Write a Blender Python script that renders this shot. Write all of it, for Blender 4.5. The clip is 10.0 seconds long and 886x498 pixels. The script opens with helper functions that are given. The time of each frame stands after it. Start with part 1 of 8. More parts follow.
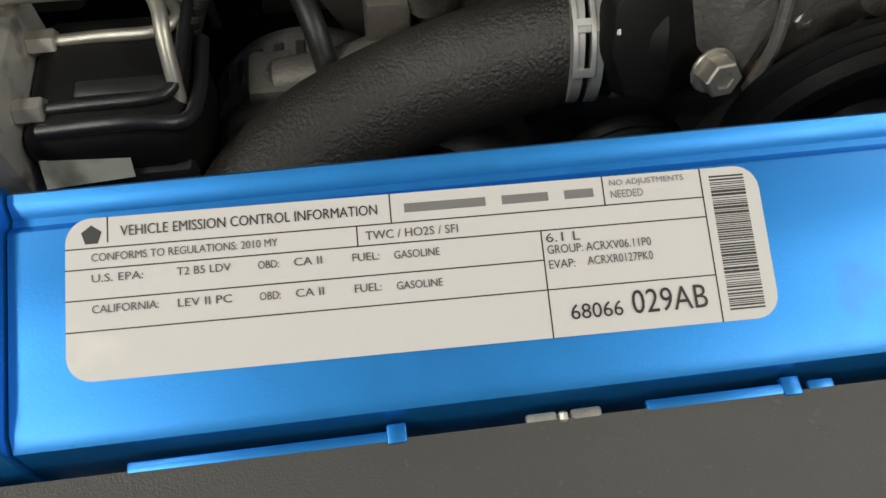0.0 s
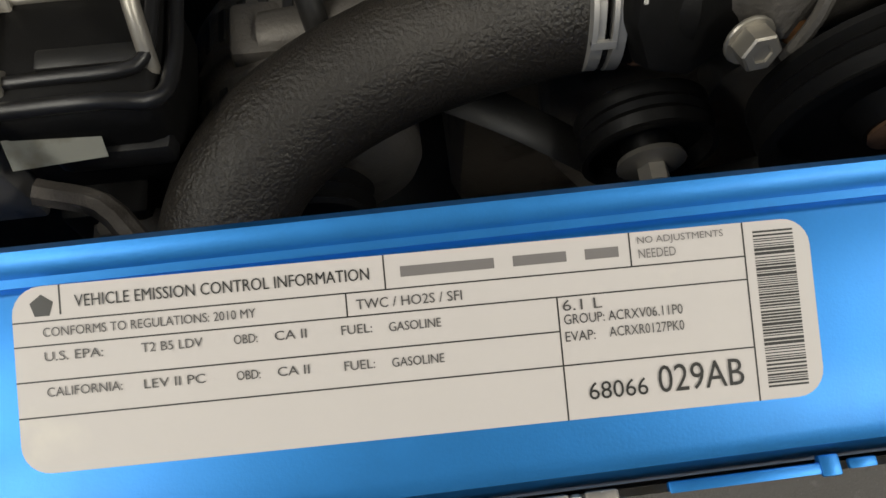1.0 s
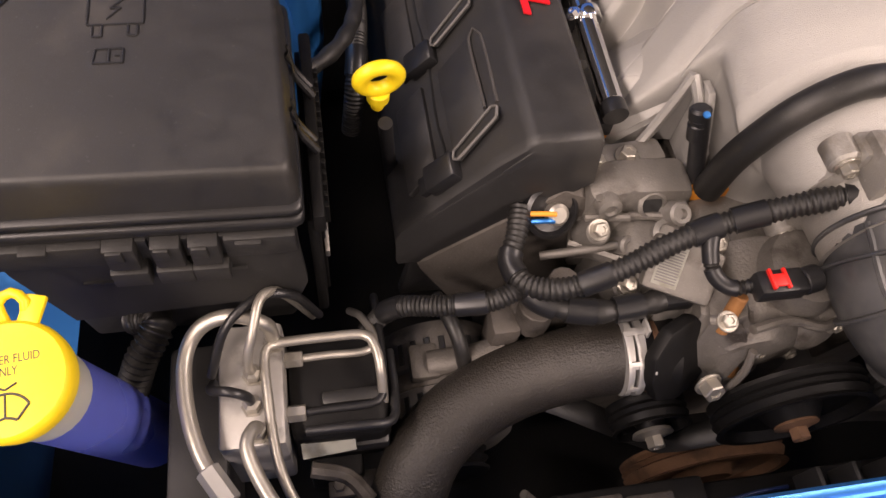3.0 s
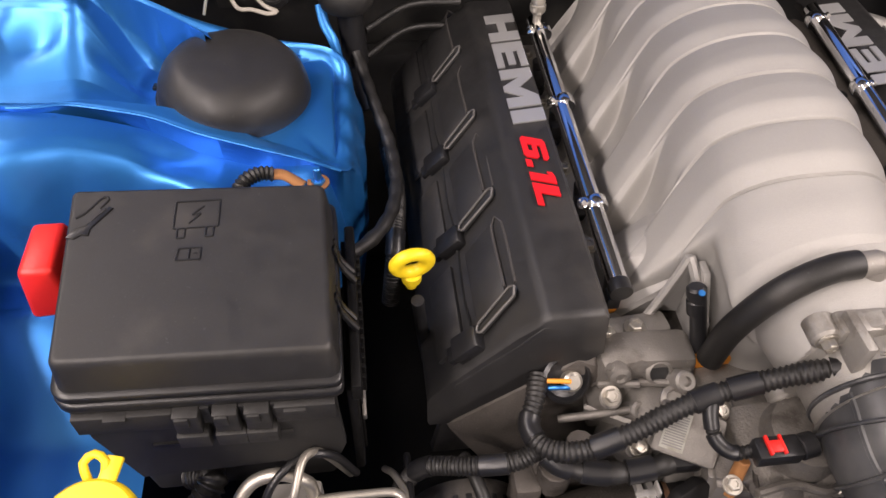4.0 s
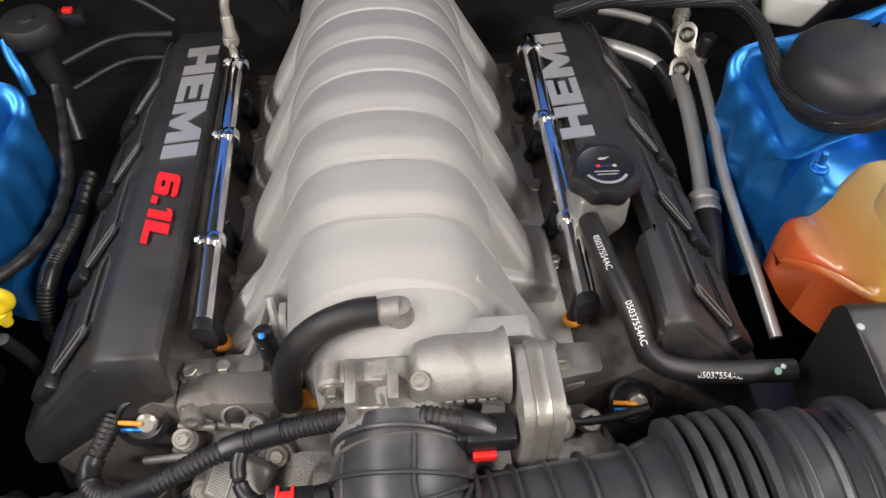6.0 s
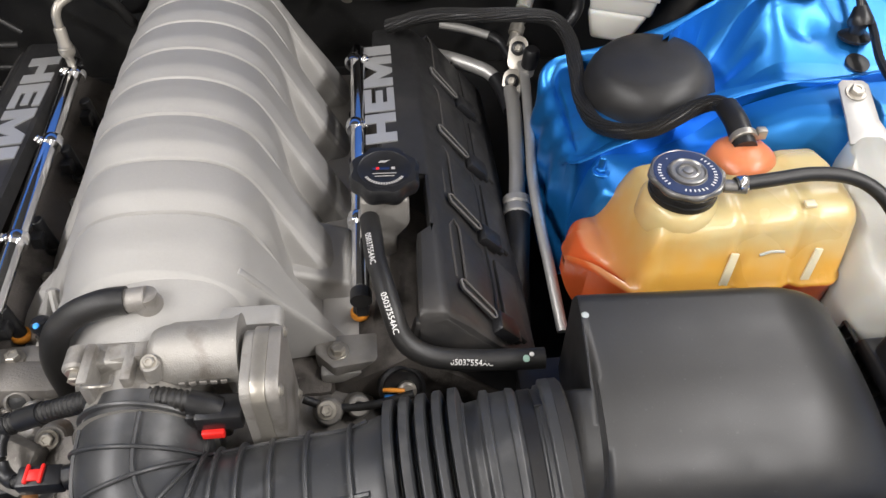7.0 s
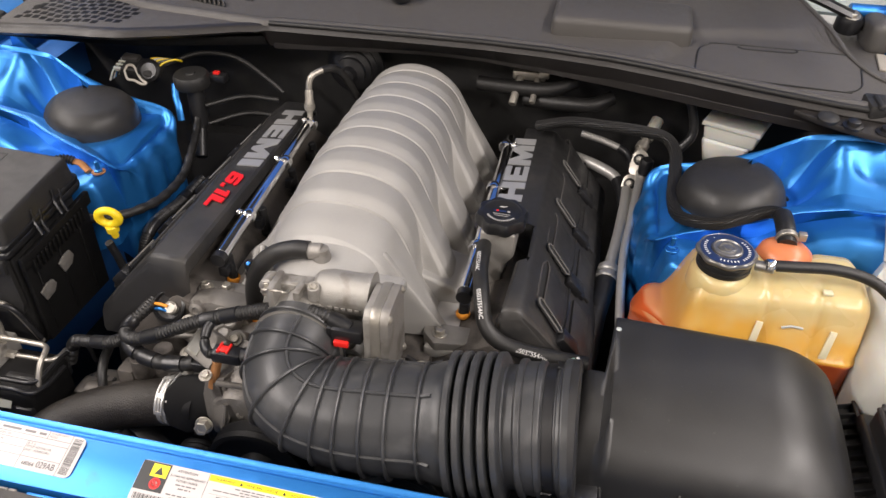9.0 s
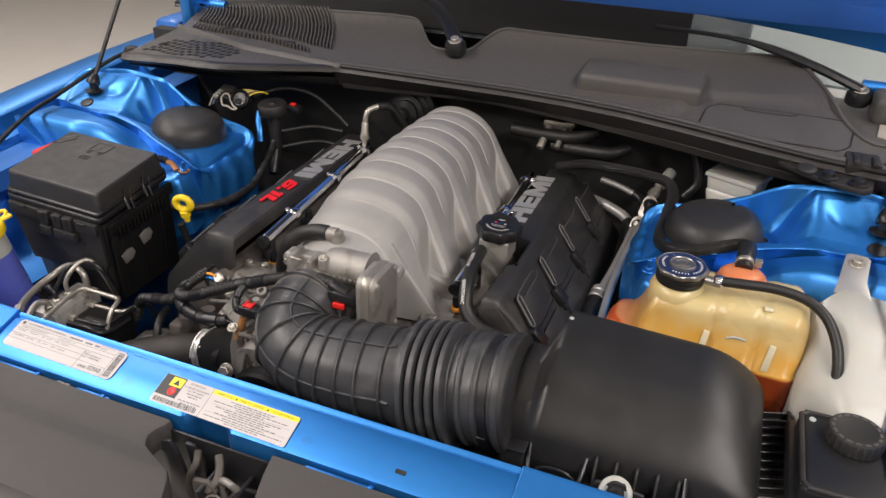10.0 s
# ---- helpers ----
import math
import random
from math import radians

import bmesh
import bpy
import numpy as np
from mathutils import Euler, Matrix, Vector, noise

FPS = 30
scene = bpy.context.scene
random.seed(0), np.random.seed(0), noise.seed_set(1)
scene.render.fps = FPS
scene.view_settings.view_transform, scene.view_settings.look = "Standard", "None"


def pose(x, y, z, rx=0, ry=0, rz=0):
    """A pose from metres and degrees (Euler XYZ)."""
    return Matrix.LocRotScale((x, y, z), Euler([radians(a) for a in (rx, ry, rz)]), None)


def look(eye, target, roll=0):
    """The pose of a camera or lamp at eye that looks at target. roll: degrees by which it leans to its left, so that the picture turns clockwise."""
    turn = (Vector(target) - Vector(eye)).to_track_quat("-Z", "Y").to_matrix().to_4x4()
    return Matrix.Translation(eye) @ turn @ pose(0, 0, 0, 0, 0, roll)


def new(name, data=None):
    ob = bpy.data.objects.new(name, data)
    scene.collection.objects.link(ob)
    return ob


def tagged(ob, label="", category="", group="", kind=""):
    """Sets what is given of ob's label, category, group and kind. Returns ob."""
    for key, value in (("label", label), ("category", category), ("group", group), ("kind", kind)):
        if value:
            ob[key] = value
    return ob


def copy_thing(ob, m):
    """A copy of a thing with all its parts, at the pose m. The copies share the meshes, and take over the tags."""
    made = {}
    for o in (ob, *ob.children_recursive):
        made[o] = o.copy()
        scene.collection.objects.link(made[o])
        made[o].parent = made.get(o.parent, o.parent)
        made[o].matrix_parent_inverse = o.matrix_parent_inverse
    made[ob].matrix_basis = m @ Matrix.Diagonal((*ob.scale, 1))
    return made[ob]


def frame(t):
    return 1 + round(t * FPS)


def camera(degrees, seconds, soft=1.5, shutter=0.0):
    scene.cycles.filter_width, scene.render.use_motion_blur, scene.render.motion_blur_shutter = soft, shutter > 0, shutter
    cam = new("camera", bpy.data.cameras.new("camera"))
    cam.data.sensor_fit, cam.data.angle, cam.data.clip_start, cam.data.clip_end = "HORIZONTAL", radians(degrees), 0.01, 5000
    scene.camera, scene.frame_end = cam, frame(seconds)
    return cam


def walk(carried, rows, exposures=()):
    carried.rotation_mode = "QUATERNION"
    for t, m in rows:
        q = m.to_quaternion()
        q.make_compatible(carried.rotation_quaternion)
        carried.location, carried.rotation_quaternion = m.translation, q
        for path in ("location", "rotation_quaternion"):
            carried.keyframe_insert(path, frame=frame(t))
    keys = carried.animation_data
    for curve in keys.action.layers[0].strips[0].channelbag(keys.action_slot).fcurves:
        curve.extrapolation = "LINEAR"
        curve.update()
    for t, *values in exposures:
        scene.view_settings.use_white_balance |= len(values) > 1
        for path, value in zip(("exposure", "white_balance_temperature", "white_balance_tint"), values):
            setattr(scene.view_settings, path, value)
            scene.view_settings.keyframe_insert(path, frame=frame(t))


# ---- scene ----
cam = camera(61.2, 10.0)
PATH = [
    (0, (-0.258, -0.087, 1.064), (-0.112, 0.879, -0.681), 1.6),
    (0.5, (-0.249, -0.06, 1.057), (-0.126, 0.77, -0.759), 1.6),
    (1, (-0.252, -0.04, 1.059), (-0.142, 0.671, -0.808), 2.0),
    (1.5, (-0.254, -0.033, 1.059), (-0.144, 0.598, -0.836), 3.1),
    (2, (-0.253, -0.03, 1.091), (-0.145, 0.596, -0.805), 3.1),
    (2.5, (-0.285, -0.024, 1.212), (-0.139, 0.669, -0.658), 4.8),
    (3, (-0.37, -0.033, 1.323), (-0.082, 0.96, -0.389), 8.6),
    (3.2, (-0.379, -0.033, 1.353), (-0.101, 1.063, -0.296), 7.0),
    (4.3, (-0.326, -0.065, 1.399), (-0.165, 1.272, -0.08), 1.1),
    (4.5, (-0.286, -0.063, 1.402), (-0.134, 1.277, -0.077), 1.0),
    (5, (-0.19, -0.06, 1.403), (-0.047, 1.285, -0.071), 0.9),
    (5.5, (-0.102, -0.063, 1.402), (0.026, 1.288, -0.068), 0.5),
    (6, (0.01, -0.073, 1.406), (0.11, 1.279, -0.065), -0.5),
    (6.2, (0.05, -0.085, 1.411), (0.152, 1.269, -0.057), -0.4),
    (7.3, (0.205, -0.179, 1.438), (0.35, 1.239, 0.035), 0.6),
    (7.5, (0.181, -0.233, 1.454), (0.31, 1.226, 0.092), 0.6),
    (8, (0.139, -0.376, 1.506), (0.158, 1.176, 0.245), 0.6),
    (8.5, (0.202, -0.409, 1.512), (0.069, 1.19, 0.317), 1.0),
    (9, (0.272, -0.385, 1.49), (-0.051, 1.203, 0.318), 1.2),
    (9.5, (0.358, -0.432, 1.489), (-0.151, 1.151, 0.376), 1.6),
    (10, (0.46, -0.528, 1.48), (-0.168, 1.095, 0.496), 1.8),
]
walk(cam, [(t, look(eye, target, roll)) for t, eye, target, roll in PATH], [(0.0, -0.74, 6600, 2), (0.5, -0.87, 6700, 4), (1.5, -0.85, 6950, 6), (2.0, -0.68, 7250, 8), (2.5, -0.22, 7800, 15), (3.0, 0.1, 7650, 28), (4.5, 0.08, 6700, 18), (5.5, 0.06, 6500, 14), (7.5, 0.1, 6350, 12), (8.5, -0.03, 6600, 16), (9.5, 0.07, 6800, 15), (10.0, -0.32, 6700, 16)])

# ---- world and light ----
world = bpy.data.worlds.new("hall_air")
scene.world = world
world.use_nodes = True
world.node_tree.nodes["Background"].inputs[0].default_value = (0.8, 0.85, 0.9, 1)
world.node_tree.nodes["Background"].inputs[1].default_value = 0.02


def lamp(name, at, target, sx, sy, watts, colour=(1.0, 0.97, 0.93)):
    data = bpy.data.lights.new(name, "AREA")
    data.shape, data.size, data.size_y, data.energy, data.color = "RECTANGLE", sx, sy, watts, colour
    ob = new(name, data)
    ob.matrix_world = look(at, target)
    return ob


LAMPS = [(-2.6, -3.4), (2.6, -3.4), (-2.6, -0.9), (2.6, -0.9), (-2.6, 1.8), (2.6, 1.8)]
for lx, ly in LAMPS:
    lamp("tube_lamp", (lx, ly, 3.88), (lx, ly, 0), 0.5, 2.0, (109 if lx < 0 else 101) * (1.4 if ly < -2 else 1.1 if ly < 0 else 0.5))


# ---- mesh helpers ----
def finish(bm, sharp=38):
    bmesh.ops.recalc_face_normals(bm, faces=bm.faces)
    me = bpy.data.meshes.new("m")
    bm.to_mesh(me)
    bm.free()
    me.polygons.foreach_set("use_smooth", [True] * len(me.polygons))
    me.set_sharp_from_angle(angle=radians(sharp))
    return me


def part(name, bm, material, parent=None, label="", sharp=38):
    """One mesh object, built in world places, under a thing or a part."""
    me = bm if isinstance(bm, bpy.types.Mesh) else finish(bm, sharp)
    me.name = name
    me.materials.clear()
    me.materials.append(material)
    ob = new(name, me)
    if parent is not None:
        ob.parent = parent
        m = parent.matrix_basis.inverted() if parent.parent is None else Matrix.Identity(4)
        ob.matrix_parent_inverse = m
    if label:
        ob["label"] = label
    return ob


def thing(name, label, category, at=(0, 0, 0), group="", kind=""):
    ob = new(name)
    ob.empty_display_size = 0.02
    ob.matrix_basis = Matrix.Translation(at)
    return tagged(ob, label, category, group, kind)


def solo(name, bm, material, label, category, group="", kind="", sharp=38):
    return tagged(part(name, bm, material, None, "", sharp), label, category, group, kind)


def join(*bms):
    out = bmesh.new()
    for b in bms:
        me = bpy.data.meshes.new("t")
        b.to_mesh(me)
        b.free()
        out.from_mesh(me)
        bpy.data.meshes.remove(me)
    return out


def moved(bm, m):
    bm.transform(m)
    return bm


def box(x0, x1, y0, y1, z0, z1, bevel=0.002, segs=2):
    bm = bmesh.new()
    bmesh.ops.create_cube(bm, size=1)
    bm.transform(Matrix.LocRotScale(((x0 + x1) / 2, (y0 + y1) / 2, (z0 + z1) / 2), None, (abs(x1 - x0), abs(y1 - y0), abs(z1 - z0))))
    if bevel:
        bmesh.ops.bevel(bm, geom=list(bm.edges), offset=bevel, segments=segs, profile=0.5, affect="EDGES", clamp_overlap=True)
    return bm


def prism(poly, axis, a, b, bevel=0.0, segs=2):
    """A polygon of the other two axes, in their order, drawn out from a to b along axis."""
    bm = bmesh.new()
    rows = []
    for h in (a, b):
        row = []
        for u, v in poly:
            row.append(bm.verts.new({"x": (h, u, v), "y": (u, h, v), "z": (u, v, h)}[axis]))
        rows.append(row)
    n = len(poly)
    for i in range(n):
        bm.faces.new((rows[0][i], rows[0][(i + 1) % n], rows[1][(i + 1) % n], rows[1][i]))
    bm.faces.new(rows[0][::-1])
    bm.faces.new(rows[1])
    bmesh.ops.recalc_face_normals(bm, faces=bm.faces)
    if bevel:
        bmesh.ops.bevel(bm, geom=list(bm.edges), offset=bevel, segments=segs, profile=0.5, affect="EDGES", clamp_overlap=True)
    return bm


def spline(points, step=0.006):
    pts = [Vector(p) for p in points]
    ext = [2 * pts[0] - pts[1]] + pts + [2 * pts[-1] - pts[-2]]
    out = []
    for i in range(1, len(ext) - 2):
        a, b, c, d = ext[i - 1:i + 3]
        n = max(2, int((c - b).length / step))
        for k in range(n):
            t = k / n
            out.append(0.5 * (2 * b + (c - a) * t + (2 * a - 5 * b + 4 * c - d) * t * t + (3 * b - a - 3 * c + d) * t ** 3))
    out.append(pts[-1])
    return out


def loft(rings, caps=True, closed=True):
    bm = bmesh.new()
    rows = [[bm.verts.new(p) for p in r] for r in rings]
    n = len(rows[0])
    for a, b in zip(rows, rows[1:]):
        for i in range(n if closed else n - 1):
            j = (i + 1) % n
            bm.faces.new((a[i], a[j], b[j], b[i]))
    if caps and closed:
        bm.faces.new(rows[0][::-1])
        bm.faces.new(rows[-1])
    return bm


def sheet(rows):
    """An open skin through rows of points."""
    return loft(rows, caps=False, closed=False)


def tube(points, r, n=12, step=0.006, flat=1.0, up=(0, 0, 1)):
    """A hose or pipe along a smooth line; r is a radius or a function of the metres along it."""
    pts = spline(points, step)
    rings, s = [], 0.0
    side = None
    for i, p in enumerate(pts):
        d = (pts[min(i + 1, len(pts) - 1)] - pts[max(i - 1, 0)]).normalized()
        if side is None:
            side = d.cross(Vector(up))
            if side.length < 1e-3:
                side = d.cross(Vector((1, 0, 0)))
        side = (side - d * side.dot(d)).normalized()
        top = side.cross(d)
        if i:
            s += (p - pts[i - 1]).length
        rad = r(s) if callable(r) else r
        rings.append([p + side * (math.cos(2 * math.pi * k / n) * rad) + top * (math.sin(2 * math.pi * k / n) * rad * flat) for k in range(n)])
    return loft(rings)


def length(points):
    pts = spline(points)
    return sum((b - a).length for a, b in zip(pts, pts[1:]))


def frame_of(axis):
    z = Vector(axis).normalized()
    return z.to_track_quat("Z", "Y").to_matrix().to_4x4()


def turned(profile, at, axis=(0, 0, 1), n=24, wave=None):
    """A lathe shape: profile rows of (radius, height) from at along axis; wave scales the radius by the angle and row."""
    m = Matrix.Translation(at) @ frame_of(axis)
    rings = []
    for k, (r, h) in enumerate(profile):
        ring = []
        for i in range(n):
            a = 2 * math.pi * i / n
            q = r * (wave(a, k) if wave else 1.0)
            ring.append(m @ Vector((q * math.cos(a), q * math.sin(a), h)))
        rings.append(ring)
    return loft(rings)


def rod(p0, p1, r, n=12, edge=0.0008):
    p0, p1 = Vector(p0), Vector(p1)
    h = (p1 - p0).length
    e = min(edge, r * 0.4, h * 0.4)
    return turned([(r - e, 0), (r, e), (r, h - e), (r - e, h)], p0, p1 - p0, n)


def hexbolt(at, axis=(0, 0, 1), r=0.006, h=0.005, washer=1.5):
    return join(turned([(r * washer, 0), (r * washer, 0.001), (r * washer - 0.0006, 0.0016)], at, axis, 16),
                turned([(r, 0.0012), (r, h - 0.0008), (r - 0.001, h), (r * 0.5, h), (r * 0.45, h - 0.001)], at, axis, 6))


def rounded(w, h, r, n=6):
    """A rounded rectangle about the origin."""
    out = []
    for cx, cy, a0 in ((w / 2 - r, h / 2 - r, 0), (-w / 2 + r, h / 2 - r, 90), (-w / 2 + r, -h / 2 + r, 180), (w / 2 - r, -h / 2 + r, 270)):
        for k in range(n + 1):
            a = radians(a0 + 90 * k / n)
            out.append((cx + r * math.cos(a), cy + r * math.sin(a)))
    return out


def letters(text, width, height, thick=0.0):
    """Lettering that fills width x height, its lower left corner at the origin, in the plane z = 0."""
    cu = bpy.data.curves.new("t", "FONT")
    cu.body, cu.size, cu.resolution_u = text, 1.0, 3
    ob = bpy.data.objects.new("t", cu)
    scene.collection.objects.link(ob)
    bpy.context.view_layer.update()
    me = bpy.data.meshes.new_from_object(ob.evaluated_get(bpy.context.evaluated_depsgraph_get()))
    bpy.data.objects.remove(ob)
    bpy.data.curves.remove(cu)
    bm = bmesh.new()
    bm.from_mesh(me)
    bpy.data.meshes.remove(me)
    lo = [min(v.co[i] for v in bm.verts) for i in (0, 1)]
    hi = [max(v.co[i] for v in bm.verts) for i in (0, 1)]
    bm.transform(Matrix.Diagonal((width / (hi[0] - lo[0]), height / (hi[1] - lo[1]), 1, 1)) @ Matrix.Translation((-lo[0], -lo[1], 0)))
    if thick:
        got = bmesh.ops.extrude_face_region(bm, geom=list(bm.faces))
        bmesh.ops.translate(bm, verts=[v for v in got["geom"] if isinstance(v, bmesh.types.BMVert)], vec=(0, 0, thick))
    return bm


def smooth(a, b, x):
    t = min(1.0, max(0.0, (x - a) / (b - a)))
    return t * t * (3 - 2 * t)


# ---- materials ----
def surface(name, colour, rough=0.5, metal=0.0, vary=0.15, scale=60.0, bump=0.0, bump_scale=400.0, coat=0.0, stain=None, stain_at=0.6, stain_scale=9.0, flake=0.0, through_light=0.0, rough_vary=0.12, specks=0.0):
    m = bpy.data.materials.new(name)
    m.use_nodes = True
    nt = m.node_tree
    b = nt.nodes["Principled BSDF"]
    co = nt.nodes.new("ShaderNodeTexCoord")

    def noise_node(s, detail=4):
        n = nt.nodes.new("ShaderNodeTexNoise")
        n.inputs["Scale"].default_value, n.inputs["Detail"].default_value = s, detail
        nt.links.new(co.outputs["Object"], n.inputs["Vector"])
        return n

    def mix(fac, a, c):
        n = nt.nodes.new("ShaderNodeMix")
        n.data_type = "RGBA"
        nt.links.new(fac, n.inputs[0])
        for sock, v in ((n.inputs[6], a), (n.inputs[7], c)):
            if isinstance(v, tuple):
                sock.default_value = (*v, 1)
            else:
                nt.links.new(v, sock)
        return n.outputs[2]

    fine, broad = noise_node(scale), noise_node(scale * 0.12, 3)
    lo = tuple(max(0.0, c * (1 - vary)) for c in colour)
    hi = tuple(min(1.0, c * (1 + vary)) for c in colour)
    col = mix(fine.outputs["Fac"], lo, hi)
    col = mix(broad.outputs["Fac"], col, tuple(c * (1 + vary * 0.6) for c in colour))
    if stain:
        sp = noise_node(stain_scale, 6)
        ramp = nt.nodes.new("ShaderNodeMapRange")
        ramp.inputs[1].default_value, ramp.inputs[2].default_value = stain_at, stain_at + 0.14
        nt.links.new(sp.outputs["Fac"], ramp.inputs[0])
        col = mix(ramp.outputs[0], col, stain)
    if specks:
        for size, lo_at in ((1100.0, 0.66), (260.0, 0.70)):
            dust = noise_node(size, 2)
            pick = nt.nodes.new("ShaderNodeMapRange")
            pick.inputs[1].default_value, pick.inputs[2].default_value = lo_at, lo_at + 0.07
            pick.inputs[4].default_value = specks
            nt.links.new(dust.outputs["Fac"], pick.inputs[0])
            col = mix(pick.outputs[0], col, tuple(min(0.8, 0.045 + c * 1.6) for c in colour))
    nt.links.new(col, b.inputs["Base Color"])
    rr = nt.nodes.new("ShaderNodeMapRange")
    rr.inputs[3].default_value, rr.inputs[4].default_value = max(0.02, rough - rough_vary), min(1.0, rough + rough_vary)
    nt.links.new(broad.outputs["Fac"], rr.inputs[0])
    nt.links.new(rr.outputs[0], b.inputs["Roughness"])
    b.inputs["Metallic"].default_value = metal
    b.inputs["Coat Weight"].default_value = coat
    b.inputs["Coat Roughness"].default_value = 0.08
    if through_light:
        b.inputs["Subsurface Weight"].default_value = through_light
        b.inputs["Subsurface Radius"].default_value = (0.02, 0.012, 0.006)
        b.inputs["Subsurface Scale"].default_value = 1.0
    if bump:
        bn = noise_node(bump_scale, 3)
        bu = nt.nodes.new("ShaderNodeBump")
        bu.inputs["Strength"].default_value, bu.inputs["Distance"].default_value = bump, 0.001
        nt.links.new(bn.outputs["Fac"], bu.inputs["Height"])
        nt.links.new(bu.outputs[0], b.inputs["Normal"])
    return m


BLUE = surface("blue_metallic_paint", (0.016, 0.212, 0.61), 0.40, 0.76, 0.08, 900, 0.05, 1300, coat=0.5, rough_vary=0.06, stain=(0.03, 0.14, 0.42), stain_at=0.66, stain_scale=30)
BLUE.node_tree.nodes["Principled BSDF"].inputs["Coat Roughness"].default_value = 0.32
BLUE.node_tree.nodes["Principled BSDF"].inputs["Coat IOR"].default_value = 1.5
BLUE_DULL = surface("blue_base_coat", (0.03, 0.16, 0.5), 0.45, 0.25, 0.1, 300, 0.04, 900, coat=0.2)
# lit copy of the body blue: the hood underside's brightness is in the colour
BLUE_HOOD_LIT = surface("blue_paint_lit_for_hood_underside", (0.036, 0.17, 0.62), 0.42, 0.2, 0.08, 300, 0.05, 900, coat=0.3)
BLACK = surface("black_textured_plastic", (0.019, 0.0185, 0.0185), 0.47, 0, 0.25, 500, 0.12, 1400, stain=(0.04, 0.037, 0.034), stain_at=0.56, stain_scale=13, rough_vary=0.18, specks=0.3)
BLACK_SMOOTH = surface("black_satin_plastic", (0.012, 0.012, 0.013), 0.34, 0, 0.2, 200, 0.06, 1800, specks=0.3)
BLACK_DULL = surface("black_dull_plastic", (0.016, 0.0155, 0.015), 0.55, 0, 0.3, 120, 0.15, 900, stain=(0.05, 0.047, 0.042), stain_at=0.6, specks=0.5)
GREY_COWL = surface("dark_grey_cowl_plastic", (0.074, 0.069, 0.064), 0.5, 0, 0.15, 700, 0.3, 1600, specks=0.3)
# moulded black plastic, also the painted darkness of vent slots and recesses
BLACK_LIP_AND_SHADE = surface("black_lip_plastic_and_hole_shade", (0.007, 0.0068, 0.0068), 0.5, 0, 0.25, 200, 0.1, 1200)
BLACK_LIP_AND_SHADE.node_tree.nodes["Principled BSDF"].inputs["Specular IOR Level"].default_value = 0.16
SKIRT = surface("black_cowl_skirt_plastic", (0.021, 0.0185, 0.0172), 0.46, 0, 0.2, 300, 0.1, 1200, specks=0.3)
# pale grey that imitates the hall's reflection in the windscreen
PANE_GLEAM = surface("pale_grey_for_pane_reflection", (0.3, 0.29, 0.275), 0.5, 0, 0.1, 40, 0.1, 700)
# paler than the cover: the pocket rims' highlight is put into this colour
POCKET_GLINT = surface("pocket_edge_painted_highlight", (0.11, 0.105, 0.1), 0.32, 0, 0.2, 300, 0.1, 1200)
COVER_GREY = surface("grey_radiator_cover_plastic", (0.046, 0.0425, 0.04), 0.5, 0, 0.15, 700, 0.3, 1600, specks=0.3)
RUBBER = surface("black_rubber", (0.012, 0.0115, 0.011), 0.47, 0, 0.3, 90, 0.12, 700, stain=(0.028, 0.026, 0.024), stain_at=0.6, stain_scale=22, specks=0.5)
DUCT = surface("dark_rubber_duct", (0.033, 0.034, 0.036), 0.38, 0, 0.35, 60, 0.06, 500, stain=(0.078, 0.078, 0.078), stain_at=0.55, stain_scale=20, specks=0.3)
HOSE = surface("ribbed_hose_rubber", (0.021, 0.0178, 0.0145), 0.46, 0, 0.3, 160, 1.0, 560, stain=(0.042, 0.036, 0.03), stain_at=0.6, stain_scale=14, specks=0.5)
CAST = surface("sandblasted_cast_aluminium", (0.40, 0.388, 0.368), 0.54, 0.45, 0.09, 500, 0.5, 1500, rough_vary=0.06)
RAW = surface("raw_cast_aluminium", (0.27, 0.255, 0.235), 0.5, 0.55, 0.25, 120, 0.3, 800, stain=(0.16, 0.145, 0.125), stain_at=0.56, stain_scale=24, specks=0.5)
AIRBOX = surface("black_moulded_plastic", (0.0145, 0.0142, 0.014), 0.40, 0, 0.2, 300, 0.08, 1500, stain=(0.022, 0.021, 0.02), stain_at=0.62, specks=0.3)
GRIME = surface("oily_dark_metal", (0.055, 0.049, 0.043), 0.5, 0.3, 0.35, 110, 0.5, 500, stain=(0.018, 0.015, 0.013), stain_at=0.48, stain_scale=30, specks=0.6)
ALTERNATOR = surface("dull_grey_alternator_casting", (0.115, 0.105, 0.094), 0.55, 0.4, 0.25, 110, 0.4, 500, stain=(0.04, 0.035, 0.03), stain_at=0.52, stain_scale=26, specks=0.5)
PUMP = surface("dirty_pump_casting", (0.175, 0.162, 0.146), 0.5, 0.5, 0.28, 120, 0.6, 420, stain=(0.07, 0.06, 0.052), stain_at=0.54, stain_scale=32, specks=0.6)
CASE = surface("grey_engine_casting", (0.2, 0.187, 0.17), 0.55, 0.5, 0.25, 100, 0.4, 500, stain=(0.1, 0.088, 0.076), stain_at=0.55, stain_scale=24, specks=0.5)
TB_CAST = surface("pale_cast_aluminium", (0.33, 0.315, 0.29), 0.5, 0.55, 0.16, 160, 0.4, 900, stain=(0.22, 0.2, 0.175), stain_at=0.54, stain_scale=34, specks=0.4)
DIRTY = surface("grimy_cast_metal", (0.085, 0.075, 0.066), 0.62, 0.35, 0.35, 90, 0.5, 500, stain=(0.03, 0.025, 0.02), stain_at=0.52, stain_scale=26, specks=0.5)
STEEL = surface("zinc_plated_steel", (0.40, 0.375, 0.33), 0.40, 0.75, 0.15, 300, 0.05, 900)
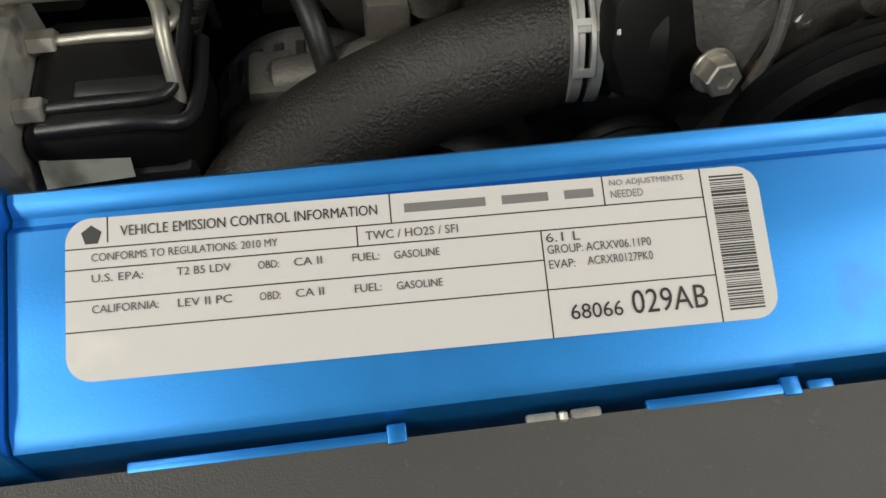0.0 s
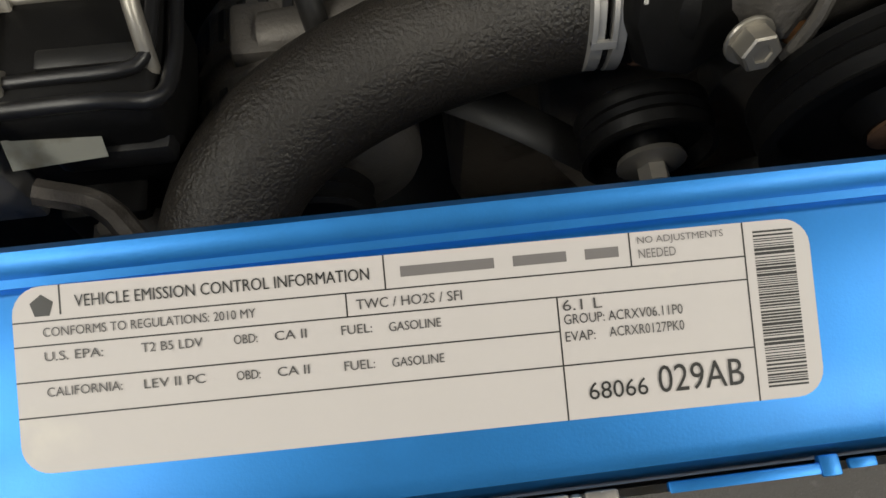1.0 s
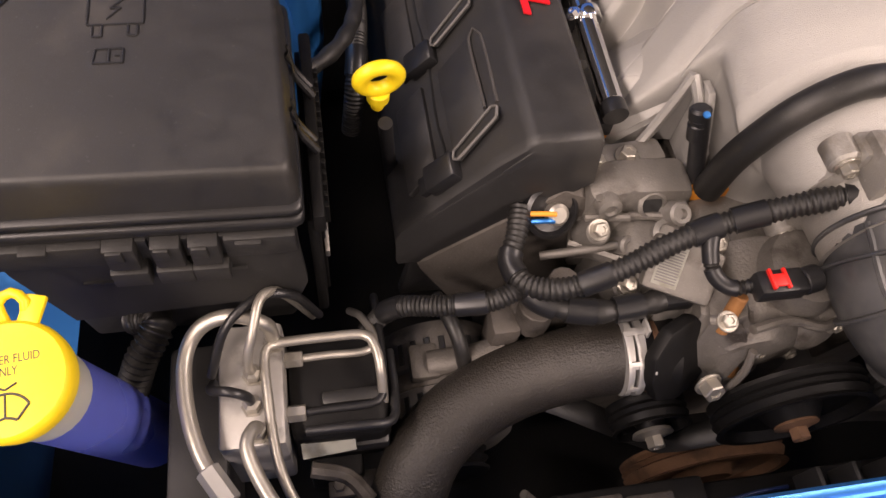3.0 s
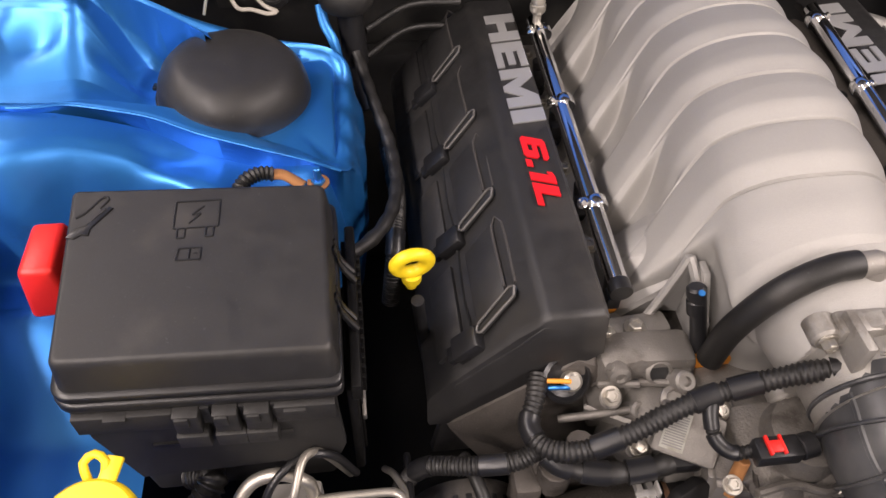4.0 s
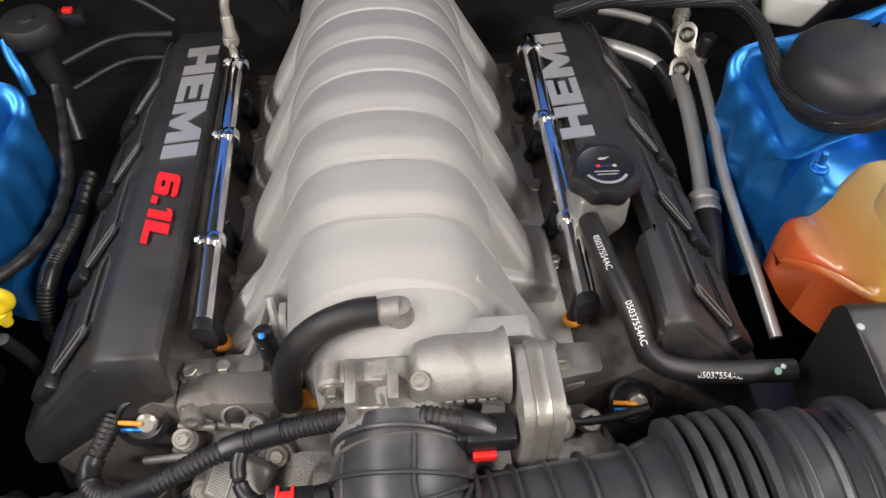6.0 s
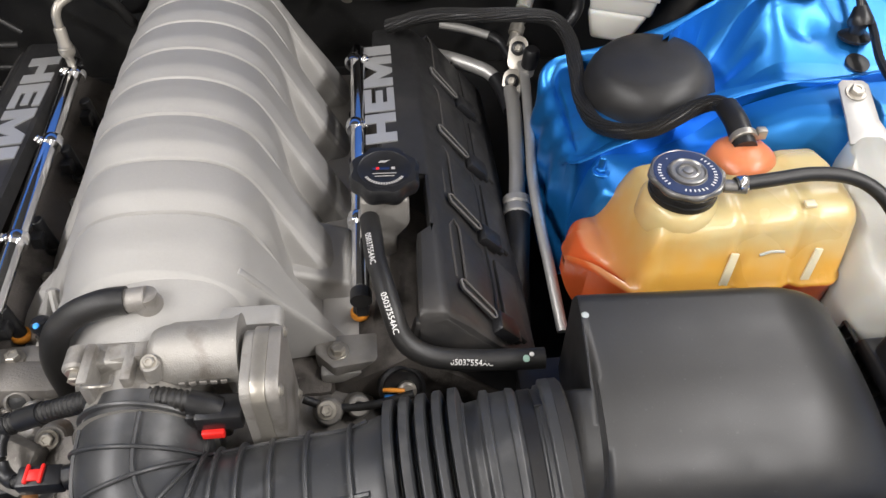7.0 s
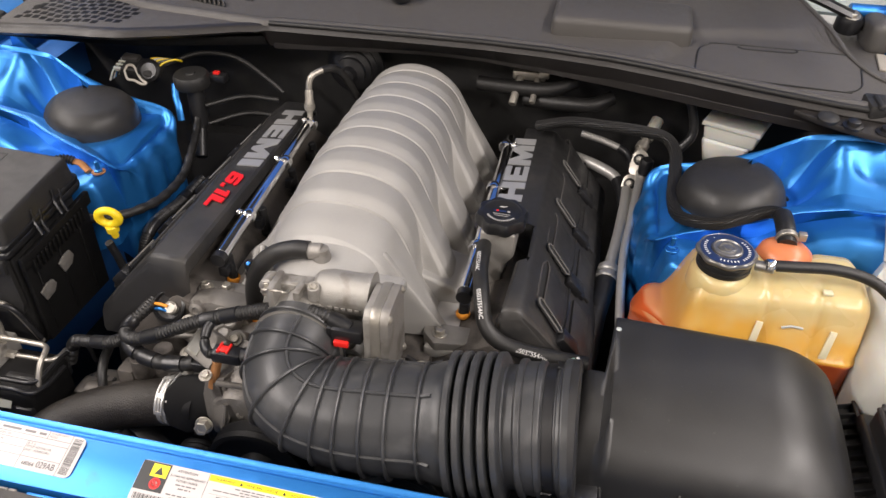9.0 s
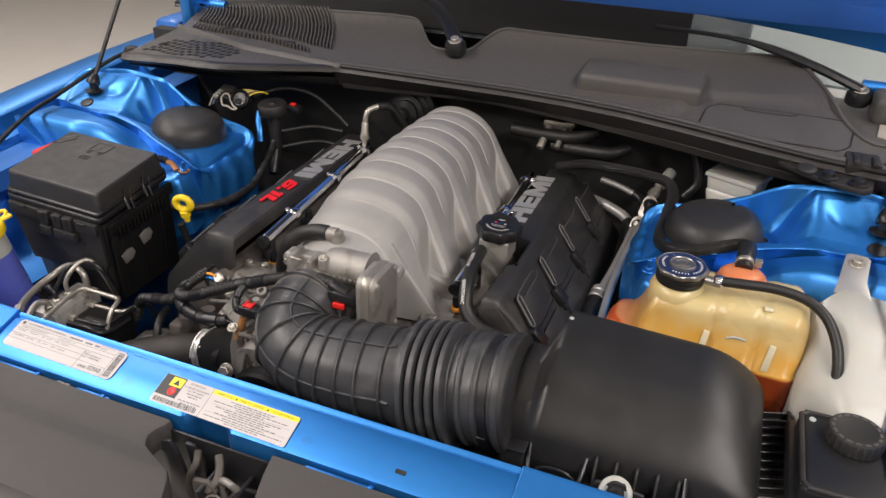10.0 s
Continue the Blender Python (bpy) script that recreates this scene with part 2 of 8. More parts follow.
PIPE = surface("dull_aluminium_pipe", (0.45, 0.44, 0.42), 0.42, 0.6, 0.12, 200, 0.05, 700)
CHROME = surface("chrome_plate", (0.86, 0.86, 0.87), 0.08, 1.0, 0.03, 300, 0.0, rough_vary=0.04)
TIN = surface("pressed_tin_plate", (0.3, 0.29, 0.275), 0.36, 0.85, 0.08, 300, 0.0)
LEVER = surface("grey_beige_plastic", (0.36, 0.33, 0.28), 0.45, 0, 0.1, 200)
RUST = surface("rusty_steel", (0.16, 0.085, 0.048), 0.8, 0.2, 0.5, 150, 0.5, 600, stain=(0.09, 0.05, 0.03), stain_at=0.55, stain_scale=30)
ORANGE = surface("orange_coolant_plastic", (0.6, 0.2, 0.085), 0.34, 0, 0.1, 40, 0.1, 500, through_light=0.4)
MILK = surface("milky_white_plastic", (0.47, 0.465, 0.425), 0.34, 0, 0.06, 40, 0.12, 500, through_light=0.4)
YELLOW = surface("yellow_plastic", (0.86, 0.62, 0.02), 0.4, 0, 0.08, 150, 0.05, 900)
RED = surface("red_plastic", (0.7, 0.02, 0.015), 0.4, 0, 0.1, 200, 0.05, 900)
RED_PAINT = surface("red_letter_paint", (0.72, 0.015, 0.02), 0.38, 0, 0.05, 300)
ORANGE_SEAL = surface("orange_seal", (0.8, 0.3, 0.03), 0.5, 0, 0.1, 200)
BLUE_FLUID = surface("blue_fluid_bottle", (0.1, 0.13, 0.5), 0.3, 0, 0.1, 30, 0.05, 500, through_light=0.3)
SILVER = surface("silver_letter_paint", (0.5, 0.5, 0.5), 0.4, 0.6, 0.05, 500)
PAPER = surface("label_film", (0.535, 0.505, 0.495), 0.46, 0, 0.03, 60, 0.22, 95, coat=0.08, stain=(0.62, 0.59, 0.54), stain_at=0.68, stain_scale=40)
OLD_PAPER = surface("greasy_sticker_paper", (0.3, 0.3, 0.26), 0.5, 0, 0.1, 80, stain=(0.2, 0.19, 0.15), stain_at=0.5, stain_scale=60)
# print black, also painted into holes and openings as their shade
INK_AND_SHADE = surface("black_print_and_hole_shade", (0.02, 0.02, 0.02), 0.4, 0, 0.1, 200)
SOFT_INK = surface("thin_grey_black_print", (0.075, 0.072, 0.072), 0.4, 0, 0.1, 200)
GREY_INK = surface("faded_print", (0.16, 0.15, 0.15), 0.4, 0, 0.1, 200)
YELLOW_INK = surface("yellow_print", (0.88, 0.72, 0.02), 0.3, 0, 0.05, 200)
RED_INK = surface("red_print", (0.7, 0.03, 0.03), 0.3, 0, 0.05, 200)
WHITE_INK = surface("white_print", (0.75, 0.74, 0.72), 0.4, 0, 0.05, 200)
FADED = surface("worn_pale_print", (0.36, 0.35, 0.34), 0.5, 0, 0.1, 400)
BLUE_INK = surface("blue_print", (0.012, 0.025, 0.08), 0.4, 0, 0.05, 200)
GREEN_PAINT = surface("pale_green_paint", (0.36, 0.55, 0.46), 0.5, 0, 0.05, 200)
COPPER = surface("brown_cable_lug", (0.35, 0.16, 0.06), 0.55, 0.4, 0.3, 200, 0.1, 600)
FLOOR = surface("pale_concrete", (0.68, 0.64, 0.59), 0.6, 0, 0.1, 6, 0.1, 60)
WALL = surface("pale_wall_paint", (0.62, 0.62, 0.6), 0.7, 0, 0.05, 4, 0.05, 80)
TUBE_GLOW = bpy.data.materials.new("lit_tube_cover")
TUBE_GLOW.use_nodes = True
TUBE_GLOW.node_tree.nodes["Principled BSDF"].inputs["Emission Color"].default_value = (1, 0.97, 0.93, 1)
TUBE_GLOW.node_tree.nodes["Principled BSDF"].inputs["Emission Strength"].default_value = 4.0
GLASS = bpy.data.materials.new("windscreen_glass")
GLASS.use_nodes = True
g = GLASS.node_tree.nodes["Principled BSDF"]
g.inputs["Base Color"].default_value = (0.7, 0.78, 0.78, 1)
g.inputs["Roughness"].default_value = 0.02
g.inputs["Transmission Weight"].default_value = 0.95
g.inputs["IOR"].default_value = 1.45



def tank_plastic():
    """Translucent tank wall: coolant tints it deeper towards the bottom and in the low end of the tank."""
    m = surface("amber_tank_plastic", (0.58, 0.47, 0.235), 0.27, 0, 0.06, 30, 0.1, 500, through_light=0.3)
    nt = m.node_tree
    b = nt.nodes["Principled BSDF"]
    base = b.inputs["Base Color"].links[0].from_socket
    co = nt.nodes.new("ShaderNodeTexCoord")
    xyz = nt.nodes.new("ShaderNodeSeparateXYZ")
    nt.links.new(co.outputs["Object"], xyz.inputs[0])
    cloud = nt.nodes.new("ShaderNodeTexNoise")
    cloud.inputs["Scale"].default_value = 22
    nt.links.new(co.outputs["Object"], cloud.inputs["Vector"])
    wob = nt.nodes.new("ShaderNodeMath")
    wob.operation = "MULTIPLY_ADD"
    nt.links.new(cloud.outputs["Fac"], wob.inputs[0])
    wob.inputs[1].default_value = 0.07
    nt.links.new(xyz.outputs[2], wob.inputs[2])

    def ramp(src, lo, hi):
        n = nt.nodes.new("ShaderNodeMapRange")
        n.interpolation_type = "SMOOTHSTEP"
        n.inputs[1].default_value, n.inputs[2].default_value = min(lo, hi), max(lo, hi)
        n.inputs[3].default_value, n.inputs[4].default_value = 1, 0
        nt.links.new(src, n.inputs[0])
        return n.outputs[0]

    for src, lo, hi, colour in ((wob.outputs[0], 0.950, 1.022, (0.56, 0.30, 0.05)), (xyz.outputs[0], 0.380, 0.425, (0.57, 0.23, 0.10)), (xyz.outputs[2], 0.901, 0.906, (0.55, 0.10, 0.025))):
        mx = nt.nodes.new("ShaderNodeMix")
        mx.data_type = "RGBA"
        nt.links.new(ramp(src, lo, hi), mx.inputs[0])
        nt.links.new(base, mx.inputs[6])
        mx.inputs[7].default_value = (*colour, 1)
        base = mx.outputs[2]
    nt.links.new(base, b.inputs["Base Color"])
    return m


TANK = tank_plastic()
SIGHT = surface("amber_sight_strip", (0.74, 0.64, 0.44), 0.32, 0, 0.06, 40, 0.1, 500, through_light=0.3)

# ---- hall ----
solo("floor", box(-9, 9, -9, 9, -0.1, 0, 0), FLOOR, "pale smooth concrete workshop floor", "floor", kind="structure")
for nm, b in (("wall_north", (-9, 9, 9, 9.2, 0, 4.1)), ("wall_south", (-9, 9, -9.2, -9, 0, 4.1)), ("wall_east", (9, 9.2, -9.2, 9.2, 0, 4.1)), ("wall_west", (-9.2, -9, -9.2, 9.2, 0, 4.1))):
    solo(nm, box(*b, 0), WALL, "plain pale painted workshop wall", "wall", kind="structure")
solo("ceiling", box(-9.2, 9.2, -9.2, 9.2, 4.1, 4.2, 0), WALL, "plain pale ceiling over the car", "ceiling", kind="structure")
for lx, ly in LAMPS:
    t = thing("ceiling_lamp", "long white fluorescent ceiling lamp, lit", "lamp", (lx, ly, 4.1), "ceiling lamps")
    part("housing", box(lx - 0.3, lx + 0.3, ly - 1.05, ly + 1.05, 3.98, 4.1, 0.01), WALL, t)
    part("diffuser", box(lx - 0.27, lx + 0.27, ly - 1.02, ly + 1.02, 3.95, 3.985, 0.01), TUBE_GLOW, t, "glowing white diffuser")

# ---- car body ----
def support(y):
    """Height of the radiator support's top face."""
    return 0.8965 + 0.34 * y


car = thing("radiator_support", "bright blue painted radiator support panel across the bay", "car body", (0, 0, 0.82))
main_profile = [(0.031, 0.84), (0.031, 0.9030), (0.0285, 0.9058), (0.0262, 0.9049), (0.0238, 0.9014), (0.0218, 0.9010), (0.0200, 0.9024), (0.0188, 0.9026), (-0.0275, 0.8872), (-0.031, 0.884), (-0.0325, 0.87), (-0.0325, 0.84)]
rings = []
for k in range(140):
    x = -0.351 + 0.691 * k / 139
    w = 0.015 * smooth(-0.046, -0.034, x) * smooth(0.020, 0.008, x)
    rings.append([(x, y + (w if y < -0.02 else 0.0), z + (0.34 * w if -0.0325 < y < -0.02 else 0.0)) for y, z in main_profile])
part("crossmember", loft(rings), BLUE, car)
side_profile = [(0.031, 0.84), (0.031, 0.9065), (0.0285, 0.9095), (0.025, 0.9088), (0.019, 0.9068), (-0.0265, 0.893), (-0.032, 0.889), (-0.0345, 0.87), (-0.0345, 0.84)]
for nm, a, b in (("corner_panel", -0.80, -0.3516), ("corner_panel", 0.3406, 0.80)):
    part(nm, prism(side_profile, "x", a, b, 0.0008, 2), BLUE, car, sharp=14)
m = Matrix.Translation((-0.41, -0.002, 0.8995)) @ Matrix.Rotation(math.atan(0.34), 4, "X")
emb = moved(prism(rounded(0.075, 0.03, 0.007), "z", 0.0, 0.0022, 0.0008), m)
part("embossing", emb, BLUE, car)
for a, b in ((-0.326, -0.258), (-0.197, -0.156), (0.12, 0.2)):
    part("locating_tab", join(box(a, b, -0.0374, -0.0346, 0.8775, 0.8796, 0.0006), box(b - 0.005, b, -0.0380, -0.0330, 0.8775, 0.8800, 0.0006)), BLUE, car)
part("locating_tab", box(-0.154, -0.147, -0.0370, -0.0345, 0.8780, 0.8796, 0.0006), BLUE, car)
# no hole is cut: a black plate gives the slot its darkness
slot = moved(prism(rounded(0.012, 0.005, 0.001), "z", -0.002, 0.0006), Matrix.Translation((0.222, -0.0145, support(-0.0145))) @ Matrix.Rotation(math.atan(0.34), 4, "X"))
part("slot", slot, INK_AND_SHADE, car, "black plate painting the shade of a square slot")
part("lower_wall", box(-0.8, 0.8, 0.0, 0.03, 0.45, 0.85, 0.004), BLUE_DULL, car)

# front closing panels of dark plastic
fr = thing("radiator_cover", "dark grey plastic radiator cover in front of the blue panel", "cover", (0, -0.3, 0.8))
COVER_TOP = [(-0.036, 0.8795), (-0.1, 0.8695), (-0.17, 0.858), (-0.176, 0.849), (-0.34, 0.83), (-0.5, 0.76)]


def along(table, y):
    """Straight-line reading of a table of falling y."""
    for (y0, v0), (y1, v1) in zip(table, table[1:]):
        if y >= y1:
            return v0 + (v1 - v0) * (y - y0) / (y1 - y0)
    return table[-1][1]


LEFT_EDGE = [(-0.036, -0.056), (-0.044, -0.058), (-0.052, -0.064), (-0.062, -0.067), (-0.074, -0.062), (-0.084, -0.040), (-0.092, -0.018), (-0.10, -0.010), (-0.13, 0.004), (-0.2, 0.012), (-0.5, 0.02)]
RIGHT_EDGE = [(-0.036, 0.077), (-0.06, 0.081), (-0.1, 0.092), (-0.2, 0.10), (-0.5, 0.11)]
for edge, outer in ((LEFT_EDGE, -0.80), (RIGHT_EDGE, 0.80)):
    rings = []
    for k in range(75):
        y = -0.0368 - 0.4632 * (k / 74) ** 1.5
        z, x = along(COVER_TOP, y), along(edge, y)
        q = 0.003 if outer > x else -0.003
        rings.append([(outer, y, z), (x + 2 * q, y, z), (x + q * 0.6, y, z - 0.0008), (x, y, z - 0.004), (x, y, z - 0.03), (outer, y, z - 0.03)])
    part("cover_half", loft(rings), COVER_GREY, fr)
part("edge_clip", box(-0.228, -0.220, -0.0375, -0.0345, 0.8770, 0.8793, 0.0008), RAW, fr, "bare metal edge clip")
part("edge_clip", box(-0.2165, -0.2085, -0.0375, -0.0345, 0.8770, 0.8795, 0.0008), RAW, fr, "bare metal edge clip")
part("edge_clip", rod((-0.2185, -0.0376, 0.8786), (-0.2185, -0.0348, 0.8790), 0.0014, 8), STEEL, fr)
part("front_wall", box(-0.8, 0.8, -0.52, -0.5, 0.3, 0.75, 0.005), GREY_COWL, fr)
latch = thing("hood_latch", "greasy steel hood latch with a coil spring", "latch", (0.035, -0.08, 0.8))
part("back_plate", join(box(-0.105, 0.09, -0.04, -0.036, 0.74, 0.868, 0.002), box(0.0, 0.02, -0.1, -0.04, 0.80, 0.806, 0.002)), BLACK_SMOOTH, latch)
part("striker_guide", join(box(0.012, 0.018, -0.09, -0.042, 0.80, 0.848, 0.002)), BLACK_SMOOTH, latch)
part("striker_guide", box(0.05, 0.056, -0.09, -0.042, 0.80, 0.842, 0.002), BLACK_SMOOTH, latch)
part("catch_hook", tube([(0.025, -0.06, 0.8), (0.028, -0.065, 0.845), (0.045, -0.07, 0.852), (0.05, -0.06, 0.83)], 0.004), RAW, latch)
coil = [(0.03 + 0.008 * math.cos(a * 0.9), -0.085 + 0.008 * math.sin(a * 0.9), 0.795 + 0.0011 * a) for a in range(0, 42)]
part("spring", tube(coil, 0.0014, 6, 0.004), RAW, latch)
part("pivot_bolt", join(rod((0.0, -0.068, 0.806), (-0.006, -0.085, 0.80), 0.009, 16), hexbolt((-0.006, -0.085, 0.80), (-0.3, -0.9, -0.2), 0.007, 0.006)), RAW, latch)
part("side_plate", prism([(-0.052, 0.872), (-0.040, 0.876), (-0.030, 0.858), (-0.022, 0.82), (-0.030, 0.77), (-0.050, 0.77), (-0.056, 0.83)], "y", -0.062, -0.057, 0.001), BLACK_SMOOTH, latch)
part("side_plate", prism([(-0.030, 0.866), (-0.018, 0.866), (-0.008, 0.845), (-0.004, 0.79), (-0.022, 0.78), (-0.026, 0.83)], "y", -0.050, -0.045, 0.001), BLACK_SMOOTH, latch)
part("lever", tube([(-0.012, -0.05, 0.862), (-0.006, -0.062, 0.856), (-0.012, -0.072, 0.836), (-0.004, -0.076, 0.815), (0.008, -0.072, 0.812)], 0.0042, 8, 0.004, 0.6), DIRTY, latch)
part("lever", tube([(0.012, -0.045, 0.86), (0.02, -0.055, 0.855), (0.026, -0.07, 0.85), (0.018, -0.08, 0.84)], 0.0045, 8, 0.004, 0.5), DIRTY, latch)
part("release_cable", tube([(0.03, -0.06, 0.83), (0.045, -0.062, 0.838), (0.07, -0.055, 0.835), (0.11, -0.05, 0.82)], 0.003), BLACK_SMOOTH, latch)
part("pawl", prism([(0.0, 0.848), (0.020, 0.852), (0.030, 0.840), (0.022, 0.822), (0.004, 0.826)], "y", -0.078, -0.072, 0.001), DIRTY, latch)
part("bent_wire", tube([(0.006, -0.082, 0.80), (0.016, -0.086, 0.815), (0.030, -0.09, 0.80), (0.034, -0.095, 0.77)], 0.0016), RAW, latch)

# ---- labels on the blue panel ----
tilt = math.atan(0.34)


def label_frame(x, y, turn):
    return Matrix.Translation((x, y, support(y) + 0.0009)) @ Matrix.Rotation(radians(turn), 4, "Z") @ Matrix.Rotation(tilt, 4, "X")


def bar(m, u0, u1, v0, v1, h=0.00012):
    return moved(box(u0, u1, v0, v1, 0, h, 0), m)


def words(m, text, u, v, w, h):
    return moved(letters(text, w, h), m @ Matrix.Translation((u, v, 0.0003)))


W, H = 0.177, 0.0402
info = thing("emission_label", "white emission control label with black print, stuck on the blue panel", "label", (-0.25, 0, 0.897))
M = label_frame(-0.2487, 0.0, -1.1) @ Matrix.Translation((-W / 2, -H / 2, 0))
film = part("film", moved(prism([(x + W / 2, y + H / 2) for x, y in rounded(W, H, 0.0062)], "z", -0.0004, 0), M), PAPER, info)


def U(u):
    return u * W


def V(v):
    return (1 - v) * H


rules = []
for v, a, b in ((0.19, 0, 0.914), (0.32, 0, 0.914), (0.51, 0, 0.668), (0.70, 0, 0.914)):
    rules.append(bar(M, U(a), U(b), V(v) - 0.00016, V(v) + 0.00016))
for u, a, b in ((0.058, 0.0, 0.16), (0.455, 0.0, 0.19), (0.767, 0.0, 0.19), (0.405, 0.19, 0.32), (0.668, 0.32, 1.0), (0.914, 0.0, 1.0)):
    rules.append(bar(M, U(u) - 0.00016, U(u) + 0.00016, V(b), V(a)))
for b in rules:
    part("ruled_line", b, INK_AND_SHADE, film)
for text, u0, u1, v, h, ink in (
        ("VEHICLE EMISSION CONTROL INFORMATION", 0.076, 0.436, 0.128, 0.066, INK_AND_SHADE), ("NO ADJUSTMENTS", 0.777, 0.888, 0.078, 0.05, GREY_INK), ("NEEDED", 0.777, 0.825, 0.148, 0.05, GREY_INK),
        ("CONFORMS TO REGULATIONS: 2010 MY", 0.036, 0.293, 0.275, 0.05, SOFT_INK), ("TWC / HO2S / SFI", 0.417, 0.549, 0.285, 0.055, SOFT_INK),
        ("U.S. EPA:", 0.036, 0.106, 0.405, 0.05, SOFT_INK), ("T2 B5 LDV", 0.152, 0.226, 0.405, 0.05, SOFT_INK), ("OBD:", 0.264, 0.293, 0.41, 0.05, SOFT_INK), ("CA II", 0.314, 0.353, 0.41, 0.05, SOFT_INK), ("FUEL:", 0.396, 0.434, 0.415, 0.05, SOFT_INK), ("GASOLINE", 0.455, 0.52, 0.42, 0.05, SOFT_INK),
        ("CALIFORNIA:", 0.036, 0.126, 0.595, 0.05, SOFT_INK), ("LEV II PC", 0.152, 0.226, 0.6, 0.05, SOFT_INK), ("OBD:", 0.264, 0.293, 0.605, 0.05, SOFT_INK), ("CA II", 0.314, 0.353, 0.605, 0.05, SOFT_INK), ("FUEL:", 0.396, 0.434, 0.61, 0.05, SOFT_INK), ("GASOLINE", 0.455, 0.52, 0.615, 0.05, SOFT_INK),
        ("6.1 L", 0.674, 0.724, 0.4, 0.06, SOFT_INK), ("GROUP: ACRXV06.11P0", 0.674, 0.826, 0.475, 0.055, SOFT_INK), ("EVAP:", 0.674, 0.712, 0.57, 0.055, SOFT_INK), ("ACRXR0127PK0", 0.73, 0.826, 0.565, 0.055, SOFT_INK),
        ("68066", 0.697, 0.772, 0.9, 0.095, INK_AND_SHADE), ("029AB", 0.786, 0.896, 0.9, 0.15, INK_AND_SHADE)):
    part("print", words(M, text, U(u0), V(v), U(u1 - u0), h * H), ink, film)
rng = random.Random(5)
for u0, u1 in ((0.475, 0.593), (0.617, 0.685), (0.709, 0.752)):
    part("maker_mark", bar(M, U(u0), U(u1), V(0.128), V(0.07)), GREY_INK, film, "plain bar of the maker's line")
cx, cy = U(0.036), V(0.11)
part("emblem", moved(prism([(0.0026 * math.sin(2 * math.pi * k / 5), 0.0026 * math.cos(2 * math.pi * k / 5)) for k in range(5)], "z", 0, 0.00012), M @ Matrix.Translation((cx, cy, 0))), INK_AND_SHADE, film)
v, stripes = 0.055, []
while v < 0.93:
    h = rng.choice((0.006, 0.006, 0.011, 0.017))
    stripes.append(bar(M, U(0.927), U(0.979), V(v + h), V(v)))
    v += h + rng.choice((0.006, 0.006, 0.011))
for bm in stripes:
    part("barcode_bar", bm, INK_AND_SHADE, film)

warn = thing("warning_label", "white and yellow refrigerant and fan warning label on the blue panel", "label", (0, -0.01, 0.89))
W2, H2 = 0.186, 0.0388
M2 = label_frame(-0.0035, -0.0095, -1.2) @ Matrix.Translation((-W2 / 2, -H2 / 2, 0))
film = part("film", moved(prism([(x + W2 / 2, y + H2 / 2) for x, y in rounded(W2, H2, 0.003)], "z", -0.0004, 0), M2), PAPER, warn)


def block(name, u0, u1, v0, v1, ink, h=0.00012):
    return part(name, bar(M2, u0 * W2, u1 * W2, (1 - v1) * H2, (1 - v0) * H2, h), ink, film)


block("black_field", 0.002, 0.16, 0.01, 0.72, INK_AND_SHADE)
block("yellow_field", 0.062, 0.152, 0.05, 0.36, YELLOW_INK, 0.0002)
block("yellow_band", 0.375, 0.998, 0.02, 0.17, YELLOW_INK)
tri3 = [(0.0, 0.0042), (-0.0045, -0.0035), (0.0045, -0.0035)]
part("hazard_mark", moved(prism(tri3, "z", 0.0002, 0.0003), M2 @ Matrix.Translation((0.107 * W2, 0.79 * H2, 0))), INK_AND_SHADE, film)
ring = join(turned([(0.0042, 0.0002), (0.0056, 0.0002), (0.0056, 0.0003), (0.0042, 0.0003), (0.0042, 0.0002)], (0, 0, 0), (0, 0, 1), 24), moved(box(-0.0045, 0.0045, -0.0006, 0.0006, 0.0003, 0.0004, 0), Matrix.Rotation(radians(-45), 4, "Z")))
part("ban_mark", moved(ring, M2 @ Matrix.Translation((0.107 * W2, 0.48 * H2, 0))), RED_INK, film)
part("pictogram", moved(prism(rounded(0.005, 0.005, 0.002), "z", 0.00016, 0.0002), M2 @ Matrix.Translation((0.107 * W2, 0.48 * H2, 0))), WHITE_INK, film)
block("rule", 0.3715, 0.3735, 0.0, 1.0, INK_AND_SHADE)
marks = []
u = 0.02
while u < 0.34:
    w = rng.choice((0.003, 0.003, 0.006))
    marks.append(bar(M2, u * W2, (u + w) * W2, 0.05 * H2, 0.2 * H2))
    u += w + rng.choice((0.003, 0.005))
for bm in marks:
    part("barcode_bar", bm, INK_AND_SHADE, film)
part("print", words(M2, "ATTENTION", 0.2 * W2, 0.86 * H2, 0.11 * W2, 0.06 * H2), INK_AND_SHADE, film)
for text, a, b in (("WARNING", 0.405, 0.52), ("MISE EN GARDE", 0.575, 0.745), ("ADVERTENCIA", 0.81, 0.965)):
    part("print", words(M2, text, a * W2, 0.865 * H2, (b - a) * W2, 0.065 * H2), INK_AND_SHADE, film)
for u in (0.548, 0.778):
    part("hazard_mark", moved(prism([(x * 0.4, y * 0.4) for x, y in tri3], "z", 0.0002, 0.0003), M2 @ Matrix.Translation((u * W2, 0.895 * H2, 0))), INK_AND_SHADE, film)
for text, a, b, v in (("R-134A A/C REFRIGERANT", 0.172, 0.362, 0.735), ("FACTORY CHARGE:", 0.21, 0.33, 0.635)):
    part("print", words(M2, text, a * W2, v * H2, (b - a) * W2, 0.055 * H2), INK_AND_SHADE, film)
lines = []
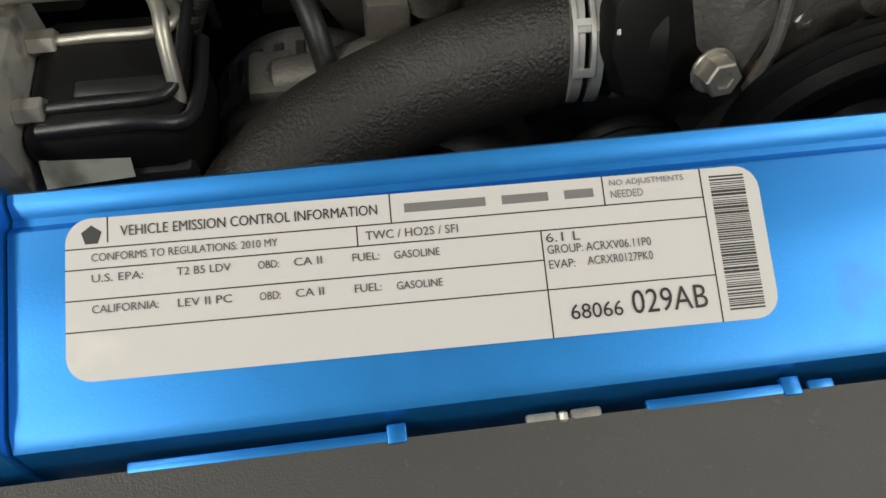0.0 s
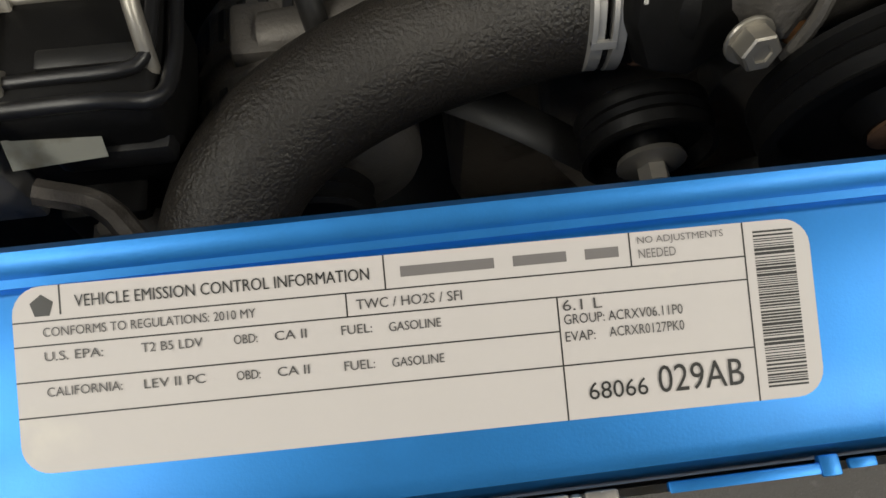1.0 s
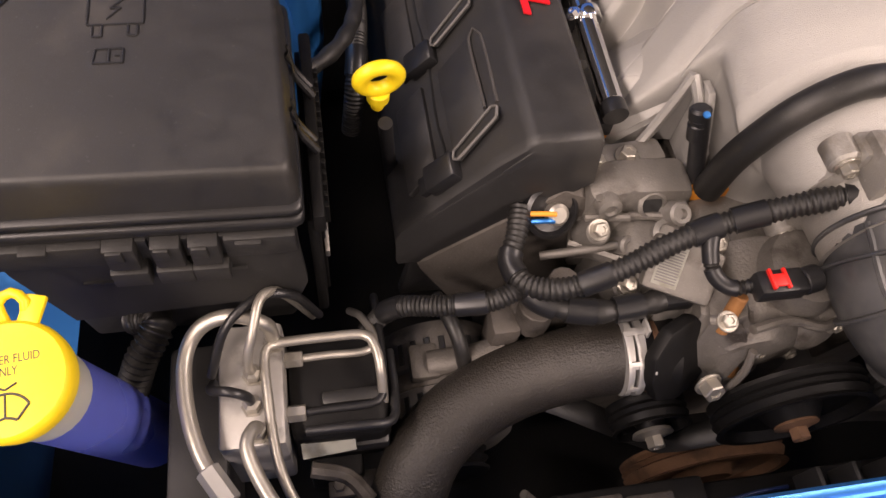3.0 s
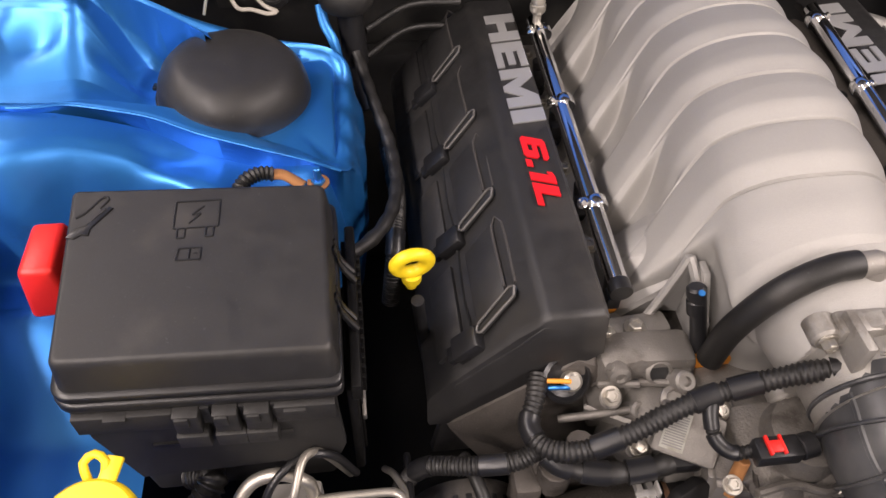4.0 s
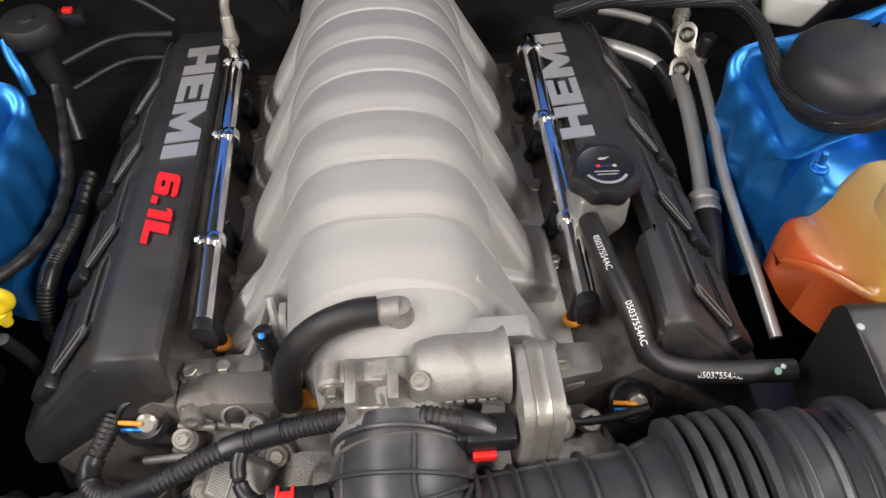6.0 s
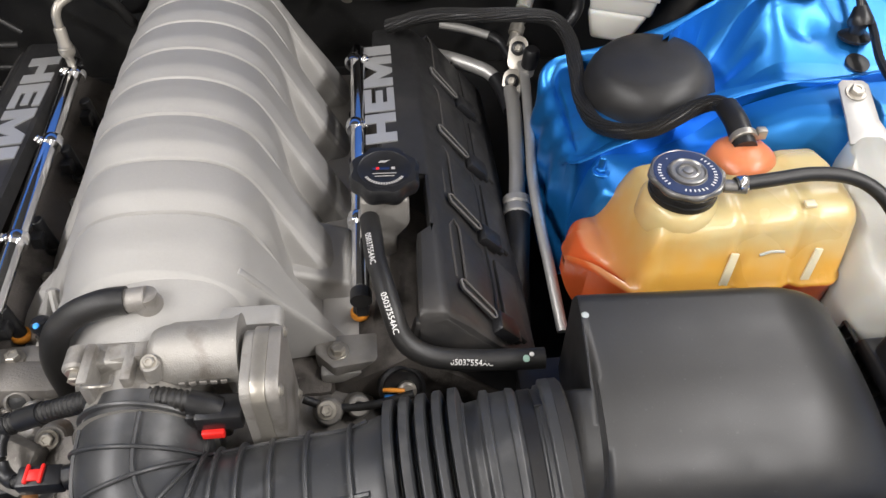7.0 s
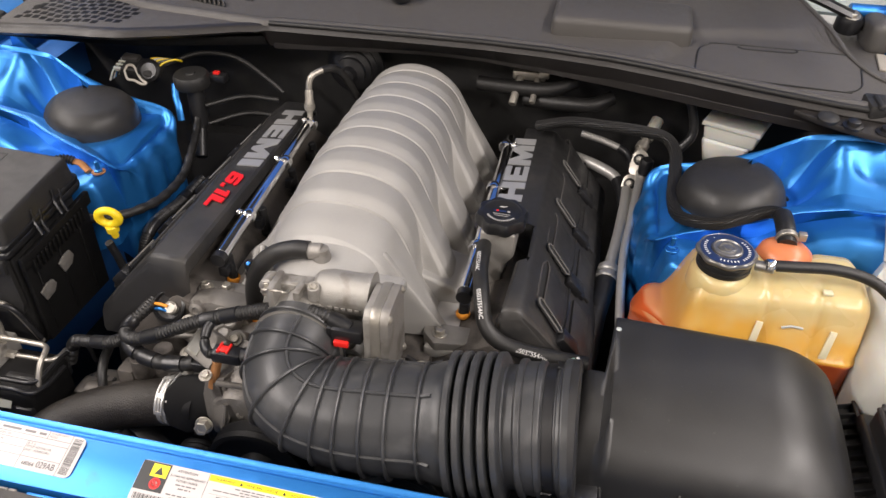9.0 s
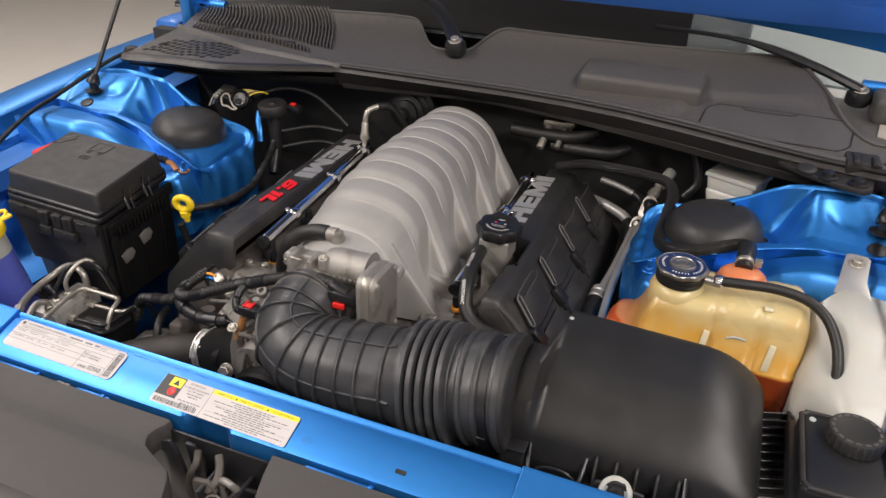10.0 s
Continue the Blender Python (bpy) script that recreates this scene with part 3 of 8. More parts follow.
for k, half in ((0, 0.055), (1, 0.035), (3, 0.085), (4, 0.06)):
    v = 0.545 - 0.085 * k
    u, end = 0.27 - half, 0.27 + half
    while u < end:
        w = rng.uniform(0.012, 0.03)
        lines.append(bar(M2, u * W2, min(u + w, end) * W2, v * H2, (v + 0.035) * H2))
        u += w + 0.007
for k, half in enumerate((0.16, 0.13, 0.27, 0.10, 0.24, 0.17, 0.13, 0.22, 0.15, 0.28, 0.12)):
    v = 0.745 - 0.064 * k - 0.022 * (k // 4)
    u, end = 0.685 - half, 0.685 + half
    while u < end:
        w = rng.uniform(0.012, 0.05)
        lines.append(bar(M2, u * W2, min(u + w, end) * W2, v * H2, (v + 0.028) * H2))
        u += w + 0.007
for v in (0.535, 0.26):
    block("thin_rule", 0.40, 0.975, 1 - v - 0.003, 1 - v + 0.003, GREY_INK)
part("fine_print", join(*lines), GREY_INK, film, "rows of fine grey print")


# ---- strut towers, inner wings, fenders ----
TOWER_EDGE = [(0.750, 0.500, 1.000), (0.690, 0.492, 0.996), (0.640, 0.488, 0.994), (0.612, 0.494, 0.991), (0.573, 0.489, 0.986), (0.541, 0.484, 0.980), (0.502, 0.469, 0.972), (0.454, 0.456, 0.963),
              (0.410, 0.446, 0.954), (0.385, 0.441, 0.945), (0.373, 0.452, 0.936), (0.367, 0.485, 0.938), (0.365, 0.540, 0.940), (0.366, 0.585, 0.943), (0.377, 0.604, 0.955), (0.400, 0.604, 0.966),
              (0.437, 0.599, 0.977), (0.511, 0.597, 1.004), (0.560, 0.602, 1.026), (0.590, 0.606, 1.034), (0.650, 0.592, 1.044), (0.700, 0.588, 1.040), (0.750, 0.585, 1.034), (0.765, 0.545, 1.016), (0.750, 0.500, 1.000)]
SEAT = Vector((0.478, 0.543, 0.954))


def tower_height(x, y):
    """Height of the lower sheet in front of the tower; x is the distance from the middle."""
    z = 0.934 + 0.054 * smooth(0.44, 0.66, x) + 0.012 * smooth(0.46, 0.40, x) * smooth(0.40, 0.46, y)
    front = 0.392 + 0.055 * smooth(0.43, 0.57, x) - 0.015 * smooth(0.60, 0.66, x)
    z -= 0.11 * smooth(front + 0.006, front - 0.04, y) + 0.004 * smooth(front + 0.02, front, y)
    z -= 0.06 * smooth(0.36, 0.26, y)
    z -= 0.010 * math.exp(-((x - 0.53) / 0.03) ** 2 - ((y - 0.462) / 0.02) ** 2)
    inset = 0.11 * smooth(0.41, 0.36, y)
    return z - 0.32 * smooth(0.415 + inset, 0.355 + inset, x) ** 2.4


TOWER_TOP = []


def tower_top(x, y):
    """Height of the upper tower sheet nearest to x, y."""
    return min(TOWER_TOP, key=lambda v: (v.x - x) ** 2 + (v.y - y) ** 2).z


def wing(side):
    t = thing("inner_wing", "bright blue painted strut tower and inner wing panel", "car body", (side * 0.55, 0.5, 0.6), "inner wings")
    edge = spline(TOWER_EDGE, 0.0032)
    flutes, run, last = [], 0.0, edge[0]
    rings = []
    n_r = 34
    for p in edge:
        run += (p - last).length
        last = p
        out = Vector((p.x - SEAT.x, p.y - SEAT.y, 0))
        R = out.length
        out.normalize()
        inner = smooth(0.44, 0.385, p.x)
        back = smooth(0.53, 0.58, p.y)
        rise = min(0.135, R * 0.98)
        ring = []
        for k in range(n_r):
            r = 0.03 + (R - 0.022 - 0.03) * k / (n_r - 1)
            f = smooth(0.074, rise, r) ** (1.0 + 0.5 * back)
            x, y = SEAT.x + out.x * r, SEAT.y + out.y * r
            z = SEAT.z + (p.z - 0.004 - SEAT.z) * f
            # step up to the outer plateau and the stamped dent
            z -= 0.009 * math.exp(-((x - 0.640) / 0.020) ** 2 - ((y - 0.553 + 0.3 * (x - 0.64)) / 0.012) ** 2)
            ring.append(Vector((x, y, z)))
        # rolled bead along the edge, then the wall with its upright flutes
        wave = 0.5 + 0.5 * math.cos((p.y - 0.472) * 2 * math.pi / 0.047)
        wave = 0.8 * wave * inner * smooth(0.455, 0.48, p.y) * smooth(0.605, 0.59, p.y)
        soft = inner * smooth(0.45, 0.475, p.y) * smooth(0.60, 0.575, p.y)
        bead = ((-0.019, -0.004), (-0.015, -0.0045), (-0.0115, 0.0), (-0.008, 0.0024), (-0.004, 0.0024), (-0.001, 0.0), (0.0005, -0.004), (-0.0005, -0.010), (-0.004, -0.013))
        flat = ((-0.019, -0.0022), (-0.015, -0.0018), (-0.011, -0.001), (-0.007, -0.0004), (-0.003, 0.0), (-0.0005, 0.0), (0.0006, -0.001), (0.0, -0.0025), (-0.004, -0.005))
        shoulder = ((-0.021, -0.003), (-0.017, -0.0035 + 0.002 * wave), (-0.013, -0.005 + 0.004 * wave), (-0.009, -0.0075 + 0.006 * wave), (-0.0055, -0.011 + 0.006 * wave), (-0.003, -0.015 + 0.005 * wave), (-0.0015 + 0.002 * wave, -0.02), (-0.0005 + 0.005 * wave, -0.026), (0.0 + 0.007 * wave, -0.032))
        for (d0, z0), (d1, z1), (d2, z2) in zip(bead, flat, shoulder):
            d, dz = d0 * back + d1 * (1 - back), z0 * back + z1 * (1 - back)
            d, dz = d + (d2 - d) * soft, dz + (z2 - dz) * soft
            ring.append(Vector((p.x + out.x * d, p.y + out.y * d, p.z + dz)))
        for d, dz in ((-0.005 * (1 - soft) + 0.008 * wave * soft, -0.040), (-0.005 * (1 - soft) + 0.009 * wave * soft, -0.055), (-0.002 + 0.009 * wave * soft, -0.09), (-0.002 + 0.009 * wave * soft, -0.14), (0.0, -0.17)):
            ring.append(Vector((p.x + out.x * d, p.y + out.y * d, p.z + dz)))
        TOWER_TOP.extend(ring[:n_r])
        rings.append([(side * v.x, v.y, v.z) for v in ring])
    part("tower_panel", sheet(rings), BLUE, t, sharp=55)
    part("tower_seat", prism([(side * (SEAT.x + 0.06 * math.cos(2 * math.pi * k / 32)), SEAT.y + 0.06 * math.sin(2 * math.pi * k / 32)) for k in range(32)], "z", SEAT.z - 0.01, SEAT.z - 0.001), BLUE, t)
    xs = [0.352 + 0.40 * (k / 90) ** 1.3 for k in range(91)]
    ys = [0.365 + 0.125 * k / 50 for k in range(51)]
    rows = []
    for y in ys:
        x0 = 0.380 + 0.11 * smooth(0.41, 0.36, y)
        rows.append([(side * x, y, tower_height(x, y)) for x in [x0 + (0.752 - x0) * (k / 90) ** 1.3 for k in range(91)]])
    part("front_panel", sheet(rows), BLUE, t, sharp=50)
    part("side_panel", sheet([[(side * x, y, tower_height(x, y)) for x in xs if x > 0.56] for y in [0.20 + 0.166 * k / 40 for k in range(41)]]), BLUE, t, sharp=50)
    # lip of the upper sheet where it laps over the lower one
    lip = [p for p in edge if 0.375 < p.x < 0.66 and p.y < 0.52]
    part("flange", tube([(side * p.x, p.y, p.z - 0.0012) for p in lip[::3]], 0.0018, 8, 0.004, 0.7), BLUE, t)
    return t


def cap_profile():
    return [(0.0700, 0.0), (0.0725, 0.003), (0.0720, 0.010), (0.0695, 0.020), (0.0655, 0.0285), (0.059, 0.0355), (0.052, 0.0395), (0.0475, 0.0408), (0.042, 0.0418), (0.028, 0.0432), (0.012, 0.0442), (0.003, 0.0444)]


for s in (-1, 1):
    wing(s)
    m = Matrix.Translation((s * SEAT.x, SEAT.y, SEAT.z - 0.002)) @ Matrix.Rotation(radians(-s * 5), 4, "Y") @ Matrix.Rotation(radians(2), 4, "X") @ Matrix.Diagonal((0.98, 0.955, 1.06, 1))
    sc = thing("strut_cap", "domed black plastic cap over the blue strut tower", "cap", (s * SEAT.x, SEAT.y, SEAT.z), "strut caps")
    part("dome", moved(turned(cap_profile(), (0, 0, 0), (0, 0, 1), 64), m), BLACK, sc)
    part("rim", moved(turned([(0.0705, 0.0), (0.0742, 0.0002), (0.0742, 0.003), (0.0722, 0.004)], (0, 0, 0), (0, 0, 1), 64), m), BLACK_SMOOTH, sc)
    for a in (8,):
        part("tab", moved(box(0.072, 0.079, -0.004, 0.004, 0.0, 0.004, 0.001), m @ Matrix.Rotation(radians(a if s > 0 else 180 - a), 4, "Z")), BLACK_SMOOTH, sc)
    b = thing("tower_bolt", "blue painted stud bolt on the strut tower", "bolt", (s * 0.402, 0.430, 0.92), "tower bolts")
    zb = tower_height(0.402, 0.430)
    part("nut", hexbolt((s * 0.402, 0.430, zb), (0, 0, 1), 0.0062, 0.006), BLUE, b)
    part("stud", rod((s * 0.402, 0.430, zb), (s * 0.402, 0.430, zb + 0.019), 0.0034), BLUE, b)

# fenders and gutters outside the wings
for s in (-1, 1):
    f = thing("fender", "bright blue car fender along the engine bay", "fender", (s * 0.85, 0.3, 0.4), "fenders")
    rings = []
    for k in range(30):
        y = -0.55 + 2.0 * k / 29
        zt = 0.93 + 0.085 * smooth(-0.4, 1.0, y)
        xo = 0.80 - 0.06 * smooth(0.3, -0.5, y)
        rings.append([(s * (xo - 0.045), y, zt - 0.16), (s * (xo - 0.04), y, zt - 0.035), (s * (xo - 0.035), y, zt - 0.028), (s * (xo - 0.008), y, zt - 0.026), (s * (xo - 0.004), y, zt - 0.02), (s * xo, y, zt), (s * (xo + 0.01), y, zt + 0.006), (s * (xo + 0.09), y, zt + 0.002), (s * (xo + 0.14), y, zt - 0.02), (s * (xo + 0.165), y, zt - 0.08), (s * (xo + 0.17), y, 0.35), (s * (xo + 0.1), y, 0.35), (s * (xo + 0.1), y, zt - 0.1)])
    part("panel", loft(rings), BLUE, f)
    for k in range(5):
        y = 0.30 + 0.11 * k
        part("gusset", prism([(s * 0.70, 0.93 + 0.05 * (y - 0.3)), (s * 0.762, 0.93 + 0.05 * (y - 0.3)), (s * 0.762, 0.985 + 0.05 * (y - 0.3))], "y", y, y + 0.012, 0.001), BLUE, f)
    part("gutter", loft([[(s * 0.69, y, 0.9), (s * 0.775, y, 0.9), (s * 0.775, y, 0.935 + 0.05 * (y - 0.3)), (s * 0.69, y, 0.935 + 0.05 * (y - 0.3))] for y in (-0.4, 0.0, 0.3, 0.6, 0.9)]), BLUE_DULL, f)

# bay floor and firewall
for s in (-1, 1):
    solo("wheel_arch_panel", box(min(s * 0.735, s * 0.75), max(s * 0.735, s * 0.75), -0.5, 0.9, 0.3, 0.925, 0.004), BLUE_DULL, "dark blue inner panel beside the wheel arch", "car body", "arch panels")
solo("bay_floor", box(-0.8, 0.8, -0.02, 0.95, 0.34, 0.36, 0), BLACK_DULL, "dark undertray below the engine", "undertray", kind="structure")
solo("firewall", join(box(-0.8, 0.8, 0.84, 0.87, 0.36, 1.06, 0.004), box(-0.5, 0.5, 0.80, 0.85, 0.4, 0.82, 0.03)), BLACK_DULL, "black firewall behind the engine", "firewall", kind="structure")


# ---- cowl, windscreen, wipers, hood ----
def cowl_edge(x):
    """Front edge of the cowl panel: y and z."""
    return float(np.interp(x, EDGE_X, EDGE_Y)), 1.066


EDGE_X = (-0.75, -0.65, -0.553, -0.50, -0.455, -0.372, -0.29, -0.262, -0.252, -0.20, -0.10, 0.0, 0.10, 0.20, 0.30, 0.40, 0.50, 0.60, 0.72)
EDGE_Y = (0.585, 0.600, 0.617, 0.620, 0.627, 0.660, 0.699, 0.707, 0.716, 0.718, 0.720, 0.722, 0.722, 0.715, 0.700, 0.673, 0.641, 0.613, 0.592)


cowl = thing("cowl", "dark grey plastic cowl panel below the windscreen", "cowl", (0, 0.85, 1.0))


def ridge_line(x):
    """Where the sealing ridge runs along the cowl; it swings back at the left end."""
    y0, z0 = cowl_edge(x)
    return y0 + 0.018 if x > -0.25 else float(np.interp(x, (-0.72, -0.57, -0.47, -0.32, -0.25), (0.850, 0.797, 0.757, 0.737, 0.728)))


def cowl_back(x):
    notch = smooth(-0.215, -0.10, x) * smooth(-0.005, -0.045, x)
    return 0.985 - 0.05 * (abs(x) / 0.8) ** 2 - 0.125 * notch - 0.24 * smooth(0.54, 0.68, x)


def cowl_z(x, y):
    y0, z0 = cowl_edge(x)
    yr = ridge_line(x) + 0.012
    # the plateau in the middle stands over the lower corner with the lid
    step = float(np.interp(x, (0.30, 0.345, 0.362, 0.39, 0.41, 0.47, 0.72), (0.60, 0.70, 0.735, 0.775, 0.803, 0.811, 0.818)))
    return z0 + 0.004 + 0.040 * max(0.0, y - yr) / 0.2 - 0.009 * smooth(0.30, 0.36, x) * smooth(step + 0.007, step - 0.007, y) * smooth(yr, yr + 0.012, y)


rows = []
for k in range(141):
    x = -0.668 + 1.383 * k / 140
    y0, z0 = cowl_edge(x)
    yr, y1 = ridge_line(x), cowl_back(x)
    ring = [(x, y0 + 0.05, z0 - 0.010), (x, y0 + 0.001, z0 - 0.004), (x, y0 + 0.003, z0 + 0.002), (x, y0 + 0.008, z0 + 0.004), (x, yr - 0.013, z0 + 0.004), (x, yr - 0.009, z0 + 0.0105), (x, yr - 0.003, z0 + 0.013), (x, yr + 0.003, z0 + 0.0125), (x, yr + 0.008, z0 + 0.009), (x, yr + 0.012, z0 + 0.004)]
    for f in [0.02 + 0.95 * j / 39 for j in range(40)]:
        y = yr + 0.012 + f * (y1 - yr - 0.012)
        ring.append((x, y, cowl_z(x, y)))
    ring += [(x, y1 - 0.003, cowl_z(x, y1) + 0.001), (x, y1, cowl_z(x, y1) - 0.002), (x, y1 + 0.004, cowl_z(x, y1) - 0.03), (x, y0 + 0.06, z0 - 0.02)]
    rows.append(ring)
part("panel", loft(rows), GREY_COWL, cowl)
rim = []
for k in range(141):
    x = -0.668 + 1.383 * k / 140
    rim.append((x, cowl_back(x) - 0.002, cowl_z(x, cowl_back(x)) + 0.001))
part("rear_rim", tube(rim[::2], 0.0032, 8, 0.01), GREY_COWL, cowl)
lip = []
for k in range(61):
    x = -0.246 + 0.956 * k / 60
    y0, z0 = cowl_edge(x)
    lip.append((x, y0 + 0.008 + 0.035 * math.exp(-((x - 0.02) / 0.2) ** 2), z0 - 0.026))
rows = []
for x, y, z in lip:
    rows.append([(x, y, z - 0.012), (x, y - 0.002, z), (x, y + 0.012, z + 0.016), (x, y + 0.045, z + 0.022), (x, y + 0.05, z - 0.01)])
part("front_lip", loft(rows), SKIRT, cowl)
rows = []
for k in range(141):
    x = -0.667 + 1.381 * k / 140
    y0, z0 = cowl_edge(x)
    under = 0.010 + 0.035 * math.exp(-((x - 0.02) / 0.2) ** 2)
    low = 0.034 if x > -0.256 else 0.011
    top = [(y0 + under, z0 - low), (y0 - 0.002, z0 - 0.003), (y0 + 0.002, z0 + 0.0036), (y0 + 0.008, z0 + 0.0062), (y0 + 0.018, z0 + 0.0062), (y0 + 0.019, z0 + 0.0045)]
    rows.append([(x, y, z) for y, z in top] + [(x, y0 + 0.019, z0 + 0.001), (x, y0 + 0.006, z0 - 0.004), (x, y0 + under + 0.005, z0 - low)])
part("front_skirt", loft(rows), SKIRT, cowl, "blacker front skirt below the seal")
# black slab added below the left edge as the shadow of its underside
part("left_under_tray", prism([(-0.70, 0.66), (-0.55, 0.665), (-0.45, 0.675), (-0.26, 0.735), (-0.26, 0.86), (-0.70, 0.86)], "z", 1.030, 1.046, 0.004), BLACK_LIP_AND_SHADE, cowl)
part("rubber_seal", tube([(x, ridge_line(x) - 0.013, z + 0.033) for x, y, z in lip], 0.0045, 10, 0.02), RUBBER, cowl)


bump = box(0.20, 0.415, 0.775, 0.87, 1.055, 1.113, 0.011, 3)
for vtx in bump.verts:
    vtx.co.z += 0.1 * (vtx.co.y - 0.845)
part("raised_block", bump, GREY_COWL, cowl)
door = [(0.534 + math.cos(radians(-6)) * x - math.sin(radians(-6)) * y, 0.733 + math.sin(radians(-6)) * x + math.cos(radians(-6)) * y) for x, y in rounded(0.225, 0.095, 0.028)]
part("door_gap", tube([(x, y, cowl_z(x, y) + 0.0004) for x, y in door + door[:1]], 0.0013, 6, 0.004), INK_AND_SHADE, cowl)
part("door_gap", tube([(x, y, cowl_z(x, y) + 0.0004) for x, y in ((0.484, 0.785), (0.489, 0.776), (0.559, 0.769), (0.564, 0.777))], 0.0012, 6, 0.004), INK_AND_SHADE, cowl)

part("end_panel", prism([(0.50, 0.99), (0.56, 0.93), (0.60, 0.84), (0.65, 0.745), (0.72, 0.70), (0.722, 0.80), (0.712, 0.955), (0.66, 1.0)], "z", 1.046, 1.062, 0.004), GREY_COWL, cowl)
part("hinge_shroud", box(0.686, 0.722, 0.862, 0.935, 1.055, 1.108, 0.014, 4), GREY_COWL, cowl)
part("sealing_foam", prism([(0.690, 0.79), (0.712, 0.78), (0.716, 0.85), (0.700, 0.855)], "z", 1.0615, 1.066, 0.002), LEVER, cowl, "pale foam seal")
part("corner_flange", prism([(0.545, 0.622), (0.58, 0.592), (0.62, 0.570), (0.656, 0.556), (0.668, 0.567), (0.675, 0.615), (0.62, 0.64)], "z", 1.052, 1.060, 0.0015), SKIRT, cowl)
part("corner_bracket", join(box(0.632, 0.678, 0.605, 0.652, 1.060, 1.082, 0.004), box(0.640, 0.648, 0.600, 0.640, 1.078, 1.086, 0.003), box(0.664, 0.672, 0.600, 0.630, 1.078, 1.087, 0.003)), BLACK_DULL, cowl)
part("rubber_bumper", turned([(0.012, -0.016), (0.0175, -0.012), (0.019, 0.0), (0.017, 0.010), (0.008, 0.015)], (0.704, 0.640, 1.066), (0.6, -0.2, 0.8), 20), RUBBER, cowl)
part("cover_disc", turned([(0.014, 0), (0.014, 0.004), (0.011, 0.006), (0.004, 0.0065)], (0.583, 0.598, 1.061), (0, -0.15, 1), 24), BLACK_DULL, cowl)


def slats(n, back0, back1, front0, front1, width):
    """A fan of raised slats over a black sheet that paints the opening's shade."""
    corners = [back0, back1, front1, front0]
    m = [(x, y, cowl_z(x, y) + 0.0012) for x, y in corners]
    part("grille_opening", loft([m, [(x, y, z - 0.002) for x, y, z in m]]), INK_AND_SHADE, cowl)
    for k in range(n):
        f = (k + 0.5) / n
        p = Vector((back0[0] + (back1[0] - back0[0]) * f, back0[1] + (back1[1] - back0[1]) * f, 0))
        q = Vector((front0[0] + (front1[0] - front0[0]) * f, front0[1] + (front1[1] - front0[1]) * f, 0))
        w = Vector((width, 0, 0))
        ring = []
        for s_ in (0, 0.25, 0.5, 0.75, 1):
            c = p + (q - p) * s_ + Vector((0.006 * math.sin(s_ * math.pi), 0, 0))
            z = cowl_z(c.x, c.y)
            ring.append([(c.x - width, c.y, z - 0.001), (c.x - width * 0.7, c.y, z + 0.0075), (c.x + width * 0.7, c.y, z + 0.0075), (c.x + width, c.y, z - 0.001)])
        part("grille_slat", loft(ring), GREY_COWL, cowl)


slats(36, (-0.655, 0.955), (-0.405, 0.975), (-0.640, 0.872), (-0.305, 0.795), 0.0021)
slats(32, (-0.645, 0.858), (-0.37, 0.792), (-0.638, 0.838), (-0.345, 0.772), 0.0022)
for x, y in ((-0.55, 0.832), (-0.40, 0.792)):
    part("slat_clip", box(x - 0.012, x + 0.012, y - 0.006, y + 0.006, cowl_z(x, y) - 0.002, cowl_z(x, y) + 0.009, 0.002), BLACK_DULL, cowl)
for r in range(6):
    for c in range(12):
        x = -0.648 + 0.0142 * c + 0.005 * r
        y = 0.648 + 0.0195 * r + 0.006 * math.sin(c * 1.0 + r * 0.3) + 0.0005 * c
        if (r == 0 and c > 9) or (r > 4 and (c < 2 or c > 8)) or (c > 10 and r > 3):
            continue
        # flush black plate, the depth of the slot painted rather than cut
        part("vent_slot", moved(prism([(0, 0), (0.0098, 0.0012), (0.0098, 0.0142), (0, 0.013)], "z", -0.001, 0.0004), Matrix.Translation((x, y, cowl_z(x, y + 0.007)))), BLACK_LIP_AND_SHADE, cowl)
part("vent_plug", turned([(0.009, -0.001), (0.009, 0.0006), (0.007, 0.0012), (0.001, 0.0012)], (-0.632, 0.706, cowl_z(-0.632, 0.706)), (0, 0, 1), 20), BLACK_LIP_AND_SHADE, cowl)

# the left end flares out towards the windscreen pillar
for ob in cowl.children_recursive:
    for v in ob.data.vertices:
        v.co.x -= 0.2 * max(0.0, v.co.y - 0.6) * smooth(-0.35, -0.66, v.co.x)

glass_rows = []
for k in range(41):
    x = -0.80 + 1.6 * k / 40
    yb = 0.985 - 0.06 * (abs(x) / 0.8) ** 2
    glass_rows.append([(x, yb, 1.095), (x * 0.93, yb + 0.75, 1.5), (x * 0.93, yb + 0.75, 1.495), (x, yb, 1.09)])
scr = thing("windscreen", "curved clear car windscreen above the cowl", "windscreen", (0, 1.3, 1.3))
pane = part("glass", loft(glass_rows), GLASS, scr)
pane.visible_shadow = False
# edge band drawn far too wide, so its black covers the pane's pale reflections
frit = []
for k in range(31):
    x = -0.80 + 1.16 * k / 30
    yb = 0.985 - 0.06 * (abs(x) / 0.8) ** 2
    frit.append([(x, yb + 0.002, 1.1005), (x * 0.98, yb + 0.24, 1.2295), (x * 0.98, yb + 0.24, 1.2265), (x, yb + 0.002, 1.0975)])
part("edge_band", loft(frit), BLACK_LIP_AND_SHADE, scr, "black printed edge band, widened to darken the pane's reflections")
solo("dashboard", box(-0.75, 0.75, 1.25, 1.7, 0.8, 1.1, 0.05, 4), BLACK_DULL, "dark dashboard behind the windscreen", "dashboard")
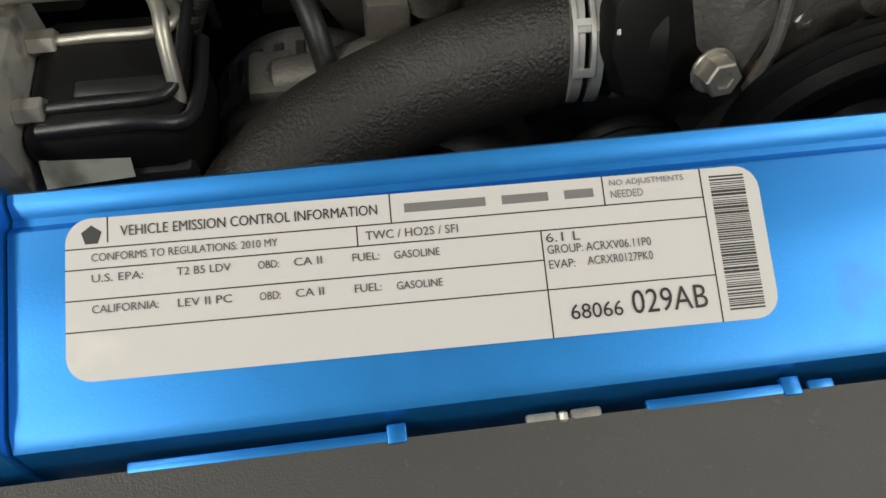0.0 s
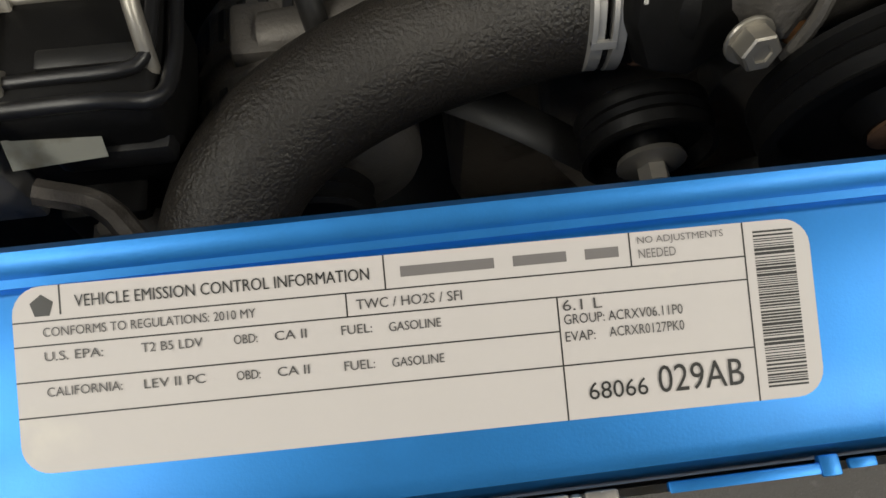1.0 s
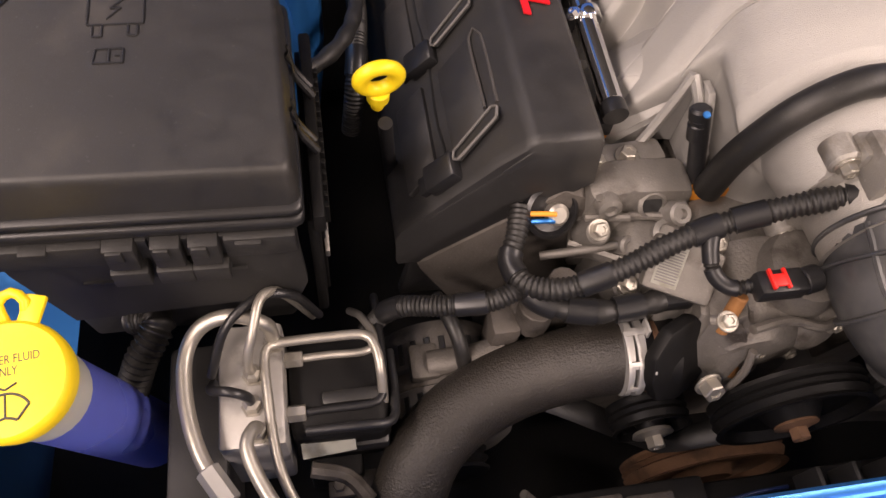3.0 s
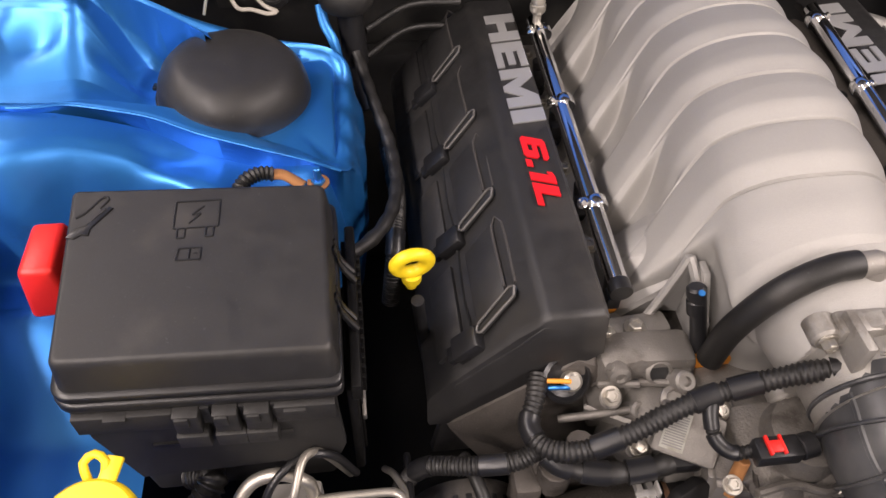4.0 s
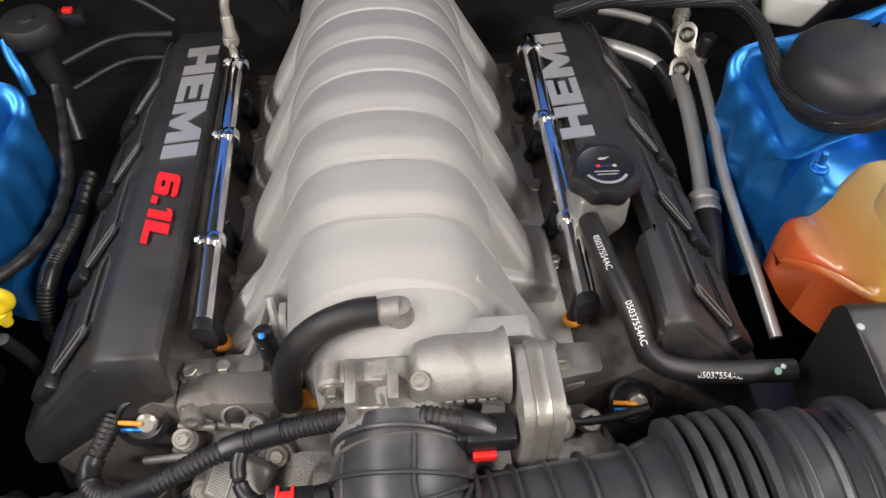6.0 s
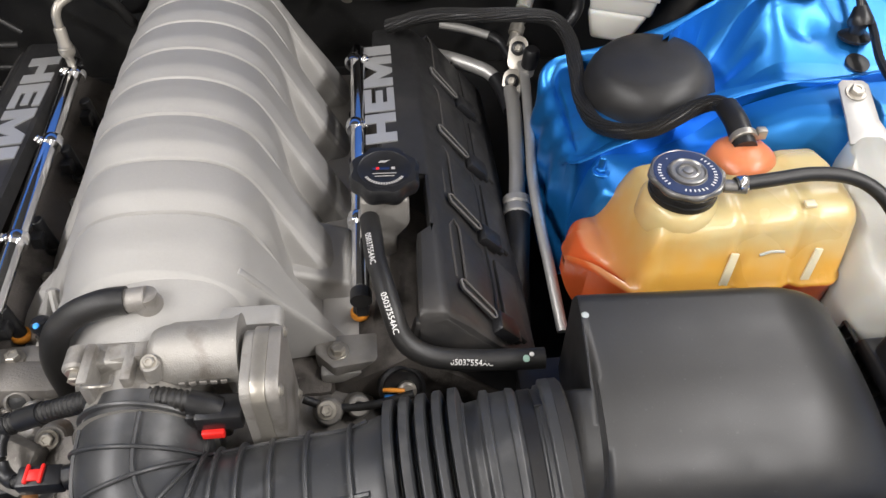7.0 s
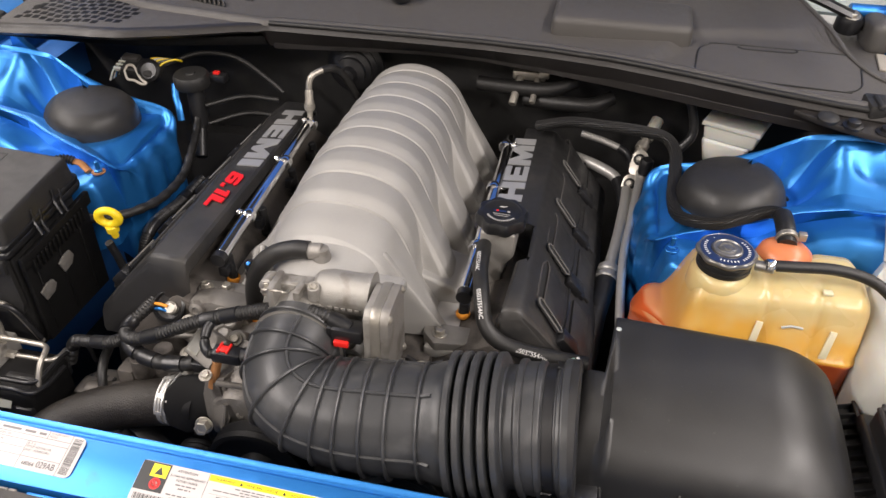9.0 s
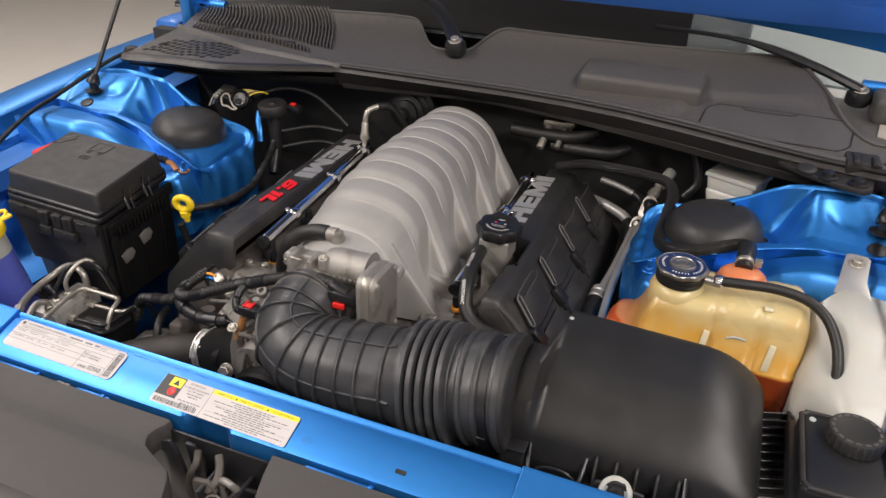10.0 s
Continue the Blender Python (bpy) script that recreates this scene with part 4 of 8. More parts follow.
solo("car_cabin", join(box(-0.8, 0.8, 2.0, 2.1, 0.3, 1.5, 0.02), box(-0.85, 0.85, 1.7, 3.2, 1.48, 1.53, 0.02), box(-0.9, -0.82, 0.95, 3.2, 0.3, 1.05, 0.02), box(0.82, 0.9, 0.95, 3.2, 0.3, 1.05, 0.02)), BLUE_DULL, "blue car cabin behind the windscreen", "car body")


# block added behind the pane, its pale colour playing the reflected light
solo("pillar_trim", prism([(1.02, 1.04), (1.30, 1.16), (1.75, 1.42), (1.80, 1.38), (1.4, 1.08), (1.1, 1.0)], "x", 0.47, 0.78, 0.01), PANE_GLEAM, "added pale grey block behind the windscreen, for the pane's bright reflection", "trim", kind="structure")


def wiper(name, pivot, points):
    w = thing(name, "black windscreen wiper arm on a bolted pivot", "wiper", pivot, "wipers")
    part("pivot_boss", turned([(0.021, -0.012), (0.021, 0.004), (0.017, 0.01), (0.016, 0.012)], pivot, (0, -0.3, 1), 20), BLACK_SMOOTH, w)
    part("pivot_nut", hexbolt((pivot[0], pivot[1] - 0.003, pivot[2] + 0.011), (0, -0.3, 1), 0.009, 0.007), STEEL, w)
    part("arm", tube(points, lambda d: 0.0150 - 0.0075 * smooth(0.12, 0.26, d), 8, 0.01, 0.55), BLACK_SMOOTH, w)


wiper("wiper", (0.665, 0.915, 1.092), [(0.665, 0.915, 1.103), (0.60, 0.925, 1.125), (0.52, 0.942, 1.145), (0.44, 0.955, 1.156), (0.30, 0.965, 1.16)])
wiper("wiper", (-0.056, 0.838, 1.108), [(-0.056, 0.838, 1.117), (-0.11, 0.91, 1.145), (-0.18, 0.97, 1.165), (-0.30, 1.03, 1.18), (-0.62, 1.03, 1.18)])

# the open hood stands up from its rear hinges
hood = thing("hood", "open blue car hood standing up over the bay", "hood", (0, 1.0, 1.2))
hm = Matrix.Translation((0, 0.955, 1.150)) @ Matrix.Rotation(radians(-66), 4, "X")
rows = []
for k in range(41):
    x = -0.76 + 1.52 * k / 40
    bow = 1 - (x / 0.76) ** 2
    rows.append([hm @ Vector((x, -y - 0.045 * bow * (y < 0.3), z + 0.03 * bow)) for y, z in ((0, 0), (0, 0.012), (0.6, 0.03), (1.18, 0.012), (1.2, 0.0), (1.18, -0.006), (0.6, 0.012))])
part("skin", loft(rows), BLUE, hood)
part("inner_frame", moved(join(box(-0.7, 0.7, -0.24, -0.055, -0.012, 0.004, 0.006), box(-0.72, -0.6, -1.15, -0.1, -0.012, 0.01, 0.006), box(0.6, 0.72, -1.15, -0.1, -0.012, 0.01, 0.006), box(-0.7, 0.7, -1.15, -1.0, -0.012, 0.01, 0.006)), hm), BLUE_HOOD_LIT, hood)

for sx in (-1, 1):
    part("hinge", join(box(min(sx * 0.735, sx * 0.765), max(sx * 0.735, sx * 0.765), 0.90, 0.985, 1.045, 1.15, 0.006), box(min(sx * 0.73, sx * 0.775), max(sx * 0.73, sx * 0.775), 0.915, 0.935, 1.03, 1.10, 0.004), rod((sx * 0.67, 0.95, 1.10), (sx * 0.76, 0.95, 1.10), 0.012)), BLUE, hood)
part("insulation_pad", moved(prism([(x * 1.0, y - 0.62) for x, y in rounded(1.06, 0.74, 0.12)], "z", -0.02, 0.012, 0.006), hm), BLACK_DULL, hood, "black insulation pad")


def stay(x):
    t = thing("gas_strut", "black gas strut holding the hood open", "gas strut", (x, 0.5, 1.0), "gas struts")
    s = 1 if x > 0 else -1
    a, b = Vector((x, 0.54, tower_top(abs(x), 0.54) + 0.019)), Vector((s * (0.655 if s > 0 else 0.66), 0.80, 1.42))
    d = (b - a).normalized()
    part("ball_socket", join(turned([(0.012, -0.004), (0.013, 0.002), (0.010, 0.008), (0.006, 0.016)], a, d, 16), turned([(0.017, -0.018), (0.017, -0.015), (0.008, -0.012), (0.008, 0.0)], a, (0, 0, 1), 16)), BLACK_SMOOTH, t)
    part("rod", rod(a, a + d * 0.2, 0.004), BLACK_SMOOTH, t)
    part("cylinder", rod(a + d * 0.19, b, 0.0095, 14), BLACK_SMOOTH, t)


stay(-0.69)
stay(0.69)

# ---- engine: intake manifold ----
PITCH = 0.0525
CREST_Y = (0.247, 0.280, 0.330, 0.378, 0.420, 0.470, 0.600, 0.720)
CREST_Z = (0.972, 0.994, 1.012, 1.024, 1.032, 1.036, 1.035, 1.030)


def intake_point(row, t):
    """A point of the ribbed manifold; t runs from -1 at the left foot over 0 on top to 1 at the right foot."""
    u, side = abs(t), (-1 if t < 0 else 1)
    y = row + (0.010 * smooth(0.0, 0.5, u) - 0.034 * smooth(0.45, 1.0, u)) * smooth(0.262, 0.325, row) * smooth(0.765, 0.71, row)
    ztop = float(np.interp(y, CREST_Y, CREST_Z))
    k = (row - 0.330) / PITCH
    # each shell rises quickly behind its joint and then falls gently to the next one
    crease = 1.0
    if k > -0.65:
        w = (k % 1.0)
        crease = smooth(-0.06, 0.36, w) if w < 0.36 else 1 - ((w - 0.36) / 0.64) ** 1.25
        if k < 0:
            crease = 1 - smooth(-0.65, 0.0, k) * 0.8
    n = int(math.floor(k))
    own = n < 0 or (n % 2 == 0) == (t < 0)
    deep = 0.0040 - 0.0008 * smooth(0.3, 0.6, u)
    gap = abs((k + 0.5) % 1.0 - 0.5) if k > -0.5 else 1.0
    out = deep * (crease - 1) - 0.0027 * max(0.0, 1 - gap / 0.034) * smooth(0.9, 0.35, u)
    R, A = 0.088, radians(60)
    x0, z0 = R * math.sin(A), ztop - R * (1 - math.cos(A))
    if u < 0.5:
        a = u / 0.5 * A
        x, z = R * math.sin(a), ztop - R * (1 - math.cos(a))
        nx, nz = math.sin(a), math.cos(a)
    else:
        v = (u - 0.5) / 0.5
        x, z = x0 + (0.150 - x0) * v, z0 + (0.858 - z0) * v
        nx, nz = 0.83, 0.56
        if not own:
            out -= 0.020 * smooth(0.08, 0.6, v) * smooth(0.0, 0.12, gap)
        elif n >= 0:
            out += 0.003 * smooth(0.2, 0.8, v) * smooth(0.0, 0.1, gap)
    x, z = x + nx * out, z + nz * out
    r1 = min(1.0, max(0.0, (0.775 - y) / 0.06))
    end = math.sqrt(max(0.0, 1 - (1 - r1) ** 2))
    r0 = min(1.0, max(0.0, (y - 0.247) / 0.03))
    end *= 0.6 + 0.4 * math.sqrt(max(0.0, 1 - (1 - r0) ** 2))
    # the skirts begin behind the snout
    start = 0.328 if side < 0 else 0.294
    if y < start + 0.002 and u > 0.5:
        x -= (x - 0.075) * smooth(start, start - 0.012, y) * smooth(0.5, 0.62, u)
    return (-0.004 + side * x * end, y, 0.858 + (z - 0.858) * (0.2 + 0.8 * end))


def slab_pad(x0, x1, y0, y1, z0, z1):
    """A cast pad whose top falls away to the outside."""
    bm = box(x0, x1, y0, y1, z0, z1, 0.006, 3)
    for v in bm.verts:
        if v.co.z > (z0 + z1) / 2:
            v.co.z -= 0.35 * (v.co.x - x0)
    return bm


def hull(points, soften):
    """A cast web: the tight skin round some corner points, its edges softened."""
    bm = bmesh.new()
    for p in points:
        bm.verts.new(p)
    made = bmesh.ops.convex_hull(bm, input=bm.verts[:])
    bmesh.ops.delete(bm, geom=[g for g in made["geom_interior"] if isinstance(g, bmesh.types.BMVert)], context="VERTS")
    bmesh.ops.dissolve_limit(bm, angle_limit=radians(4), verts=bm.verts[:], edges=bm.edges[:])
    bmesh.ops.bevel(bm, geom=bm.edges[:], offset=soften, segments=3, affect="EDGES", clamp_overlap=True)
    return bm


man = thing("intake_manifold", "silver sandblasted aluminium intake manifold with arched ribs", "intake manifold", (0, 0.5, 0.86))
rows = []
for i in range(660):
    y = 0.247 + 0.528 * i / 659
    ring = [intake_point(y, -1 + 2 * j / 88) for j in range(89)]
    rows.append(ring)
part("plenum", loft(rows), CAST, man, sharp=32)
for s in (-1, 1):
    fl = box(s * 0.118 if s > 0 else -0.165, 0.165 if s > 0 else -0.118, 0.262, 0.745, 0.846, 0.862, 0.004)
    part("flange", fl, CAST, man)
    # rim where the skirt ends at the front corner
    front = 0.330 if s < 0 else 0.297
    outer = [Vector(intake_point(front, s * (0.42 + 0.58 * k / 10))) for k in range(11)]
    outer = [Vector((p.x, p.z)) for p in outer]
    inner = [Vector((p.x - s * 0.010, p.y - 0.007)) for p in outer]
    part("corner_web", prism([tuple(p) for p in outer] + [tuple(p) for p in inner[::-1]], "y", front - 0.004, front + 0.004, 0.002), CAST, man)
    for y in (0.285, 0.40, 0.51, 0.62, 0.72):
        part("flange_bolt", hexbolt((s * 0.153, y, 0.862), (0, 0, 1), 0.006, 0.007), STEEL, man)
# the left front corner stands on a forked gusset
part("corner_wing", hull([(-x, y, z) for x, y, z in ((0.088, 0.332, 0.926), (0.098, 0.318, 0.904), (0.112, 0.316, 0.858), (0.153, 0.316, 0.858), (0.160, 0.330, 0.862), (0.155, 0.342, 0.876), (0.137, 0.352, 0.902), (0.107, 0.374, 0.922), (0.088, 0.386, 0.926), (0.085, 0.40, 0.92), (0.15, 0.40, 0.858), (0.085, 0.40, 0.858))], 0.0025), CAST, man)
part("gusset_leg", tube([(-0.101, 0.316, 0.938), (-0.108, 0.312, 0.920), (-0.122, 0.306, 0.888), (-0.134, 0.300, 0.872), (-0.142, 0.298, 0.866)], 0.0042, 8, 0.006, 1.4), CAST, man)
part("gusset_leg", tube([(-0.101, 0.316, 0.938), (-0.098, 0.304, 0.927), (-0.093, 0.290, 0.908), (-0.088, 0.280, 0.890)], 0.0040, 8, 0.006, 1.2), CAST, man)
part("gusset_wall", prism([(0.300, 0.934), (0.314, 0.934), (0.316, 0.862), (0.268, 0.862), (0.272, 0.892), (0.290, 0.92)], "x", -0.094, -0.088, 0.001), CAST, man)
part("side_boss", slab_pad(0.09, 0.148, 0.352, 0.432, 0.85, 0.902), CAST, man)
nose = []
for k in range(13):
    f = k / 12
    y = 0.285 - 0.075 * f
    r = 0.07 - 0.014 * f
    zc = 0.932 - 0.006 * f
    nose.append([(0.0 + r * 1.05 * math.cos(2 * math.pi * j / 36), y, zc + r * 0.86 * math.sin(2 * math.pi * j / 36)) for j in range(36)])
part("throttle_snout", loft(nose), CAST, man)
part("front_pad", prism(rounded(0.13, 0.02, 0.008), "y", 0.243, 0.262, 0.004), CAST, man).location = (0.035, 0, 0.955)
part("hose_nipple", join(rod((-0.012, 0.2535, 0.990), (0.004, 0.2535, 0.992), 0.0095), turned([(0.0105, -0.012), (0.0105, -0.004), (0.009, 0.0), (0.0085, 0.006), (0.005, 0.0075)], (0.003, 0.2535, 0.990), (0, 0, 1), 18)), RAW, man)

# ---- engine block, heads, timing case ----
eng = thing("engine_block", "grimy cast metal engine block, heads and timing case", "engine", (0, 0.4, 0.4))
part("block", join(box(-0.2, 0.2, 0.24, 0.78, 0.42, 0.74, 0.02), box(-0.13, 0.13, 0.25, 0.76, 0.70, 0.852, 0.01)), DIRTY, eng)
for s in (-1, 1):
    hd = prism([(s * 0.125, 0.845), (s * 0.20, 0.89), (s * 0.31, 0.80), (s * 0.25, 0.68), (s * 0.12, 0.74)], "y", 0.255, 0.745, 0.012)
    part("cylinder_head", hd, DIRTY, eng)
tc = [(-0.168, 0.83), (-0.15, 0.862), (-0.07, 0.868), (0.08, 0.85), (0.16, 0.84), (0.2, 0.76), (0.16, 0.58), (0.08, 0.48), (-0.08, 0.48), (-0.14, 0.58), (-0.168, 0.74)]
part("timing_case", prism(tc, "y", 0.195, 0.262, 0.009), CASE, eng)
for k, (x, z, r, d) in enumerate(((-0.165, 0.80, 0.02, 0.02), (-0.13, 0.83, 0.016, 0.028), (0.03, 0.80, 0.04, 0.02), (0.13, 0.78, 0.02, 0.02), (-0.02, 0.70, 0.05, 0.03))):
    part("case_boss", turned([(r, 0), (r, d - 0.003), (r - 0.004, d), (r * 0.4, d), (r * 0.36, d - 0.006)], (x, 0.20, z), (0, -1, 0), 20), RAW, eng)
for b in [moved(box(-0.004, 0.004, -0.012, 0.004, -0.05, 0.05, 0.002), Matrix.Translation((x, 0.195, z)) @ Matrix.Rotation(radians(a), 4, "Y")) for x, z, a in ((-0.15, 0.76, 20), (-0.11, 0.78, -15), (0.1, 0.72, 25), (0.06, 0.78, -30), (-0.06, 0.76, 45))]:
    part("case_rib", b, DIRTY, eng)
# left front ear of the head, bolted
part("head_ear", join(prism([(-0.182, 0.30), (-0.115, 0.305), (-0.112, 0.285), (-0.13, 0.272), (-0.178, 0.268)], "z", 0.862, 0.884, 0.004)), RAW, eng)
for x, y, z in ((-0.145, 0.287, 0.884), (-0.172, 0.284, 0.884)):
    part("ear_bolt", hexbolt((x, y, z), (0, 0, 1), 0.0065, 0.008), STEEL, eng)
part("head_face", prism([(-0.184, 0.83), (-0.182, 0.885), (-0.15, 0.89), (-0.1, 0.885), (-0.09, 0.80), (-0.18, 0.78)], "y", 0.25, 0.285, 0.008), CASE, eng)
part("alloy_ridge", tube([(-0.215, 0.236, 0.835), (-0.18, 0.232, 0.845), (-0.15, 0.230, 0.852), (-0.11, 0.228, 0.860)], 0.0035), CASE, eng)
part("face_boss", turned([(0.0105, -0.01), (0.0105, 0.012), (0.009, 0.018), (0.005, 0.0195), (0.004, 0.017)], (-0.168, 0.262, 0.874), (0.02, -0.8, 0.2), 18), CASE, eng)
part("face_hole", turned([(0.0125, -0.004), (0.0115, 0.004), (0.0085, 0.0055), (0.008, 0.001)], (-0.134, 0.250, 0.874), (0, -0.8, 0.6), 20), CASE, eng)
# black disc across the ring paints the darkness inside
part("hole_shade", turned([(0.0082, 0), (0.001, 0.001)], (-0.134, 0.2478, 0.8757), (0, -0.8, 0.6), 16), INK_AND_SHADE, eng)
for at, d in (((-0.182, 0.250, 0.862), (-0.15, 0.243, 0.868)), ((-0.15, 0.246, 0.866), (-0.118, 0.238, 0.872)), ((-0.176, 0.252, 0.885), (-0.148, 0.250, 0.856))):
    part("cast_rib", tube([at, d], 0.0032, 8, 0.01), CASE, eng)
part("seal_edge", box(-0.1, -0.06, 0.255, 0.268, 0.862, 0.878, 0.003), ORANGE_SEAL, eng)
part("case_plug", turned([(0.012, 0), (0.012, 0.006), (0.008, 0.008), (0.007, 0.005)], (-0.125, 0.228, 0.862), (0, -0.3, 1), 18), RAW, eng)

part("head_plate", hull([(-0.190, 0.252, 0.846), (-0.115, 0.236, 0.856), (-0.100, 0.250, 0.878), (-0.182, 0.268, 0.882), (-0.188, 0.240, 0.815), (-0.110, 0.222, 0.822), (-0.185, 0.275, 0.83), (-0.100, 0.27, 0.83)], 0.004), CASE, eng)
for x, y, z, r, h, m in ((-0.176, 0.243, 0.852, 0.010, 0.014, CASE), (-0.118, 0.240, 0.872, 0.009, 0.012, RAW), (-0.152, 0.232, 0.846, 0.008, 0.012, RAW), (-0.196, 0.214, 0.812, 0.011, 0.018, CASE), (-0.160, 0.206, 0.835, 0.012, 0.016, CASE), (-0.098, 0.214, 0.868, 0.013, 0.010, RAW), (-0.182, 0.198, 0.800, 0.009, 0.020, DIRTY), (0.125, 0.232, 0.850, 0.012, 0.018, CASE), (0.150, 0.238, 0.846, 0.010, 0.020, RAW)):
    part("cast_boss", turned([(r * 1.25, -0.010), (r * 1.1, 0.0), (r, 0.003), (r, h - 0.002), (r - 0.0018, h), (r * 0.45, h), (r * 0.4, h - 0.004)], (x, y, z), (0.1, -0.55, 0.83), 18), m, eng)
for x, y, z in ((-0.176, 0.236, 0.866), (-0.160, 0.198, 0.850), (-0.098, 0.208, 0.878), (0.125, 0.223, 0.866)):
    part("case_bolt", hexbolt((x, y, z), (0.1, -0.55, 0.83), 0.0058, 0.007), STEEL, eng)
for a0, b0 in (((-0.205, 0.205, 0.800), (-0.150, 0.214, 0.846)), ((-0.185, 0.190, 0.775), (-0.120, 0.205, 0.840)), ((-0.150, 0.214, 0.846), (-0.100, 0.214, 0.852)), ((-0.19, 0.243, 0.835), (-0.150, 0.214, 0.846))):
    part("case_web", tube([a0, b0], 0.0042, 8, 0.01, 1.6), CASE, eng)
part("right_ear", prism([(0.112, 0.300), (0.178, 0.300), (0.176, 0.268), (0.13, 0.262), (0.114, 0.28)], "z", 0.850, 0.872, 0.004), RAW, eng)
part("ear_bolt", hexbolt((0.135, 0.280, 0.872), (0, 0, 1), 0.0065, 0.008), STEEL, eng)

# water pump body and outlet housing
wp = thing("water_pump", "raw cast aluminium water pump with bolted outlet", "water pump", (-0.06, 0.16, 0.7))
body = loft([[(-0.062 + rx * math.cos(2 * math.pi * j / 28) + sk, yy, 0.826 + rz * math.sin(2 * math.pi * j / 28)) for j in range(28)] for yy, rx, rz, sk in ((0.21, 0.072, 0.054, 0), (0.185, 0.067, 0.050, 0), (0.165, 0.053, 0.043, -0.004), (0.15, 0.043, 0.036, -0.008), (0.14, 0.03, 0.027, -0.01), (0.138, 0.012, 0.014, -0.01))])
part("casting", body, PUMP, wp)
part("casting_web", prism([(-0.12, 0.80), (-0.10, 0.85), (-0.05, 0.872), (-0.02, 0.86), (-0.03, 0.80), (-0.08, 0.77)], "y", 0.150, 0.195, 0.010), PUMP, wp)
part("top_neck", turned([(0.034, 0), (0.033, 0.03), (0.028, 0.045), (0.022, 0.048)], (-0.045, 0.185, 0.84), (0.1, -0.1, 1), 24), PUMP, wp)
part("outlet_block", hull([(-0.118, 0.158, 0.862), (-0.088, 0.146, 0.868), (-0.078, 0.136, 0.835), (-0.088, 0.128, 0.800), (-0.104, 0.130, 0.796), (-0.122, 0.150, 0.826), (-0.112, 0.185, 0.865), (-0.075, 0.180, 0.868), (-0.07, 0.175, 0.80), (-0.12, 0.18, 0.80)], 0.004), PUMP, wp)
part("side_lobe", turned([(0.020, -0.03), (0.024, -0.01), (0.0245, 0.012), (0.021, 0.022), (0.012, 0.027)], (-0.030, 0.168, 0.836), (0.15, -0.8, 0.35), 24), PUMP, wp)
part("lobe_rib", tube([(-0.092, 0.142, 0.872), (-0.06, 0.148, 0.866), (-0.035, 0.142, 0.862), (-0.012, 0.150, 0.852)], 0.0035, 8), PUMP, wp)
part("lobe_rib", tube([(-0.082, 0.136, 0.846), (-0.083, 0.128, 0.825), (-0.088, 0.124, 0.803)], 0.0030, 8), PUMP, wp)
for at, ax_ in (((-0.108, 0.150, 0.872), (0, -0.3, 1)), ((-0.016, 0.148, 0.850), (0.2, -0.8, 0.5)), ((-0.034, 0.146, 0.812), (0, -0.9, 0.3))):
    part("pump_bolt", hexbolt(at, ax_, 0.0052, 0.006), STEEL, wp)
part("plug_boss", turned([(0.016, 0), (0.016, 0.012), (0.012, 0.016), (0.008, 0.016), (0.007, 0.012)], (-0.072, 0.158, 0.823), (0.25, -1, 0.35), 20), RAW, wp)
part("plug_screw", hexbolt((-0.068, 0.143, 0.828), (0.25, -1, 0.35), 0.0055, 0.006, 1.2), STEEL, wp)
part("copper_stub", rod((-0.075, 0.147, 0.813), (-0.078, 0.137, 0.795), 0.0045), COPPER, wp)
part("flange_plate", moved(prism([(-0.012, 0.036), (0.012, 0.034), (0.034, 0.014), (0.046, -0.006), (0.045, -0.016), (0.034, -0.02), (0.01, -0.032), (-0.012, -0.034), (-0.032, -0.02), (-0.036, 0.002), (-0.03, 0.022)], "z", 0, 0.012, 0.003), Matrix.Translation((-0.130, 0.150, 0.824)) @ Matrix.Rotation(radians(28), 4, "Z") @ Matrix.Rotation(radians(62), 4, "X") @ Matrix.Scale(0.98, 4)), BLACK_LIP_AND_SHADE, wp)
part("flange_bolt", hexbolt((-0.108, 0.126, 0.816), (0.1, -0.9, 0.35), 0.0085, 0.011, 1.25), STEEL, wp)
part("brass_stud", rod((-0.098, 0.163, 0.884), (-0.104, 0.152, 0.852), 0.0055), COPPER, wp)
st = Matrix.Translation((-0.138, 0.194, 0.878)) @ Matrix.Rotation(radians(-28), 4, "Z") @ Matrix.Rotation(radians(38), 4, "X")
part("sticker_rest", moved(box(-0.015, 0.035, -0.02, 0.02, -0.02, -0.0006, 0.004), st), CASE, wp)
sticker = part("sticker", moved(box(-0.009, 0.009, -0.015, 0.015, 0, 0.0006, 0), st), OLD_PAPER, wp, "small white barcode sticker")
for k in range(13):
    part("barcode_bar", moved(box(-0.0075, 0.0075, -0.0125 + 0.002 * k, -0.0115 + 0.002 * k, 0.0006, 0.0008, 0), st), GREY_INK, sticker)

# ---- engine covers ----
COVER = [(0.180, 0.918), (0.1815, 0.935), (0.185, 0.938), (0.226, 0.938), (0.232, 0.9355), (0.236, 0.931), (0.252, 0.9165), (0.292, 0.872), (0.318, 0.842), (0.322, 0.832), (0.32, 0.80), (0.30, 0.80), (0.19, 0.91)]


def slope_point(x):
    """Height of the cover's outer slope at x from the middle."""
    return 0.931 - (x - 0.236) * 1.055


